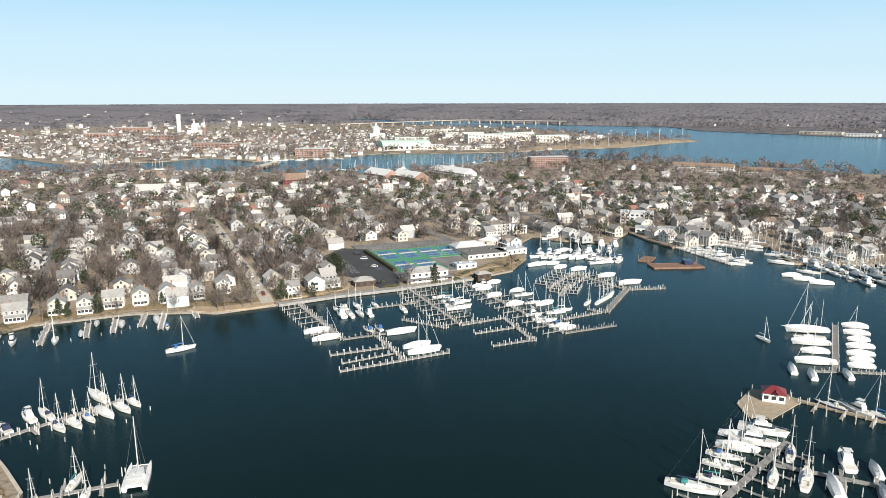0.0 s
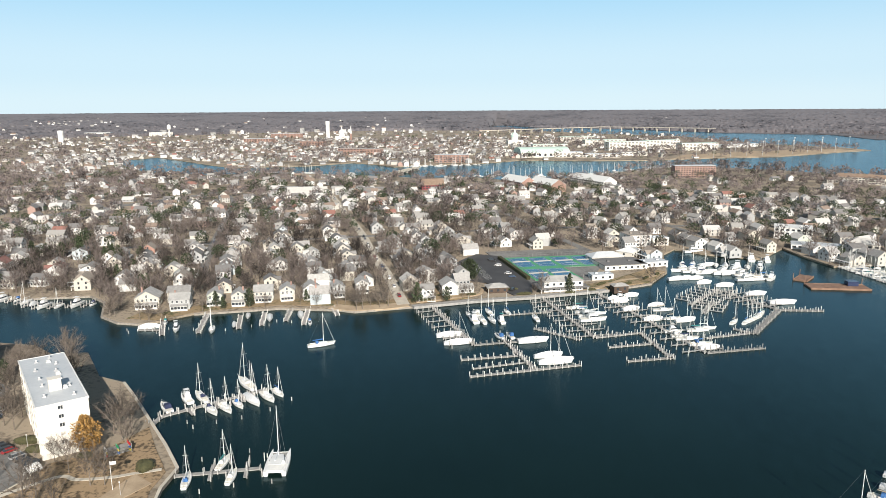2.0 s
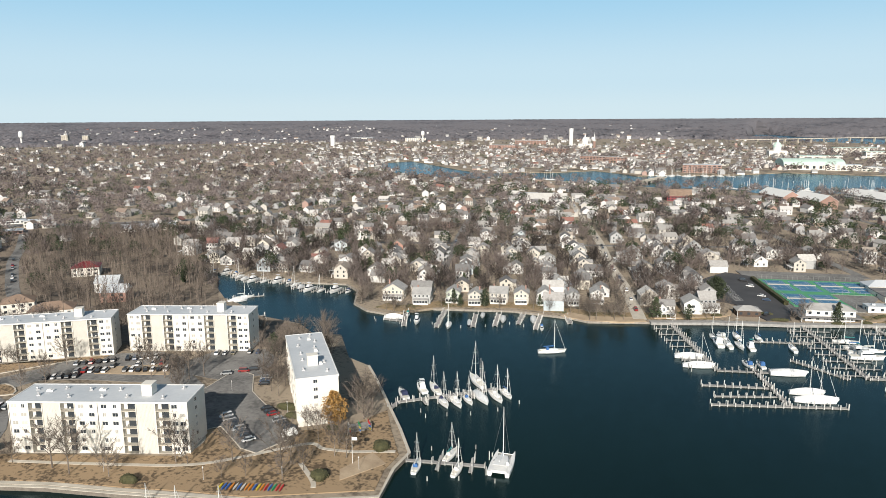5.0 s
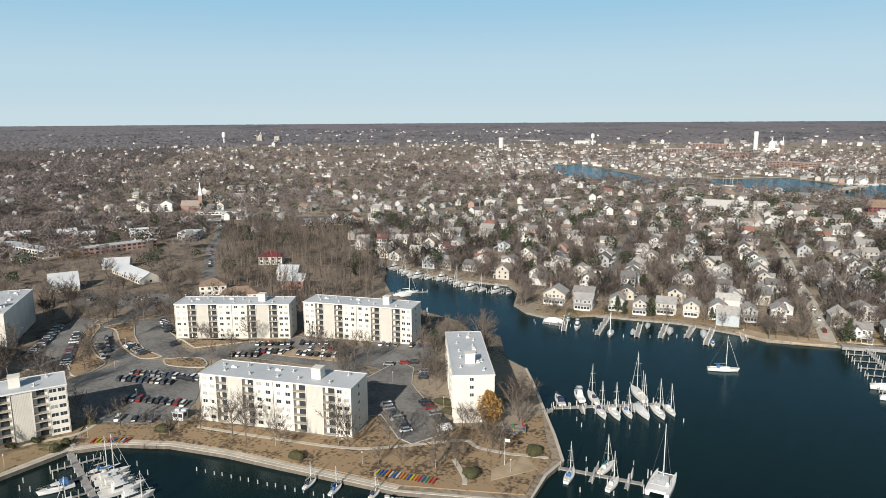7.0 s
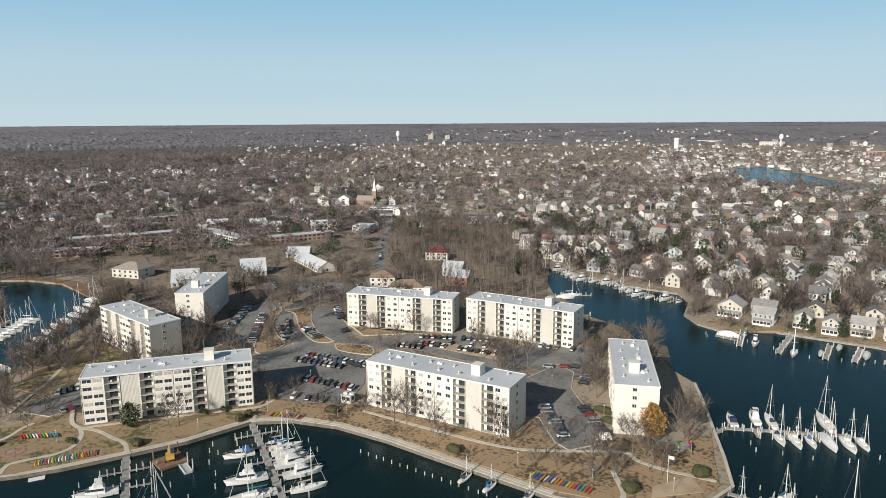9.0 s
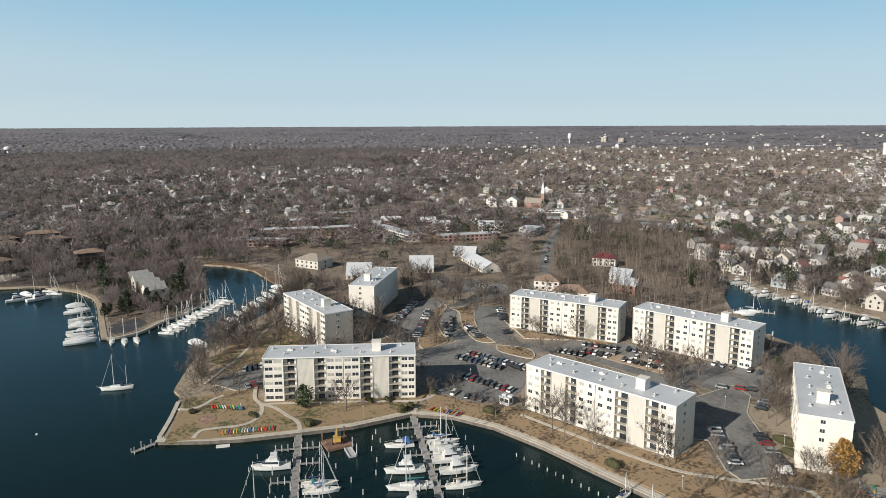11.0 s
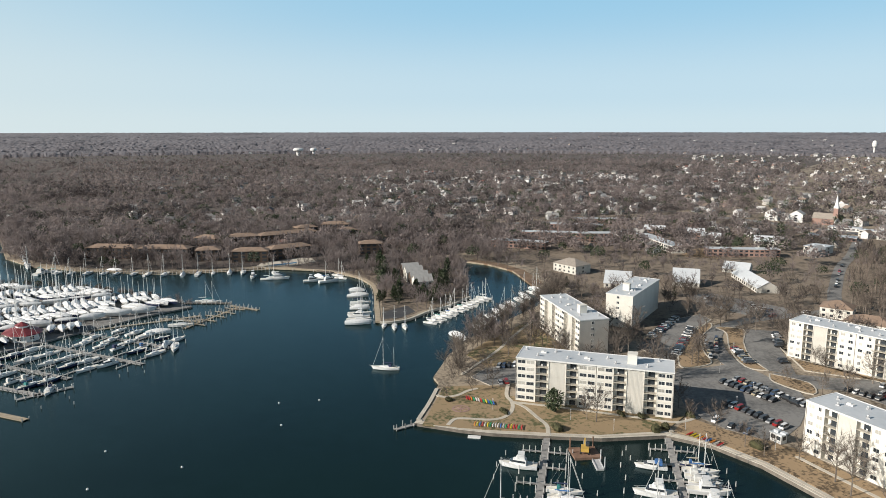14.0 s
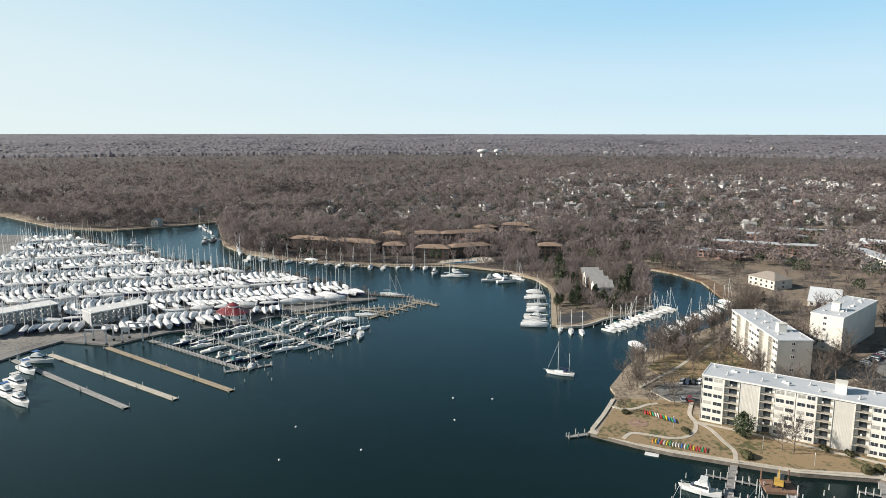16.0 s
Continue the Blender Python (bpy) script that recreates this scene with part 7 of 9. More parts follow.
def rack_shed(n, label):
    """Open dry-stack shed: posts, two shelves and a long flat roof; its boats are things of their own."""
    w, d, h = n * 3.4, 11.0, 8.6
    root = new("boat_rack_shed", None)
    tagged(root, label, "shed")
    part("roof", Mesh().box(-w / 2 - 0.5, w / 2 + 0.5, -d / 2 - 0.8, d / 2 + 0.8, h, h + 0.5), TRIMW, root)
    part("end_wall", Mesh().box(-w / 2 - 0.3, -w / 2, -d / 2, d / 2, 0, h), METALG, root)
    part("end_wall", Mesh().box(w / 2, w / 2 + 0.3, -d / 2, d / 2, 0, h), METALG, root)
    post = Mesh().box(-0.12, 0.12, -0.12, 0.12, 0, h).data("post", METALG)
    for i in range(n + 1):
        for y in (-d / 2 + 0.3, 0, d / 2 - 0.3):
            part("post", post, METALG, root, m=at(-w / 2 + 3.4 * i, y))
    for z in (2.9, 5.7):
        for y in (-d / 2 + 0.3, d / 2 - 0.3):
            part("shelf_beam", Mesh().box(-w / 2, w / 2, y - 0.1, y + 0.1, z - 0.25, z), METALG, root)
    return root


for c, turn, n in SHEDS:
    m = at(c[0], c[1], 1.6, turn)
    rack_shed(n, "open steel dry-stack shed with stacked boats and pale flat roof").matrix_basis = m
    for lv in (0.9, 3.7, 6.5):
        for i in range(n):
            q = m @ Vector((-n * 1.7 + 1.7 + 3.4 * i, 0, lv))
            place(("rack_boat", (i + int(lv)) % 3), lambda: covered_boat(50 + i % 3, 7.4), at(q.x, q.y, q.z, turn + 90))


def club_house():
    root = tagged(new("yard_clubhouse", None), "white boatyard clubhouse with red octagonal roof", "clubhouse")
    oct_ = [(math.cos(radians(22.5 + 45 * i)), math.sin(radians(22.5 + 45 * i))) for i in range(8)]
    part("wall", Mesh().loft([[(x * 10, y * 7.5, z) for x, y in oct_] for z in (0, 3.4)]), TRIMW, root)
    part("roof", Mesh().loft([[(x * k * 11.5, y * k * 9, z) for x, y in oct_] for k, z in ((1, 3.4), (0.97, 3.7), (0.35, 6.0))]), REDROOF, root)
    part("lantern", Mesh().loft([[(x * 3.6, y * 2.8, z) for x, y in oct_] for z in (5.9, 7.0)]), TRIMW, root)
    part("lantern_roof", Mesh().loft([[(x * k * 4.2, y * k * 3.3, z) for x, y in oct_] for k, z in ((1, 7.0), (0.05, 8.6))]), REDROOF, root)
    me = Mesh().box(-0.9, 0.9, -0.05, 0.05, 0, 1.6).data("window", GLASS)
    for i in range(8):
        a = 45 * i
        part("window", me, GLASS, root, m=at(9.3 * math.cos(radians(a)), 7.0 * math.sin(radians(a)), 1.0, a + 90))
    return root


club_house().matrix_basis = at(-331, -229, 1.6, 60)


def travel_lift():
    root = tagged(new("boat_lift", None), "grey steel travelling boat lift over a slip", "boat lift")
    for x in (-5, 5):
        for y in (-4, 4):
            part("leg", Mesh().box(x - 0.3, x + 0.3, y - 0.3, y + 0.3, 0, 8), METALG, root)
            part("wheel", Mesh().rod((x, y - 0.3, 0.6), (x, y + 0.3, 0.6), 0.6, 0.6, 8), TYRE, root)
    for y in (-4, 4):
        part("beam", Mesh().box(-5.3, 5.3, y - 0.3, y + 0.3, 7.6, 8.2), METALG, root)
    part("cross_beam", Mesh().box(-5.3, -4.7, -4, 4, 7.4, 8.0), METALG, root)
    return root


for p in ((-268, -262), (-277, -248)):
    place("travel_lift", travel_lift, at(p[0], p[1], 1.6, -70))

# small white mooring buoys
for p in ((-262, -60), (-258, -75), (-205, -90), (-214, -120), (-190, -112), (-238, -68)):
    place("buoy", lambda: tagged(part("mooring_buoy", Mesh().loft([[(r * math.cos(a), r * math.sin(a), z) for a in np.linspace(0, 2 * math.pi, 8, endpoint=False)] for r, z in ((0.1, -0.2), (0.4, 0), (0.4, 0.25), (0.12, 0.5))]), TRIMW), "small white mooring buoy afloat", "buoy", "mooring buoys"), at(p[0], p[1], WL))

# ---- parked cars ----
CR = random.Random(9)


def cars(a, b, n, turn, fill=0.95, z=2.09):
    for i in range(n):
        if CR.random() < fill:
            s = (i + 0.5) / n
            k = CR.choice((0, 0, 1, 1, 1))
            v = CR.randrange(2)
            place(("car", k, v), lambda: car(v, k), at(a[0] + (b[0] - a[0]) * s, a[1] + (b[1] - a[1]) * s, z, turn + (180 if CR.random() < 0.5 else 0) + CR.uniform(-2, 2)))


cars((-289, 103), (-268, 117), 10, -52)
cars((-293, 110), (-264, 127), 13, -52)
cars((-266, 97), (-243, 111), 10, -52)
cars((-282, 117), (-259, 126), 5, 30, 0.7)
cars((-252, 85), (-238, 97), 6, -40, 0.6)
cars((-190, 163), (-163, 151), 9, 62, 0.95)
cars((-182, 175), (-160, 165), 8, 62, 0.95)
cars((-279, 161), (-246, 183), 14, 127)
cars((-288, 166), (-262, 194), 13, 133)
cars((-274, 170), (-252, 190), 9, 127, 0.6)
cars((-283, 150), (-272, 159), 5, 127)
cars((-246, 206), (-228, 219), 6, 125, 0.8)
cars((-222, 190), (-214, 202), 4, 40, 0.9)
cars((-206, 200), (-198, 190), 4, 40)
cars((-347, 86), (-388, 111), 17, 62, 0.95)
cars((-320, 92), (-368, 113), 19, 62, 0.95)
cars((-362, 154), (-334, 145), 9, 100, 0.7)
cars((-324, 139), (-308, 139), 6, 100, 0.7)
cars((-335, 124), (-312, 123), 8, 90, 0.8)
cars((-352, 121), (-326, 113), 5, 160, 0.8)
cars((-436, 141), (-427, 148), 4, 129, 1.0)
cars((-417, 162), (-405, 169), 4, 119, 1.0)
cars((-345, 113.5), (-318, 108), 4, 165, 0.9)
cars((-301, 10), (-304, 19), 4, 165, 1.0)
cars((-281, 10), (-283, 15), 2, 10, 1.0)
cars((-35, 394), (-74, 412), 8, 80, 0.4, 2.64)
cars((-40, 425), (-62, 478), 12, 0, 0.25, 2.64)
for line, wd in ((ROADS[2][1], 7.0), (ROADS[3][1], 6.5), (ROADS[0][1][6:], 8)):
    for a, b in zip(line, line[1:]):
        cars(a, b, int(math.hypot(b[0] - a[0], b[1] - a[1]) / 11), heading(a, b), 0.4, 2.17)
place("van", lambda: car(0, 2), at(-158.5, 162.5, 2.07, 242))


# ---- small things on the apartment lawns ----
def kayak():
    return tagged(part("kayak", Mesh().loft([[(x, -w_ * 0.33, 0.05 + 0.2 * abs(x / 2.1) ** 3), (x, -w_ * 0.2, 0.34 + 0.1 * abs(x / 2.1) ** 2), (x, w_ * 0.2, 0.34 + 0.1 * abs(x / 2.1) ** 2), (x, w_ * 0.33, 0.05 + 0.2 * abs(x / 2.1) ** 3)] for x, w_ in ((-2.1, 0.05), (-1.4, 0.7), (0, 1.0), (1.4, 0.7), (2.1, 0.05))]), KAYAK),
                  "plastic kayak stored on its side on the grass", "kayak", "kayaks on the lawn")


for i in range(19):
    place("kayak", kayak, at(-240 + 0.11 * i, 1.5 + 0.92 * i, 2.42, 172) @ pose(0, 0, 0, 40))
for i in range(12):
    place("kayak", kayak, at(-264 + 0.42 * i, -2 + 0.95 * i, 2.42, 10) @ pose(0, 0, 0, 30))
for i in range(17):
    place("kayak", kayak, at(-152.5 + 1.0 * i, 127.5 + 0.52 * i, 2.42, 115) @ pose(0, 0, 0, 40))
for i in range(9):
    place("kayak", kayak, at(-236.5 + 1.0 * i, 75.5 + 0.95 * i, 2.42, 130) @ pose(0, 0, 0, 20))


def dinghy_rack():
    root = tagged(new("boat_rack", None), "wooden rack holding small covered dinghies", "rack")
    for z in (0.5, 1.4, 2.3):
        part("shelf", Mesh().box(-4, 4, -1.2, 1.2, z, z + 0.1), WOOD, root)
    for x in (-3.8, 0, 3.8):
        for y in (-1.1, 1.1):
            part("post", Mesh().box(x - 0.1, x + 0.1, y - 0.1, y + 0.1, 0, 2.9), WOOD, root)
    return root


dinghy_rack().matrix_basis = at(-140, 177, 2.2, 50)
for i in range(3):
    for k in range(3):
        place("kayak", kayak, at(-142.2 + 2.2 * i, 174.4 + 2.6 * i, 2.85 + 0.9 * k, 140))
for x, y, w_, d_, h_ in ((-237.5, 30.5, 5, 3, 2.2), (-238.5, 64.5, 3.6, 3, 2.4), (-241, 68.5, 3, 2.5, 2.0), (-178, 116, 5, 3, 2.4), (-131, 146, 5, 4.5, 2.6), (-126, 170, 5, 5, 3.0), (-149, 173.5, 4, 2.4, 1.4), (-252, 80, 4.5, 2, 1.6), (-252, 12, 6, 2, 0.9), (-262, -9, 4, 2.5, 0.9), (-228, 95, 5, 4, 2.2), (-252, 55, 5, 1.6, 1.2), (-250, 62, 4, 1.6, 1.3), (-272, 24, 5, 4, 3.4), (-174, 178.5, 8, 3, 2.2), (-167, 174, 6, 3, 2.0)):
    hedge(w_, d_, h_, int(abs(x))).matrix_basis = at(x, y, 2.15, 20)
shed = block("small white garden shed beside the car park", 4.2, 3.0, 1, TRIMW, MEMBRANE, "flat", cols=2, st=2.4, name="garden_shed")
shed.matrix_basis = at(-233.5, 104, 2.1, 32)


def lamp_post():
    root = tagged(new("street_lamp", None), "slim pale street lamp on a metal pole", "street lamp", "garden lamps")
    part("pole", Mesh().rod((0, 0, 0), (0, 0, 4.0), 0.07, 0.05, 6), METALG, root)
    part("lamp_head", Mesh().rod((0, 0, 4.0), (0, 0, 4.35), 0.22, 0.12, 6), TRIMW, root)
    return root


for x, y in ((-238, 50), (-240, 75), (-226, 100), (-190, 116), (-160, 128), (-140, 140), (-124, 156), (-254, 8), (-246, 36), (-262, 100), (-278, 112), (-300, 106), (-330, 122), (-205, 180), (-172, 176)):
    place("lamp_post", lamp_post, at(x, y, 2.1))
flag = tagged(new("flagpole", None), "white flagpole on the waterside lawn", "flagpole")
part("pole", Mesh().rod((0, 0, 0), (0, 0, 9), 0.08, 0.05, 6), TRIMW, flag)
part("flag", Mesh().box(0.05, 1.6, -0.02, 0.02, 7.8, 8.8), TRIMW, flag)
flag.matrix_basis = at(-128, 158, 2.1, 30)
rose = tagged(new("compass_rose", None), "round brick compass pattern set in the lawn", "paving")
part("ring", Mesh().loft([[(r * math.cos(a), r * math.sin(a), z) for a in np.linspace(0, 2 * math.pi, 24, endpoint=False)] for r, z in ((3.4, 0.02), (3.4, 0.08), (2.7, 0.08), (2.7, 0.02))], True, False), REDBRICK, rose)
for k in range(4):
    part("spoke", Mesh().box(-2.7, 2.7, -0.25, 0.25, 0.02, 0.06 + 0.006 * k, at(0, 0, 0, 45 * k)), REDBRICK, rose)
rose.matrix_basis = at(-253.7, -4, 2.17)

# ---- houses ----
HR = random.Random(21)


def free(pts):
    """Which points lie on the main land, clear of paving, buildings and streets."""
    pts = np.asarray(pts, float)
    ok = inside(MAIN, pts)
    for poly in BLOCKED:
        lo, hi = np.min(poly, 0), np.max(poly, 0)
        box = (pts[:, 0] > lo[0]) & (pts[:, 0] < hi[0]) & (pts[:, 1] > lo[1]) & (pts[:, 1] < hi[1]) & ok
        if box.any():
            idx = np.where(box)[0]
            ok[idx[inside(poly, pts[idx])]] = False
    return ok


for k, line, wd, m_ in ROADS:
    for a, b in zip(line, line[1:]):
        BLOCKED.append(band([a, b], wd + 3))
BLOCKED.append(band(ROADS[1][1], 40))
HOUSES = []
for x, y, t in ((-232, 330.5, 22), (-212.5, 330.5, 22), (-198.5, 342, 24), (-185, 344, 22), (-175, 354, 22), (-163, 359, 22), (-150.5, 363.5, 24), (-137, 371, 28), (-126, 382, 22)):
    HOUSES.append((x, y, t))
for x, y, t in ((-467, 376, 40), (-449, 383, 35), (-436, 394, 30), (-341, 353, 10), (-326, 360, 5), (-302, 368, 10), (-456, 470, 40), (-428, 452, 20), (-85, 372, 20), (-621, -603, 20), (-633, -568, 30), (-624, -535, 10), (-727, -567, 30), (-751, -572, 20), (-761, -543, 40)):
    HOUSES.append((x, y, t))
U_, V_ = Vector((-0.42, 0.907)), Vector((0.907, 0.42))
STREETS_V = [-385, -272, -160, -46, 64, 150, 240, 330, 420, 510, 600, 690]
for v in STREETS_V:
    for side in (-1, 1):
        for off in (17, 45):
            u = 250.0
            while u < 1080:
                p = V_ * (v + side * off + HR.uniform(-7, 7)) + U_ * u
                HOUSES.append((p.x, p.y, 24.8 + (90 if side < 0 else -90) + HR.choice((0, 0, 0, 90, 180)) + HR.uniform(-4, 4)))
                u += HR.uniform(14, 19)
pts = np.array([(h[0], h[1]) for h in HOUSES])
near_shore = np.array([min(math.hypot(p[0] - q[0], p[1] - q[1]) for q in NORTH_SHORE[3:] + COVE) for p in pts])
HOUSE_ZONE = [(-420, 338), (-640, 480), (-700, 700), (-500, 1080), (700, 1080), (640, 430), (230, 430), (40, 430), (-100, 340), (-215, 296), (-262, 332), (-280, 347)]
ok = free(pts) & (inside(HOUSE_ZONE, pts) | (np.arange(len(pts)) < 24))
ok &= (near_shore > 13) | (np.arange(len(pts)) < 24)
taken, FAR_ONES = [], []
for (x, y, t), good, i in zip(HOUSES, ok, range(len(HOUSES))):
    if (not good and i >= 24) or any((x - a) ** 2 + (y - b) ** 2 < 150 for a, b in taken) and i >= 24:
        continue
    dist = math.hypot(x, y)
    if (dist > 900 and i >= 24) or (i >= 24 and HR.random() < 0.2):
        continue
    taken.append((x, y))
    if dist > 610 and i >= 24:
        FAR_ONES.append((x, y))
        continue
    detail = 2 if dist < 400 else 1
    v = HR.randrange(8)
    if i < 9:
        shore_house(i).matrix_basis = at(x, y, LAND + 0.15, t)
        continue
    place(("house", v, detail), lambda: house(v, detail), at(x, y, LAND + 0.15, t))


# ---- trees ----
TR = np.random.RandomState(3)
HOUSE_PTS = np.array(taken)


def clear_of_houses(p, r):
    d = (p[:, None, 0] - HOUSE_PTS[None, :, 0]) ** 2 + (p[:, None, 1] - HOUSE_PTS[None, :, 1]) ** 2
    return d.min(1) > r * r


def scatter(n, x0, x1, y0, y1, poly=None):
    p = np.column_stack((TR.uniform(x0, x1, n), TR.uniform(y0, y1, n)))
    p = p[free(p)]
    p = p[clear_of_houses(p, 8.0)]
    if poly is not None:
        p = p[inside(poly, p)]
    return p


def big(v):
    return lambda: bare_tree(100 + v, 12.0 + 0.5 * v, 9, 5, 14, 0.09)


def mid(v):
    return lambda: bare_tree(200 + v, 12.0, 6, 3, 11, 0.17)


def plant(points, near=True, lo=0.7, hi=1.2):
    for x, y in points:
        v = TR.randint(6)
        s = TR.uniform(lo, hi)
        place(("tree", near, v), big(v) if near else mid(v), at(x, y, LAND, TR.uniform(0, 360)) @ Matrix.Diagonal((s, s, s * TR.uniform(0.9, 1.15), 1)))


# trees that stand alone on the apartment grounds
for x, y, s in ((-247, 42, 0.85), (-245, 45, 0.9), (-250, 79, 0.7), (-241, 86, 0.75), (-220, 105, 0.8), (-206, 109.5, 1.05), (-198, 110, 1.1), (-186, 115, 0.9), (-176, 131, 0.85), (-172, 132, 1.0), (-222, 95, 0.6), (-228, 91, 0.55), (-161, 140, 0.75), (-157, 132, 0.6), (-151, 136, 0.6), (-140, 140, 0.8), (-143, 143, 0.85), (-145, 149, 0.8), (-138, 147, 0.75),
                (-156, 169, 0.55), (-145, 186, 1.1), (-141, 182, 1.0), (-151, 190, 1.0), (-147, 194, 0.9), (-136, 159, 0.65), (-132, 160, 0.7), (-147, 164, 0.7), (-140, 166, 0.6), (-192, 188, 0.9), (-201, 199, 0.95), (-211, 203, 0.9), (-191, 195, 0.9), (-199, 192, 0.9), (-205, 207, 0.9), (-186, 186, 0.8), (-240, 176, 0.9), (-233, 174, 0.9), (-246, 174, 0.85), (-254, 176, 0.8), (-236, 182, 0.85), (-226, 172, 0.9), (-222, 168, 0.8), (-230, 180, 0.8), (-228, 186, 0.8), (-244, 184, 0.75),
                (-214, 222, 0.9), (-230, 234, 1.0), (-242, 234, 1.0), (-222, 240, 1.05), (-206, 236, 0.9), (-198, 228, 0.9), (-212, 246, 0.9), (-190, 222, 0.8), (-310, 97, 0.75), (-334, 107, 0.9), (-362, 119, 0.9), (-343, 131, 0.7), (-367, 146, 0.9), (-328, 104, 0.7), (-342, 151, 0.8), (-292, 156, 0.8), (-291, 165, 0.8), (-300, 86, 0.8), (-320, 84, 0.8), (-350, 80, 0.9), (-362, 84, 0.9), (-374, 130, 0.9), (-385, 136, 0.9), (-260, 78, 0.7), (-280, 28, 0.8), (-276, 8, 0.6), (-262, -10, 0.5), (-286, 6, 0.6), (-281, -2, 0.7), (-272, 0, 0.6)):
    plant([(x, y)], True, s * 1.0, s * 1.2)
# bushy shore along the point and the western creek
shore = []
for a, b in zip(WEST_SHORE, WEST_SHORE[1:8]):
    n = int(math.hypot(b[0] - a[0], b[1] - a[1]) / 2.7)
    for i in range(n):
        s = (i + TR.uniform(0, 1)) / n
        shore.append((a[0] + (b[0] - a[0]) * s - 3 + TR.uniform(-2, 3), a[1] + (b[1] - a[1]) * s + 5 + TR.uniform(-3, 6)))
plant(shore, True, 0.45, 0.9)
# woods and gardens in which stems can be told apart: the nearest as things, the rest joined
def grove(name, pts, lo, hi, label, variants, material, seed, tall=1.0):
    rs_ = np.random.RandomState(seed)
    arr = []
    for v in variants:
        t, c = tree_meshes(*v) if len(v) > 3 else slender_meshes(*v)
        tri = [(f[0], f[k], f[k + 1]) for m in (t,) for f in m.f for k in range(1, len(f) - 1)] + [tuple(q + len(t.v) for q in f) for f in c.f]
        arr.append((np.array(t.v + c.v), np.array(tri)))
    V, F, off = [], [], 0
    for x, y in pts:
        v, f = arr[rs_.randint(len(arr))]
        s, a = rs_.uniform(lo, hi), rs_.uniform(0, 2 * math.pi)
        rot = np.array([[math.cos(a), math.sin(a), 0], [-math.sin(a), math.cos(a), 0], [0, 0, tall * rs_.uniform(0.9, 1.15)]])
        V.append(v @ rot * s + (x, y, LAND))
        F.append(f + off)
        off += len(v)
    V, F = np.vstack(V), np.vstack(F)
    me = bpy.data.meshes.new(name)
    me.vertices.add(len(V))
    me.vertices.foreach_set("co", V.ravel())
    me.loops.add(F.size)
    me.loops.foreach_set("vertex_index", F.ravel())
    me.polygons.add(len(F))
    me.polygons.foreach_set("loop_start", np.arange(0, F.size, 3))
    me.materials.append(material)
    me.update()
    return tagged(new(name, me), label, "trees", kind="stuff")


MID_V = [(420 + k, 12.0, 8, 3, 9, 0.24) for k in range(5)]
TALL_V = [(460 + k, 19.0, 0.11) for k in range(6)]
MIDF_V = [(440 + k, 12.0, 8, 3, 10, 0.2) for k in range(5)]
WOOD_POLY = [(-424, 216), (-533, 282), (-560, 336), (-500, 380), (-440, 366), (-395, 330), (-385, 312), (-345, 290), (-312, 262), (-300, 225), (-340, 196)]
POINT_POLY = [(-540, -22), (-432, -10), (-392, -34), (-380, -52), (-412, -58), (-465, -69), (-498, -98), (-520, -100), (-560, -40)]
p = scatter(1500, -560, -300, 196, 380, WOOD_POLY)
grove("bare_wood_by_the_cove", p[:440], 0.75, 1.1, "dense leafless wood of tall slender stems beside the cove", TALL_V, TALLTREE, 1, 1.0)
p = scatter(1100, -570, -360, -110, 0, POINT_POLY)
grove("bare_wood_on_the_point", p[:210], 0.55, 1.0, "leafless wood on the western point", MIDF_V, FARTWIG, 2)
p = scatter(620, -450, -270, 0, 230)
plant(p[:150], True, 0.55, 1.05)
p = scatter(9500, -640, 420, 290, 690)
d = np.hypot(p[:, 0], p[:, 1])
keep = (d < 700) & ~inside(WOOD_POLY, p) & ((p[:, 0] < 60) | (TR.rand(len(p)) < 0.5))
p, d = p[keep], d[keep]
front_row = d < 405
q_ = p[front_row]
q_ = q_[np.min(np.hypot(q_[:, None, 0] - HOUSE_PTS[None, :9, 0] - 3, q_[:, None, 1] - HOUSE_PTS[None, :9, 1] + 8), 1) > 10]
plant(q_[:62], True, 0.45, 0.8)
grove("garden_trees", p[~front_row & (d < 520)][:400], 0.65, 1.2, "leafless garden trees between the houses", MIDF_V, STREETTREE, 3)
grove("street_trees", p[d >= 520][:1000], 0.7, 1.2, "leafless street trees between the houses", MID_V, STREETTREE, 4)
p = scatter(7000, -900, -330, -460, 400)
p = p[~inside(WOOD_POLY, p) & ~inside(POINT_POLY, p)]
for c, s, turn in BROWN:
    ax = Vector((math.cos(radians(turn)), math.sin(radians(turn))))
    u_, v_ = (p[:, 0] - c[0]) * ax.x + (p[:, 1] - c[1]) * ax.y, (p[:, 0] - c[0]) * ax.y - (p[:, 1] - c[1]) * ax.x
    p = p[~((np.abs(u_) < s[0] / 2 + 3) & (v_ > -12) & (v_ < 34) & (TR.rand(len(p)) < 0.8))]
grove("trees_of_the_low_flats", p[(p[:, 1] > 20)][:560], 0.55, 0.95, "leafless trees round the low flats", MID_V, FARTWIG, 5)
grove("trees_of_the_western_shore", p[(p[:, 1] <= 20) & (np.hypot(p[:, 0], p[:, 1]) < 740)][:950], 0.75, 1.3, "dense leafless woods along the western shore", MIDF_V, FARTWIG, 6)


def green_tree(v):
    return lambda: leafy_tree(300 + v, 10.0 + 2 * v, 2.8 + 0.5 * v, "cone" if v % 2 else "round", NEEDLE, "dark evergreen tree among bare trees", 520, 0.85)


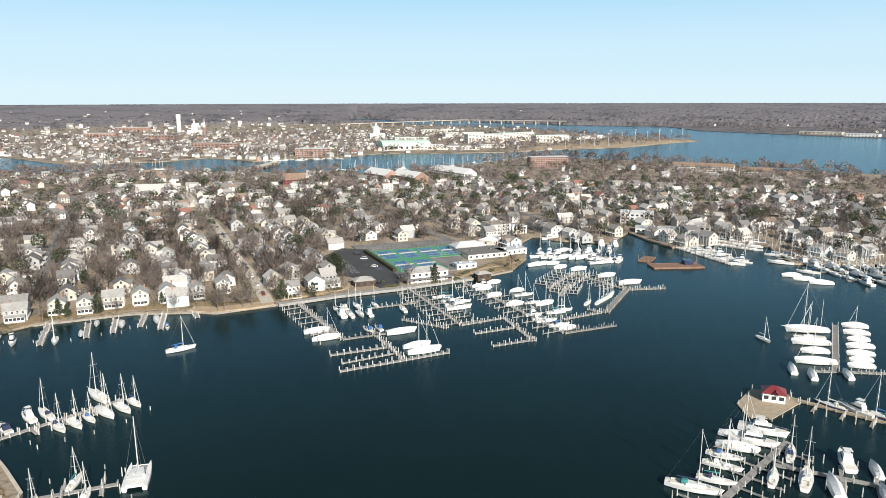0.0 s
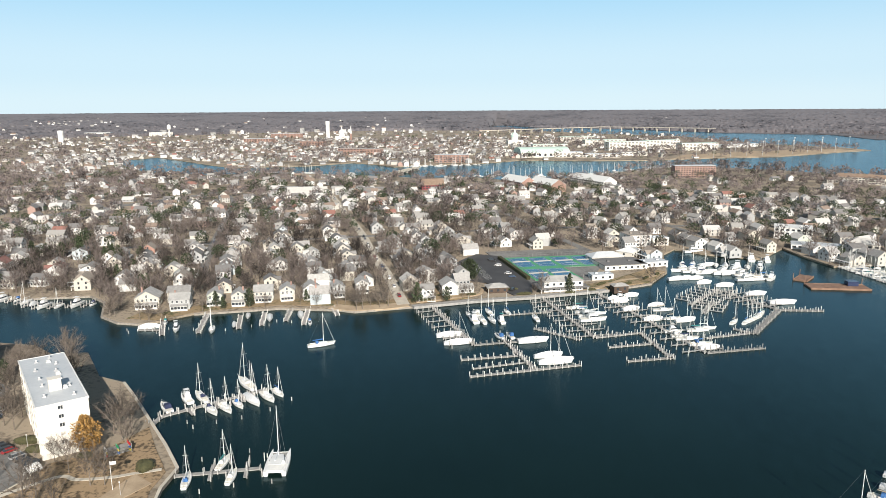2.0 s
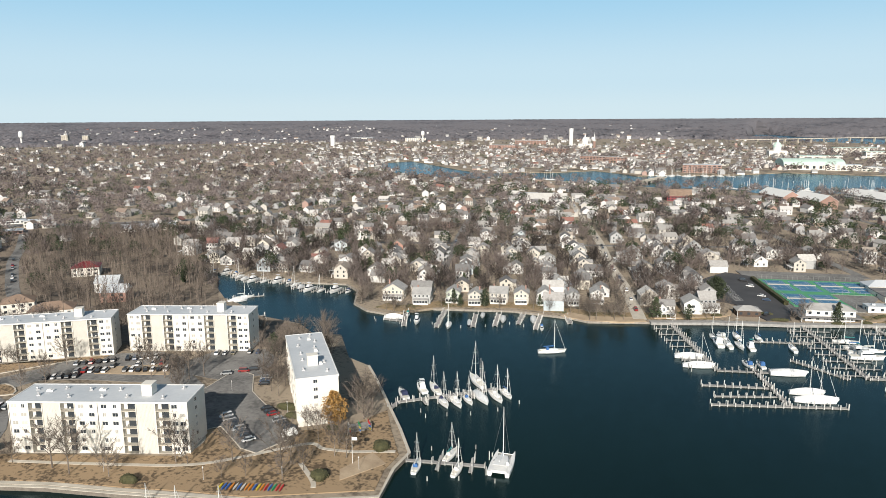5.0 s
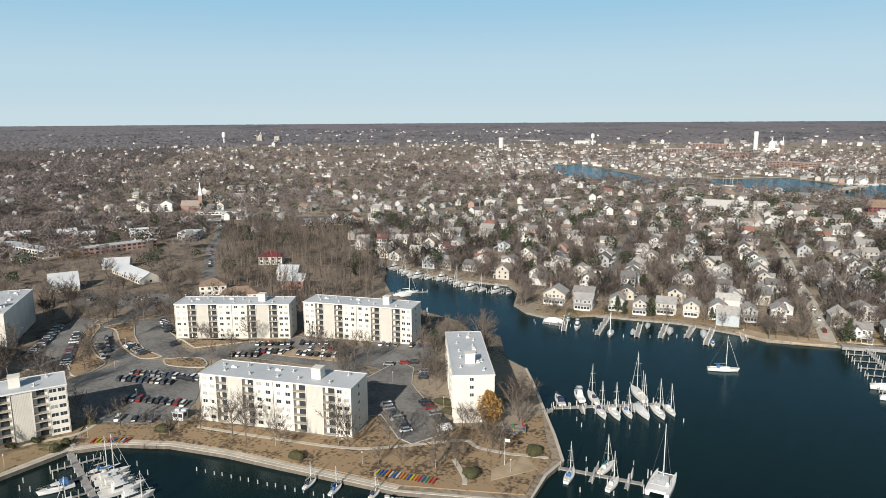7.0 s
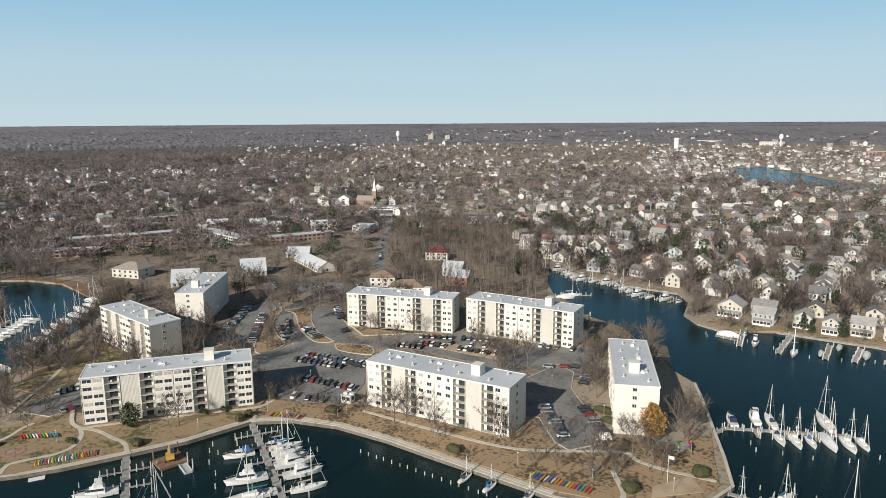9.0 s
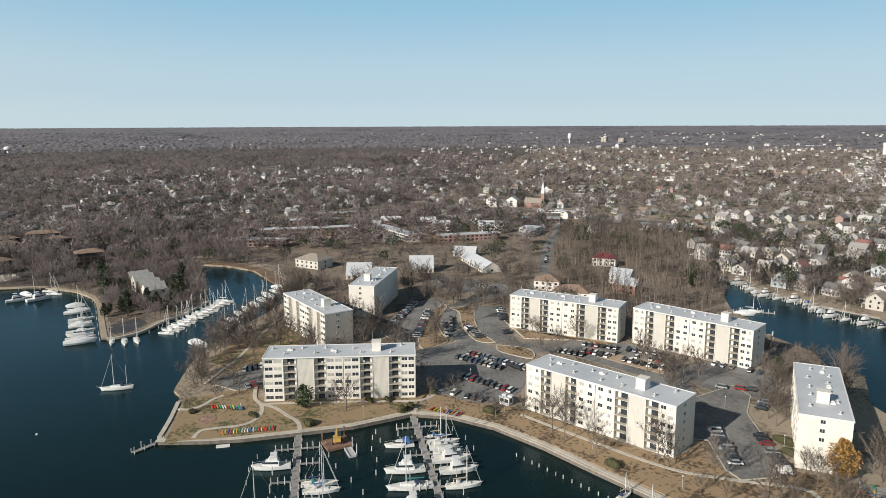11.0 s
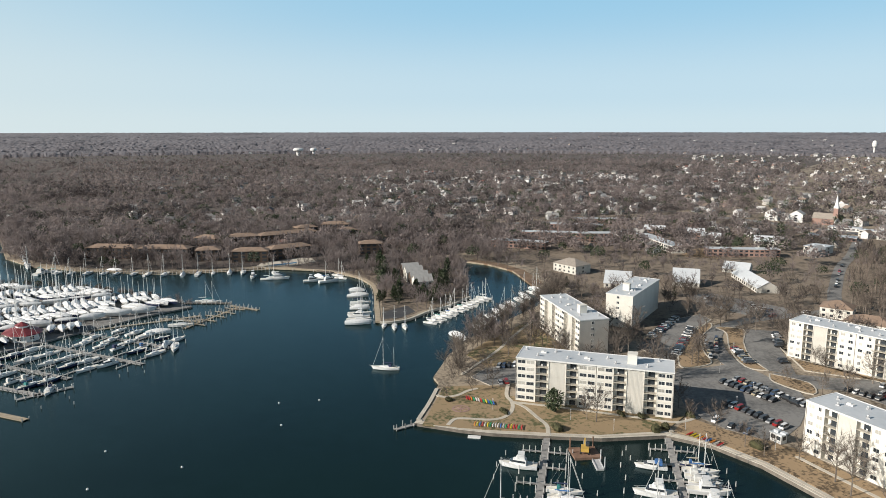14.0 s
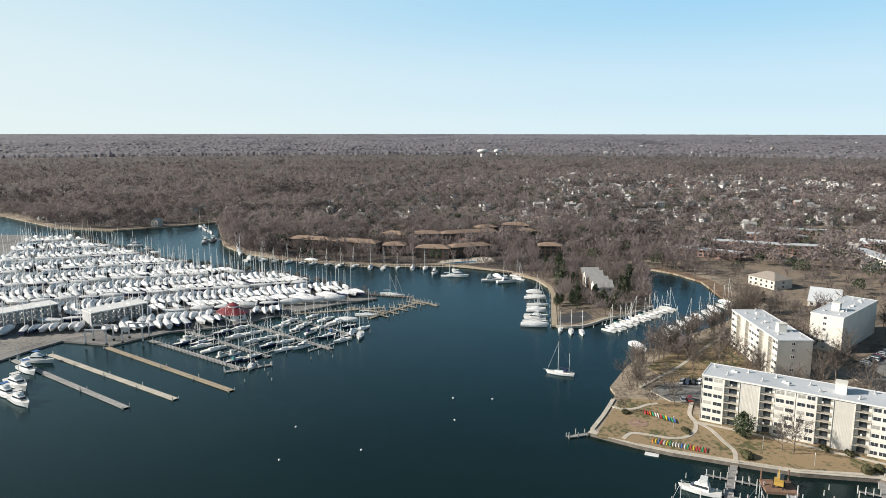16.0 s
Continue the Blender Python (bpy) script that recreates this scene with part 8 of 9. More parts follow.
p = scatter(1050, -560, 420, 300, 900)
p = np.vstack((p[TR.rand(len(p)) < 0.62], scatter(160, -760, -330, -330, 330)[:60], scatter(200, -480, -360, -100, -20, POINT_POLY)[:26], np.array([(-278, 50), (-224, 222), (-380, 300), (-372, 292), (-150, 355), (-176, 338)])))
GREENS = [q for q in p if math.hypot(q[0], q[1]) > 480]
for x, y in p:
    v, s = TR.randint(4), TR.uniform(0.55, 1.0)
    if math.hypot(x, y) > 480:
        continue
    place(("evergreen", v), green_tree(v), at(x, y, LAND, TR.uniform(0, 360)) @ Matrix.Diagonal((s, s, s, 1)))
for i in range(13):
    s = TR.uniform(0.9, 1.3)
    v = TR.randint(4)
    place(("evergreen", v), green_tree(v), at(-385 + 75 * i / 12 + TR.uniform(-5, 5), 430 + TR.uniform(-16, 16), LAND, TR.uniform(0, 360)) @ Matrix.Diagonal((s, s, s, 1)))
for x, y, s in ((-506, -74, 1.2), (-430, -50, 0.95), (-443, -22, 1.15), (-473, -22, 1.3), (-421, -52, 0.7), (-414, -60, 0.6), (-452, -24, 1.0), (-498, -70, 1.0), (-420, -26, 0.8), (-510, -84, 1.0)):
    v = TR.randint(4)
    place(("evergreen", v), green_tree(v), at(x, y, LAND, TR.uniform(0, 360)) @ Matrix.Diagonal((s * 1.2, s * 1.2, s * 1.15, 1)))
ok_ = leafy_tree(77, 12.5, 4.6, "round", RUSSET, "oak still holding russet leaves beside the white block", 3600, 0.42)
ok_.matrix_basis = at(-150.5, 176.5, LAND)
round_pine = leafy_tree(79, 9.0, 3.8, "round", NEEDLE, "rounded dark evergreen before the apartment block", 1500, 0.5)
round_pine.matrix_basis = at(-253.5, 30.5, LAND)
big_pine = leafy_tree(78, 13, 6.5, "round", NEEDLE, "broad evergreen beside the tennis car park", 2600, 0.6)
big_pine.matrix_basis = at(-67, 420, LAND)


# scrub along the western bank and the back of the boatyard
bank = []
for a, b in zip(WEST_SHORE[20:30], WEST_SHORE[21:31]):
    n = int(math.hypot(b[0] - a[0], b[1] - a[1]) / 3.2)
    for i in range(n):
        s = (i + TR.uniform(0, 1)) / n
        bank.append((a[0] + (b[0] - a[0]) * s - TR.uniform(3, 11), a[1] + (b[1] - a[1]) * s + TR.uniform(-3, 3)))
woody = []
for a, b in zip(WEST_SHORE[29:38], WEST_SHORE[30:39]):
    n = int(math.hypot(b[0] - a[0], b[1] - a[1]) / 2.6)
    for i in range(n):
        s = (i + TR.uniform(0, 1)) / n
        o = TR.uniform(5, 60)
        woody.append((a[0] + (b[0] - a[0]) * s - o, a[1] + (b[1] - a[1]) * s - 0.3 * o))
woody = np.array(woody)
woody = woody[inside(MAIN, woody)]
grove("trees_of_the_creek_head", woody, 0.7, 1.3, "leafless trees crowding the head of the creek", MIDF_V, FARTWIG, 9)
grove("scrub_of_the_western_bank", bank, 0.25, 0.5, "low leafless scrub along the western bank", MIDF_V, FARTWIG, 8)
edge, back = YARD[9:17], []
for a, b in zip(edge, edge[1:]):
    n = int(math.hypot(b[0] - a[0], b[1] - a[1]) / 2.2)
    for i in range(n):
        s = (i + TR.uniform(0, 1)) / n
        back.append((a[0] + (b[0] - a[0]) * s + TR.uniform(1, 7), a[1] + (b[1] - a[1]) * s + TR.uniform(-2, 2)))
grove("scrub_of_the_yard", back, 0.25, 0.5, "leafless scrub along the back of the boatyard", MID_V, STREETTREE, 7)

# ---- distance: woods and houses past the ones that can be told apart ----
def ground_z(x, y):
    return np.where(np.hypot(x, y) > rise_start(x, y), far_z(x, y), LAND)


def shrink(x, y):
    """The raised far land stands for flat land many kilometres deep, so things on it are smaller."""
    return np.clip(1.0 - (ground_z(x, y) - LAND) / 106, 0.16, 1)


def woods(name, pts, blades, height, label, seed, width, material=None, ln=1.0):
    material = material or FARTWIG
    rs_ = np.random.RandomState(seed)
    n = len(pts)
    z0 = ground_z(pts[:, 0], pts[:, 1])
    size = height * rs_.uniform(0.55, 1.25, n) * shrink(pts[:, 0], pts[:, 1])
    P0 = np.repeat(np.column_stack((pts, z0)), blades, 0)
    S = np.repeat(size, blades)[:, None]
    broad = np.repeat(rs_.uniform(0.75, 1.3, n), blades)
    k = n * blades
    th, cz = rs_.uniform(0, 2 * math.pi, k), rs_.uniform(-0.35, 1, k)
    sz = np.sqrt(1 - cz * cz)
    way = np.column_stack((np.cos(th) * sz, np.sin(th) * sz, cz))
    reach = rs_.uniform(0.5, 1.06, k) ** 0.5
    base = P0 + (way * np.column_stack((0.36 * broad, 0.36 * broad, np.full(k, 0.36))) * reach[:, None] + (0, 0, 0.48)) * S
    face = way + rs_.uniform(-0.45, 0.45, (k, 3))
    d = way * 0.3 + (0, 0, 0.2) + rs_.uniform(-1, 1, (k, 3))
    d /= np.linalg.norm(d, axis=1)[:, None]
    u = np.cross(face, d)
    u /= np.linalg.norm(u, axis=1)[:, None]
    wd = width * rs_.uniform(0.6, 1.3, k)[:, None]
    verts = np.stack((base - u * wd, base + u * wd, base + d * S * rs_.uniform(0.10, 0.2, k)[:, None] * ln), 1).reshape(-1, 3)
    me = bpy.data.meshes.new(name)
    me.vertices.add(len(verts))
    me.vertices.foreach_set("co", verts.ravel())
    me.loops.add(len(verts))
    me.loops.foreach_set("vertex_index", np.arange(len(verts)))
    me.polygons.add(k)
    me.polygons.foreach_set("loop_start", np.arange(0, 3 * k, 3))
    me.materials.append(material)
    me.update()
    return tagged(new(name, me), label, "woods", kind="stuff")


def wedge(n, r0, r1, a0, a1, power=1.0):
    """Points in a fan of bearings (degrees west of north), denser near."""
    r = r0 + (r1 - r0) * TR.uniform(0, 1, n) ** power
    a = np.radians(TR.uniform(a0, a1, n))
    return np.column_stack((-r * np.sin(a), r * np.cos(a)))


def on_land(p):
    land = inside(MAIN, p) | inside(EAST, p) | (np.hypot(p[:, 0], p[:, 1]) > rise_start(p[:, 0], p[:, 1]) + 20)
    return p[land]


def sites(p, gap=14):
    p = on_land(p)
    p = p[free(p)]
    return p[clear_of_houses(p, gap)]


SITES = [np.vstack((sites(wedge(900, 640, 1150, -36, 70))[:170], np.array(FAR_ONES))), sites(wedge(520, 700, 1800, 15, 74, 0.9)), np.vstack((sites(wedge(700, 1500, 3300, -10, 75, 0.9)), sites(wedge(950, 1230, 2500, 2, 42, 1.0)))), np.vstack((sites(wedge(290, 620, 1600, 72, 118, 0.85)), sites(wedge(190, 840, 1750, 78, 99, 1.0)))), np.vstack((on_land(wedge(110, 2900, 4300, 12, 66)), on_land(wedge(30, 3100, 4300, 66, 110)), on_land(wedge(120, 3700, 4150, 36, 60))))]
FAR_PTS = np.vstack(SITES)


def beside_houses(p, r):
    """Trees leave a clearing round each far house, wider on the side facing the camera."""
    keep = np.ones(len(p), bool)
    for i in range(0, len(p), 2000):
        q = p[i:i + 2000]
        d = np.minimum(np.hypot(q[:, None, 0] - FAR_PTS[None, :, 0], q[:, None, 1] - FAR_PTS[None, :, 1]), np.hypot(q[:, None, 0] - FAR_PTS[None, :, 0] * 0.99, q[:, None, 1] - FAR_PTS[None, :, 1] * 0.99))
        keep[i:i + 2000] = d.min(1) > r
    return p[keep]


p = on_land(wedge(9800, 600, 1200, -36, 150, 1.0))
thin = TR.rand(len(p)) < np.where(p[:, 0] > -100, 0.58, np.where(p[:, 1] > 260, 0.38, 0.1))
p = p[~thin]
p = p[free(p)]
p = beside_houses(p[clear_of_houses(p, 8)], 7.0)
q = p[~inside(WOOD_POLY, p) & ~((p[:, 0] > -640) & (p[:, 0] < 400) & (p[:, 1] > 290) & (np.hypot(p[:, 0], p[:, 1]) < 700))]
woods("bare_woods_middle", q, 66, 15.5, "leafless street trees and gardens beyond the first streets", 1, 0.66)
p = on_land(wedge(11500, 1150, 2300, -36, 150, 1.1))
p = p[TR.rand(len(p)) > np.where(p[:, 1] > 700, 0.35, 0.0)]
keep = beside_houses(p[free(p)], 9.0)
woods("bare_woods_far", keep, 32, 18.5, "leafless woods and gardens in the distance", 2, 1.35)
p = on_land(wedge(7000, 2200, 3250, -36, 152, 1.0))
town = np.hypot(p[:, 0] + 700, p[:, 1] - 2300) < 900
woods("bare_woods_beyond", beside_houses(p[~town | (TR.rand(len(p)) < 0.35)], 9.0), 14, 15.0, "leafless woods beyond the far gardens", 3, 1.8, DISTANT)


def canopy(name, r0, r1, a0, a1, na, nr, label, seed):
    """The closed tops of woods too far off to part: an uneven sheet of crowns with clearings."""
    rs_ = np.random.RandomState(seed)
    rr = np.linspace(r0, r1, 4000)
    drop = (107 - ground_z(-rr, rr * 0)) / rr
    rows = np.interp(np.linspace(drop[0], drop[-1], nr), drop[::-1], rr[::-1])
    aa = np.radians(np.linspace(a0, a1, na))
    step = aa[1] - aa[0]
    Rg = rows[:, None] * (1 + rs_.uniform(-0.004, 0.004, (nr, na)))
    Ag = aa[None, :] + rs_.uniform(-0.4, 0.4, (nr, na)) * step
    X, Y = -Rg * np.sin(Ag), Rg * np.cos(Ag)
    f = shrink(X, Y)

    def wave(scale, k):
        q = np.random.RandomState(seed + k)
        out = np.zeros_like(X)
        for _ in range(7):
            w1, w2, ph = q.normal(0, 1), q.normal(0, 1), q.uniform(0, 6.28)
            out += np.sin((X * w1 + Y * w2) / (scale * f) + ph)
        return out / 3.7
    tops = 11 + 2.2 * wave(90, 1) + 2.6 * wave(22, 2) + rs_.uniform(-3.2, 3.2, X.shape)
    open_ = (wave(140, 3) > 1.15) | (wave(60, 4) > 1.5)
    Z = ground_z(X, Y) + np.where(open_, 0.6, np.maximum(tops, 3)) * f
    Z[0] = ground_z(X[0], Y[0]) - 1
    xy = np.column_stack((X.ravel(), Y.ravel()))
    land = (inside(MAIN, xy) | inside(EAST, xy) | (np.hypot(xy[:, 0], xy[:, 1]) > rise_start(xy[:, 0], xy[:, 1]) + 20)) & (np.hypot(xy[:, 0] + 700, xy[:, 1] - 2300) > 950)
    land = land.reshape(nr, na)
    i, j = np.meshgrid(np.arange(nr - 1), np.arange(na - 1), indexing="ij")
    good = (land[:-1, :-1] & land[1:, :-1] & land[:-1, 1:] & land[1:, 1:])
    rim = np.zeros((nr, na), bool)
    for di in (0, 1):
        for dj in (0, 1):
            rim[di:nr - 1 + di, dj:na - 1 + dj] |= ~good
    Z = np.where(rim, ground_z(X, Y) - 1, Z)
    i, j = i[good], j[good]
    quads = np.column_stack((i * na + j, (i + 1) * na + j, (i + 1) * na + j + 1, i * na + j + 1))[:, ::-1]
    me = bpy.data.meshes.new(name)
    V = np.column_stack((xy, Z.ravel()))
    me.vertices.add(len(V))
    me.vertices.foreach_set("co", V.ravel())
    me.loops.add(quads.size)
    me.loops.foreach_set("vertex_index", quads.ravel())
    me.polygons.add(len(quads))
    me.polygons.foreach_set("loop_start", np.arange(0, quads.size, 4))
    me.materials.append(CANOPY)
    me.update()
    me.validate()
    return tagged(new(name, me), label, "woods", kind="stuff")


canopy("woods_canopy_of_the_far_rise", 3120, 4950, -36, 152, 1900, 74, "haze-tinted tops of leafless woods towards the horizon", 7)
p = np.vstack((on_land(wedge(1450, 620, 1300, -36, 128)), on_land(wedge(950, 1300, 3000, -30, 128))))
p = p[free(p)]
woods("evergreens_of_the_gardens", np.array(GREENS), 240, 14.0, "dark evergreens standing among the houses", 5, 0.6, NEEDLE, 0.42)
woods("evergreens_of_the_yard", np.array([q for q in back[::4] if q[1] < -215]), 120, 6.0, "low dark evergreens along the back of the boatyard", 11, 0.4, NEEDLE, 0.6)
woods("evergreens_far", p, 70, 13.0, "dark evergreens among distant bare trees", 4, 0.7, NEEDLE, 0.6)


def far_houses(name, pts, label, seed, grow=1.0, tall=1.0):
    rs_ = random.Random(seed)
    walls, roofs, lights = Mesh(), Mesh(), Mesh()
    for x, y in pts:
        f_ = grow * float(shrink(x, y))
        w_, d_, h_ = rs_.uniform(8, 14) * f_, rs_.uniform(6.5, 9) * f_, rs_.choice((2.9, 3.1, 5.2, 5.8)) * (f_ / grow) * tall
        rise = d_ * 0.36
        m = at(x, y, float(ground_z(x, y)) + 0.1, rs_.choice((25, 115)) + rs_.uniform(-20, 20))
        k = len(walls.v)
        walls.add([(-w_ / 2, -d_ / 2, -1), (w_ / 2, -d_ / 2, -1), (w_ / 2, d_ / 2, -1), (-w_ / 2, d_ / 2, -1), (-w_ / 2, -d_ / 2, h_), (w_ / 2, -d_ / 2, h_), (w_ / 2, d_ / 2, h_), (-w_ / 2, d_ / 2, h_), (-w_ / 2, 0, h_ + rise), (w_ / 2, 0, h_ + rise)],
                  [(0, 1, 5, 4), (1, 2, 6, 9, 5), (2, 3, 7, 6), (3, 0, 4, 8, 7)], m)
        roofs.gable(w_, d_, h_, rise, 0.4, 0.25, m)
        if math.hypot(x, y) < 1250:
            for z_ in ((0.9, 3.6) if h_ > 4 else (0.9,)):
                for q in (-0.34, -0.02, 0.3):
                    lights.box(w_ * q, w_ * q + 1.1, -d_ / 2 - 0.06, -d_ / 2 + 0.02, z_, z_ + 1.4, m)
                lights.box(w_ / 2 - 0.02, w_ / 2 + 0.06, -0.6, 0.6, z_, z_ + 1.4, m)
    ob = tagged(part(name, walls, FARWALL), label, "houses", kind="stuff")
    tagged(part("roofs", roofs, FARROOF, ob), kind="stuff")
    if lights.f:
        tagged(part("window_row", lights, GLASS, ob), kind="stuff")
    return ob


far_houses("houses_of_the_second_town", SITES[0], "painted houses among trees beyond the first streets", 5)
far_houses("houses_of_the_western_suburb", SITES[1], "painted suburban houses among leafless trees", 6)
far_houses("houses_of_the_old_town", SITES[2], "pale roofs and walls of the distant town", 7, 1.1)
far_houses("houses_in_the_western_woods", SITES[3], "houses scattered in leafless woods", 8)
far_houses("pale_buildings_near_the_horizon", SITES[4], "pale buildings scattered towards the horizon", 9, 1.7, 2.6)


# ---- landmarks of the far town ----
def water_tower(h, r, label, tank=True):
    root = tagged(new("water_tower", None), label, "water tower")
    part("stem", Mesh().rod((0, 0, -2), (0, 0, h * 0.75), r * (0.35 if tank else 0.9), r * (0.35 if tank else 0.9), 12), TRIMW, root)
    prof = ((0.35, 0.5), (0.9, 0.62), (1.0, 0.76), (0.9, 0.9), (0.6, 0.97), (0.15, 1.0)) if tank else ((0.9, 0.74), (1.0, 0.8), (1.0, 0.98), (0.3, 1.0))
    part("tank", Mesh().loft([[(r * k * math.cos(a), r * k * math.sin(a), h * z) for a in np.linspace(0, 2 * math.pi, 16, endpoint=False)] for k, z in prof]), TRIMW, root)
    return root


for b_, dist, h, r, tk in ((20.6, 2600, 62, 8, False), (32.6, 3000, 48, 8, True), (39.9, 2500, 44, 9, False), (105.3, 2900, 32, 21, True), (104.1, 2920, 31, 13, True), (62.0, 3300, 60, 9, True)):
    a = radians(b_)
    x, y = -dist * math.sin(a), dist * math.cos(a)
    water_tower(h, r, "white municipal water tower above the trees", tk).matrix_basis = at(x, y, float(ground_z(x, y)))


def domed_hall(h, label, copper):
    root = tagged(new("domed_building", None), label, "landmark")
    part("base_block", Mesh().box(-22, 22, -14, 14, 0, h * 0.32), CREAM, root)
    rg = lambda r, z: [(r * math.cos(a), r * math.sin(a), z) for a in np.linspace(0, 2 * math.pi, 16, endpoint=False)]
    part("drum", Mesh().loft([rg(10, h * 0.32), rg(10, h * 0.52)]), TRIMW, root)
    part("dome", Mesh().loft([rg(11, h * 0.52), rg(10, h * 0.62), rg(7, h * 0.74), rg(3, h * 0.8)]), copper, root)
    part("lantern", Mesh().loft([rg(2.6, h * 0.8), rg(2.2, h * 0.9), rg(0.2, h)]), TRIMW, root)
    return root


VERDI = mat("pale green copper", (0.38, 0.52, 0.46), (0.48, 0.60, 0.54), 0.7, 0.2, 2.0, 0.0)
def vaulted_hall(w, d, h, label, wall, roof_m):
    """A broad hall under one low barrel roof."""
    root = tagged(new("vaulted_hall", None), label, "hall")
    part("wall", Mesh().box(-w / 2, w / 2, -d / 2, d / 2, -1, h * 0.5), wall, root)
    arc = [(math.cos(math.pi * i / 12) * (d / 2 + 1), h * 0.48 + math.sin(math.pi * i / 12) * h * 0.52) for i in range(13)]
    part("roof", Mesh().loft([[(x, y_, z_) for y_, z_ in arc] for x in (-w / 2 - 1, w / 2 + 1)]), roof_m, root)
    me = Mesh().box(-2.5, 2.5, -0.1, 0.1, 0, h * 0.25).data("window", GLASS)
    for i in range(int(w / 12)):
        part("window", me, GLASS, root, m=at(-w / 2 + 6 + 12 * i, -d / 2 - 0.05, h * 0.14))
    return root


vaulted_hall(108, 62, 21, "field hall under a broad pale green vaulted roof", CREAM, VERDI).matrix_basis = at(-88, 1548, LAND, 20)
domed_hall(46, "chapel with pale green copper dome", VERDI).matrix_basis = at(-190, 2000, LAND, 20)
domed_hall(46, "white state house dome above the old town", TRIMW).matrix_basis = at(-800, 2260, LAND, 20)


def steepled_church(h, label, wall):
    root = tagged(new("church", None), label, "church")
    part("nave", Mesh().box(-11, 11, -6, 6, 0, 7), wall, root)
    part("roof", Mesh().gable(22, 12, 7, 5.5), SHINGLE, root)
    part("tower", Mesh().box(9, 13.5, -2.3, 2.3, 0, h * 0.55), wall, root)
    part("spire", Mesh().loft([[(11.2 + k * x, k * y, z) for x, y in ((-1, -1), (1, -1), (1, 1), (-1, 1))] for k, z in ((2.4, h * 0.55), (1.6, h * 0.66), (0.1, h))]), TRIMW, root)
    return root


steepled_church(34, "brick church with slender white spire", REDBRICK).matrix_basis = at(-795, 378, LAND, 50)
steepled_church(58, "stone church with tall dark spire in the old town", REDBRICK).matrix_basis = at(-690, 2010, LAND, 70)

for c, s, n_, turn, wl, rf in (((-256, 1372), (68, 28), 4, 10, REDBRICK, MEMBRANE), ((-520, 1560), (80, 24), 4, -8, REDBRICK, SHINGLE), ((-470, 1540), (40, 20), 4, -8, REDBRICK, SHINGLE), ((-30, 1540), (60, 26), 3, 10, CREAM, MEMBRANE), ((40, 1545), (80, 24), 2, 6, CREAM, MEMBRANE), ((110, 1600), (60, 22), 2, 20, CREAM, MEMBRANE),
                               ((104, 1790), (100, 26), 6, 25, CREAM, VERDI), ((195, 1868), (110, 26), 6, 36, CREAM, VERDI), ((276, 1800), (100, 26), 5, 25, CREAM, VERDI), ((-85, 1850), (90, 30), 3, 15, CREAM, VERDI), ((-20, 2260), (110, 30), 4, 15, CREAM, VERDI), ((60, 2050), (120, 28), 4, 20, CREAM, VERDI), ((410, 1975), (130, 30), 2, 38, TRIMW, MEMBRANE),
                               ((-2960, 1760), (28, 18), 9, 30, CONCRETE, MEMBRANE), ((-2920, 1830), (26, 18), 8, 30, CONCRETE, MEMBRANE), ((-1700, 2600), (90, 40), 4, 30, CREAM, MEMBRANE), ((-2300, 2300), (140, 50), 3, 30, CREAM, MEMBRANE), ((-1960, 2560), (100, 40), 4, 20, CREAM, MEMBRANE), ((-1100, 2500), (120, 40), 4, 10, REDBRICK, MEMBRANE), ((-1000, 2050), (90, 30), 4, 5, REDBRICK, MEMBRANE), ((-760, 1900), (70, 26), 4, 0, REDBRICK, SHINGLE)):
    ob = block(("red brick" if wl is REDBRICK else "pale stone") + " institutional building of the distant town", s[0], s[1], n_, wl, rf, "flat", cols=min(10, int(s[0] / 8)), st=3.6, name="town_building", single=False)
    ob.matrix_basis = at(c[0], c[1], float(ground_z(*c)), turn)
sheet("playing_field", [(180, 1500), (300, 1570), (420, 1612), (600, 1795), (660, 1860), (600, 1900), (400, 1780), (230, 1640)], 1.5, 2.3, SAND, "pale playing field on the far point", "field")


def field_mast():
    ob = tagged(part("floodlight_mast", Mesh().rod((0, 0, 0), (0, 0, 30), 0.45, 0.3, 5).box(-2.2, 2.2, -0.3, 0.3, 29, 31), METALG), "tall floodlight mast beside the playing field", "light mast", "floodlight masts")
    return ob


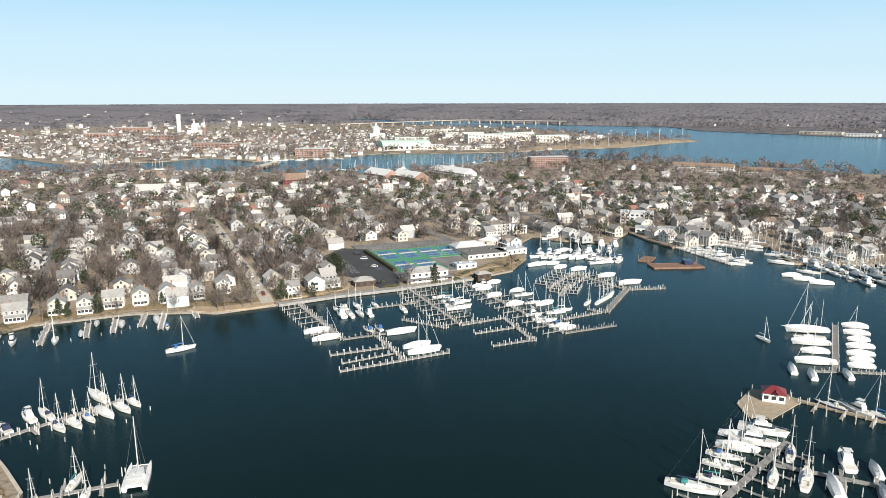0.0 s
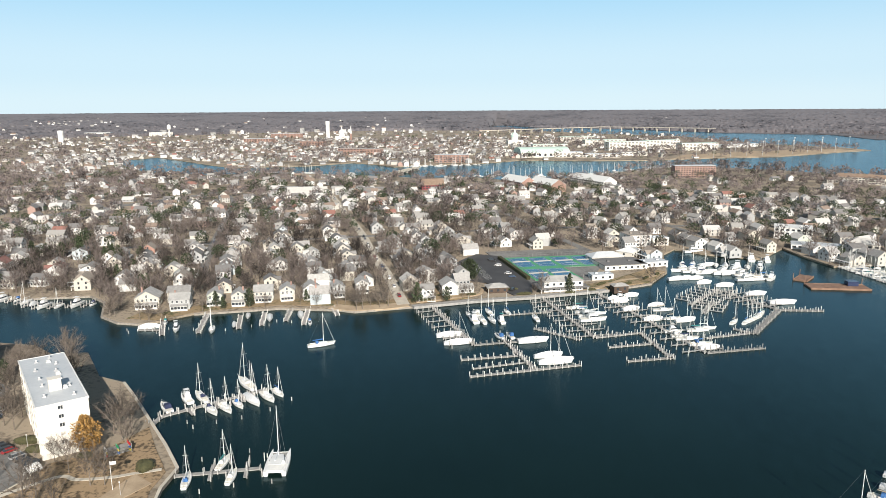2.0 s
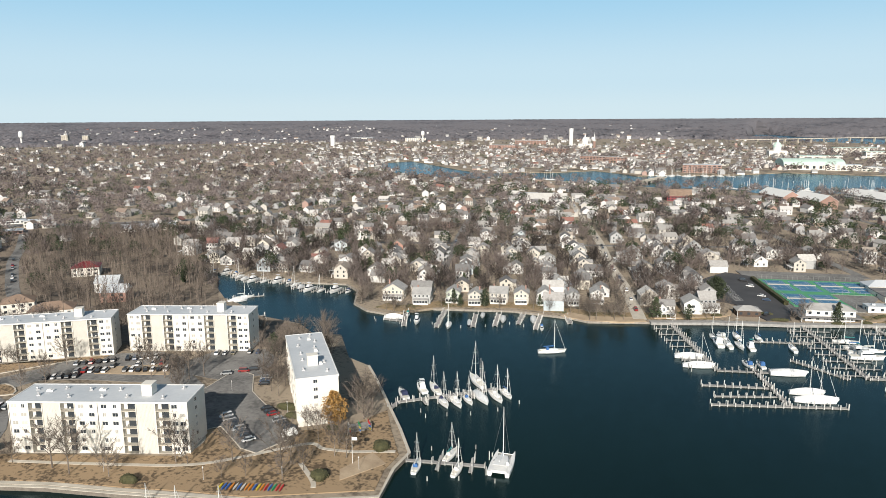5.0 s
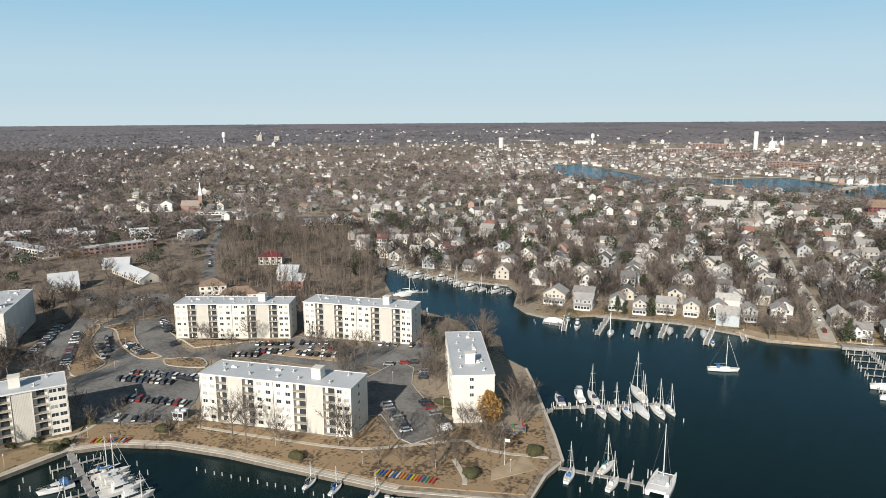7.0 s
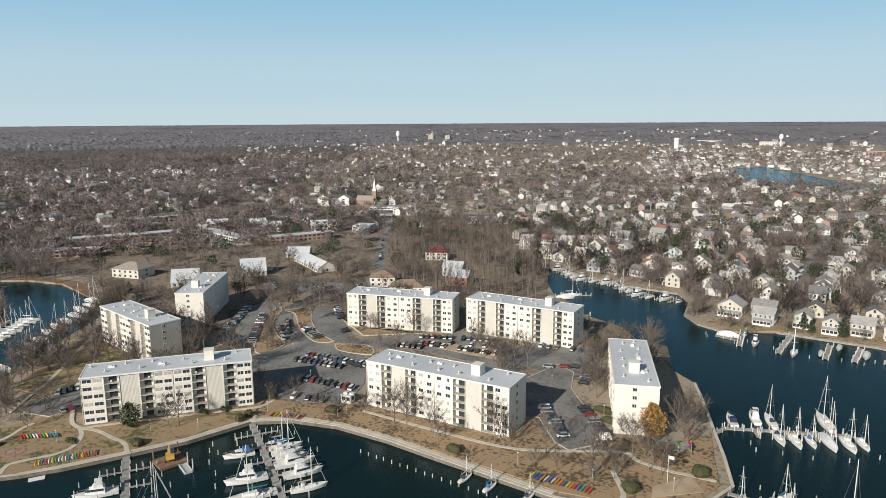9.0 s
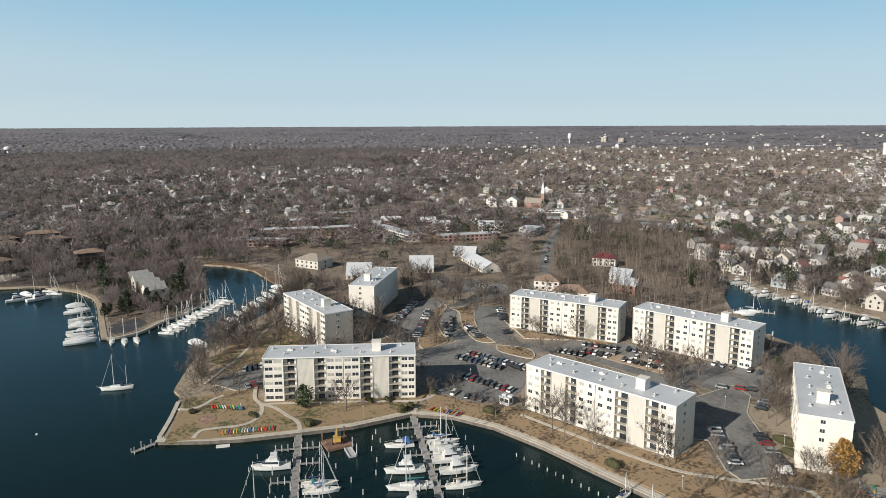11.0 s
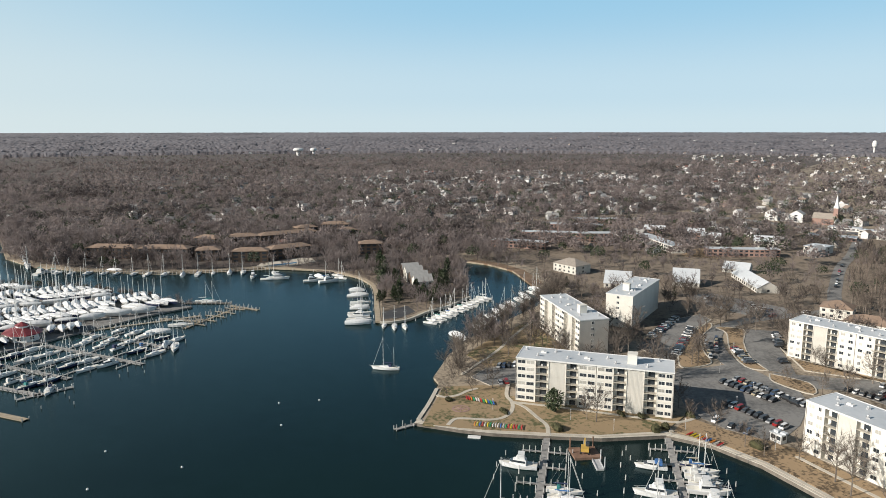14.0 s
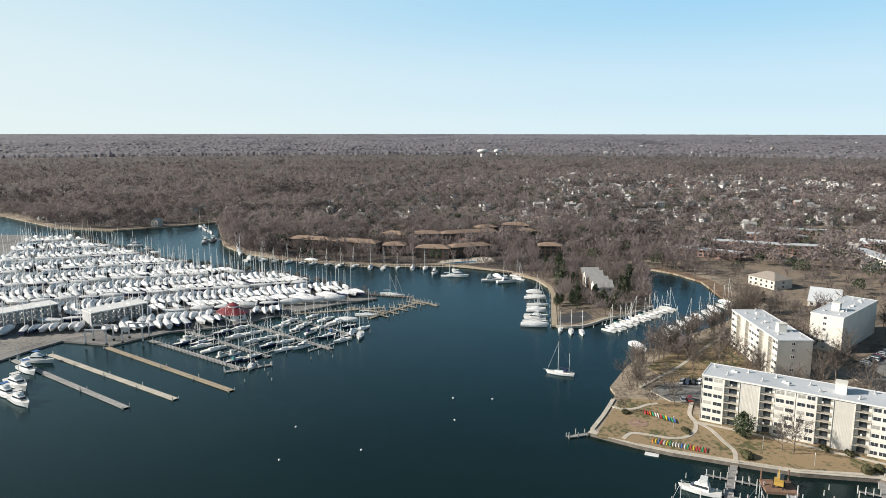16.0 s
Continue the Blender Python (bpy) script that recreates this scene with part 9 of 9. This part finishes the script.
for i in range(10):
    s = i / 9
    place("field_mast", field_mast, at(232 + 350 * s, 1512 + 272 * s, 2.0, 40))
    if i % 2:
        place("field_mast", field_mast, at(314 + 340 * s, 1715 + 195 * s, 2.0, 40))
far_houses("villas_on_the_far_bank", [(379, 4065), (453, 4100), (450, 3994), (610, 3525), (637, 3430), (681, 3422), (757, 3153), (889, 3314), (955, 3222), (1387, 2887), (1379, 2820), (1120, 2900), (1500, 2400), (1420, 2300)], "pale villas along the wooded far bank", 12, 1.7)
for c, s, n_, wl in (((1180, 2180), (120, 34), 2, CONCRETE), ((1230, 2050), (90, 40), 2, TRIMW), ((1330, 1990), (70, 34), 3, TRIMW)):
    ob = block("low pale works building on the far river bank", s[0], s[1], n_, wl, MEMBRANE, "flat", cols=10, st=4.0, name="town_building", single=False)
    ob.matrix_basis = at(c[0], c[1], LAND, -42)


def arched_bridge(a, b, n, z, label):
    ln = math.hypot(b[0] - a[0], b[1] - a[1])
    root = tagged(part("bridge", Mesh().box(0, ln, -5, 5, z - 1.2, z).box(0, ln, -5.2, -4.9, z, z + 0.9).box(0, ln, 4.9, 5.2, z, z + 0.9), CONCRETE), label, "bridge")
    me = Mesh().box(-1.0, 1.0, -4.5, 4.5, -2, z - 1.2).data("pier_column", CONCRETE)
    for i in range(n):
        part("pier_column", me, CONCRETE, root, m=at(ln * (i + 0.5) / n, 0))
    root.matrix_basis = at(a[0], a[1], 0, heading(a, b))


arched_bridge((-318, 960), (-285, 1200), 14, 5.0, "low concrete bridge on many piers across the creek")
arched_bridge((-400, 2760), (100, 3330), 12, 18.0, "pale approach span of the river bridge on tall piers")
arched_bridge((100, 3330), (540, 3080), 9, 18.0, "long pale river bridge on tall piers")
hb, hm = Mesh(), Mesh()
for a, b, n, jit in (((-160, 1085), (-20, 1130), 34, 16), ((0, 1120), (170, 1330), 40, 18), ((-330, 1255), (-200, 1310), 30, 14), ((-560, 1110), (-430, 1100), 18, 9)):
    for i in range(n):
        s = (i + 0.5) / n
        x, y = a[0] + (b[0] - a[0]) * s + HR.uniform(-jit, jit), a[1] + (b[1] - a[1]) * s + HR.uniform(-jit, jit)
        L_ = HR.uniform(9, 14)
        m = at(x, y, WL, HR.choice((60, 150)) + HR.uniform(-8, 8))
        hb.loft([[tuple(m @ Vector(p)) for p in r] for r in hull_rings(L_, L_ * 0.3, 1.1, 0.3, 0.7, 5)])
        hb.box(-L_ * 0.15, L_ * 0.2, -0.9, 0.9, 1.0, 1.9, m)
        hm.rod(m @ Vector((0.5, 0, 1)), m @ Vector((0.5, 0, L_ * 1.25)), 0.2, 0.12, 4)
ob = tagged(part("boats_of_the_harbour", hb, GEL), "white yachts crowded in the distant harbour", "boats", kind="stuff")
tagged(part("masts", hm, SPAR, ob), kind="stuff")
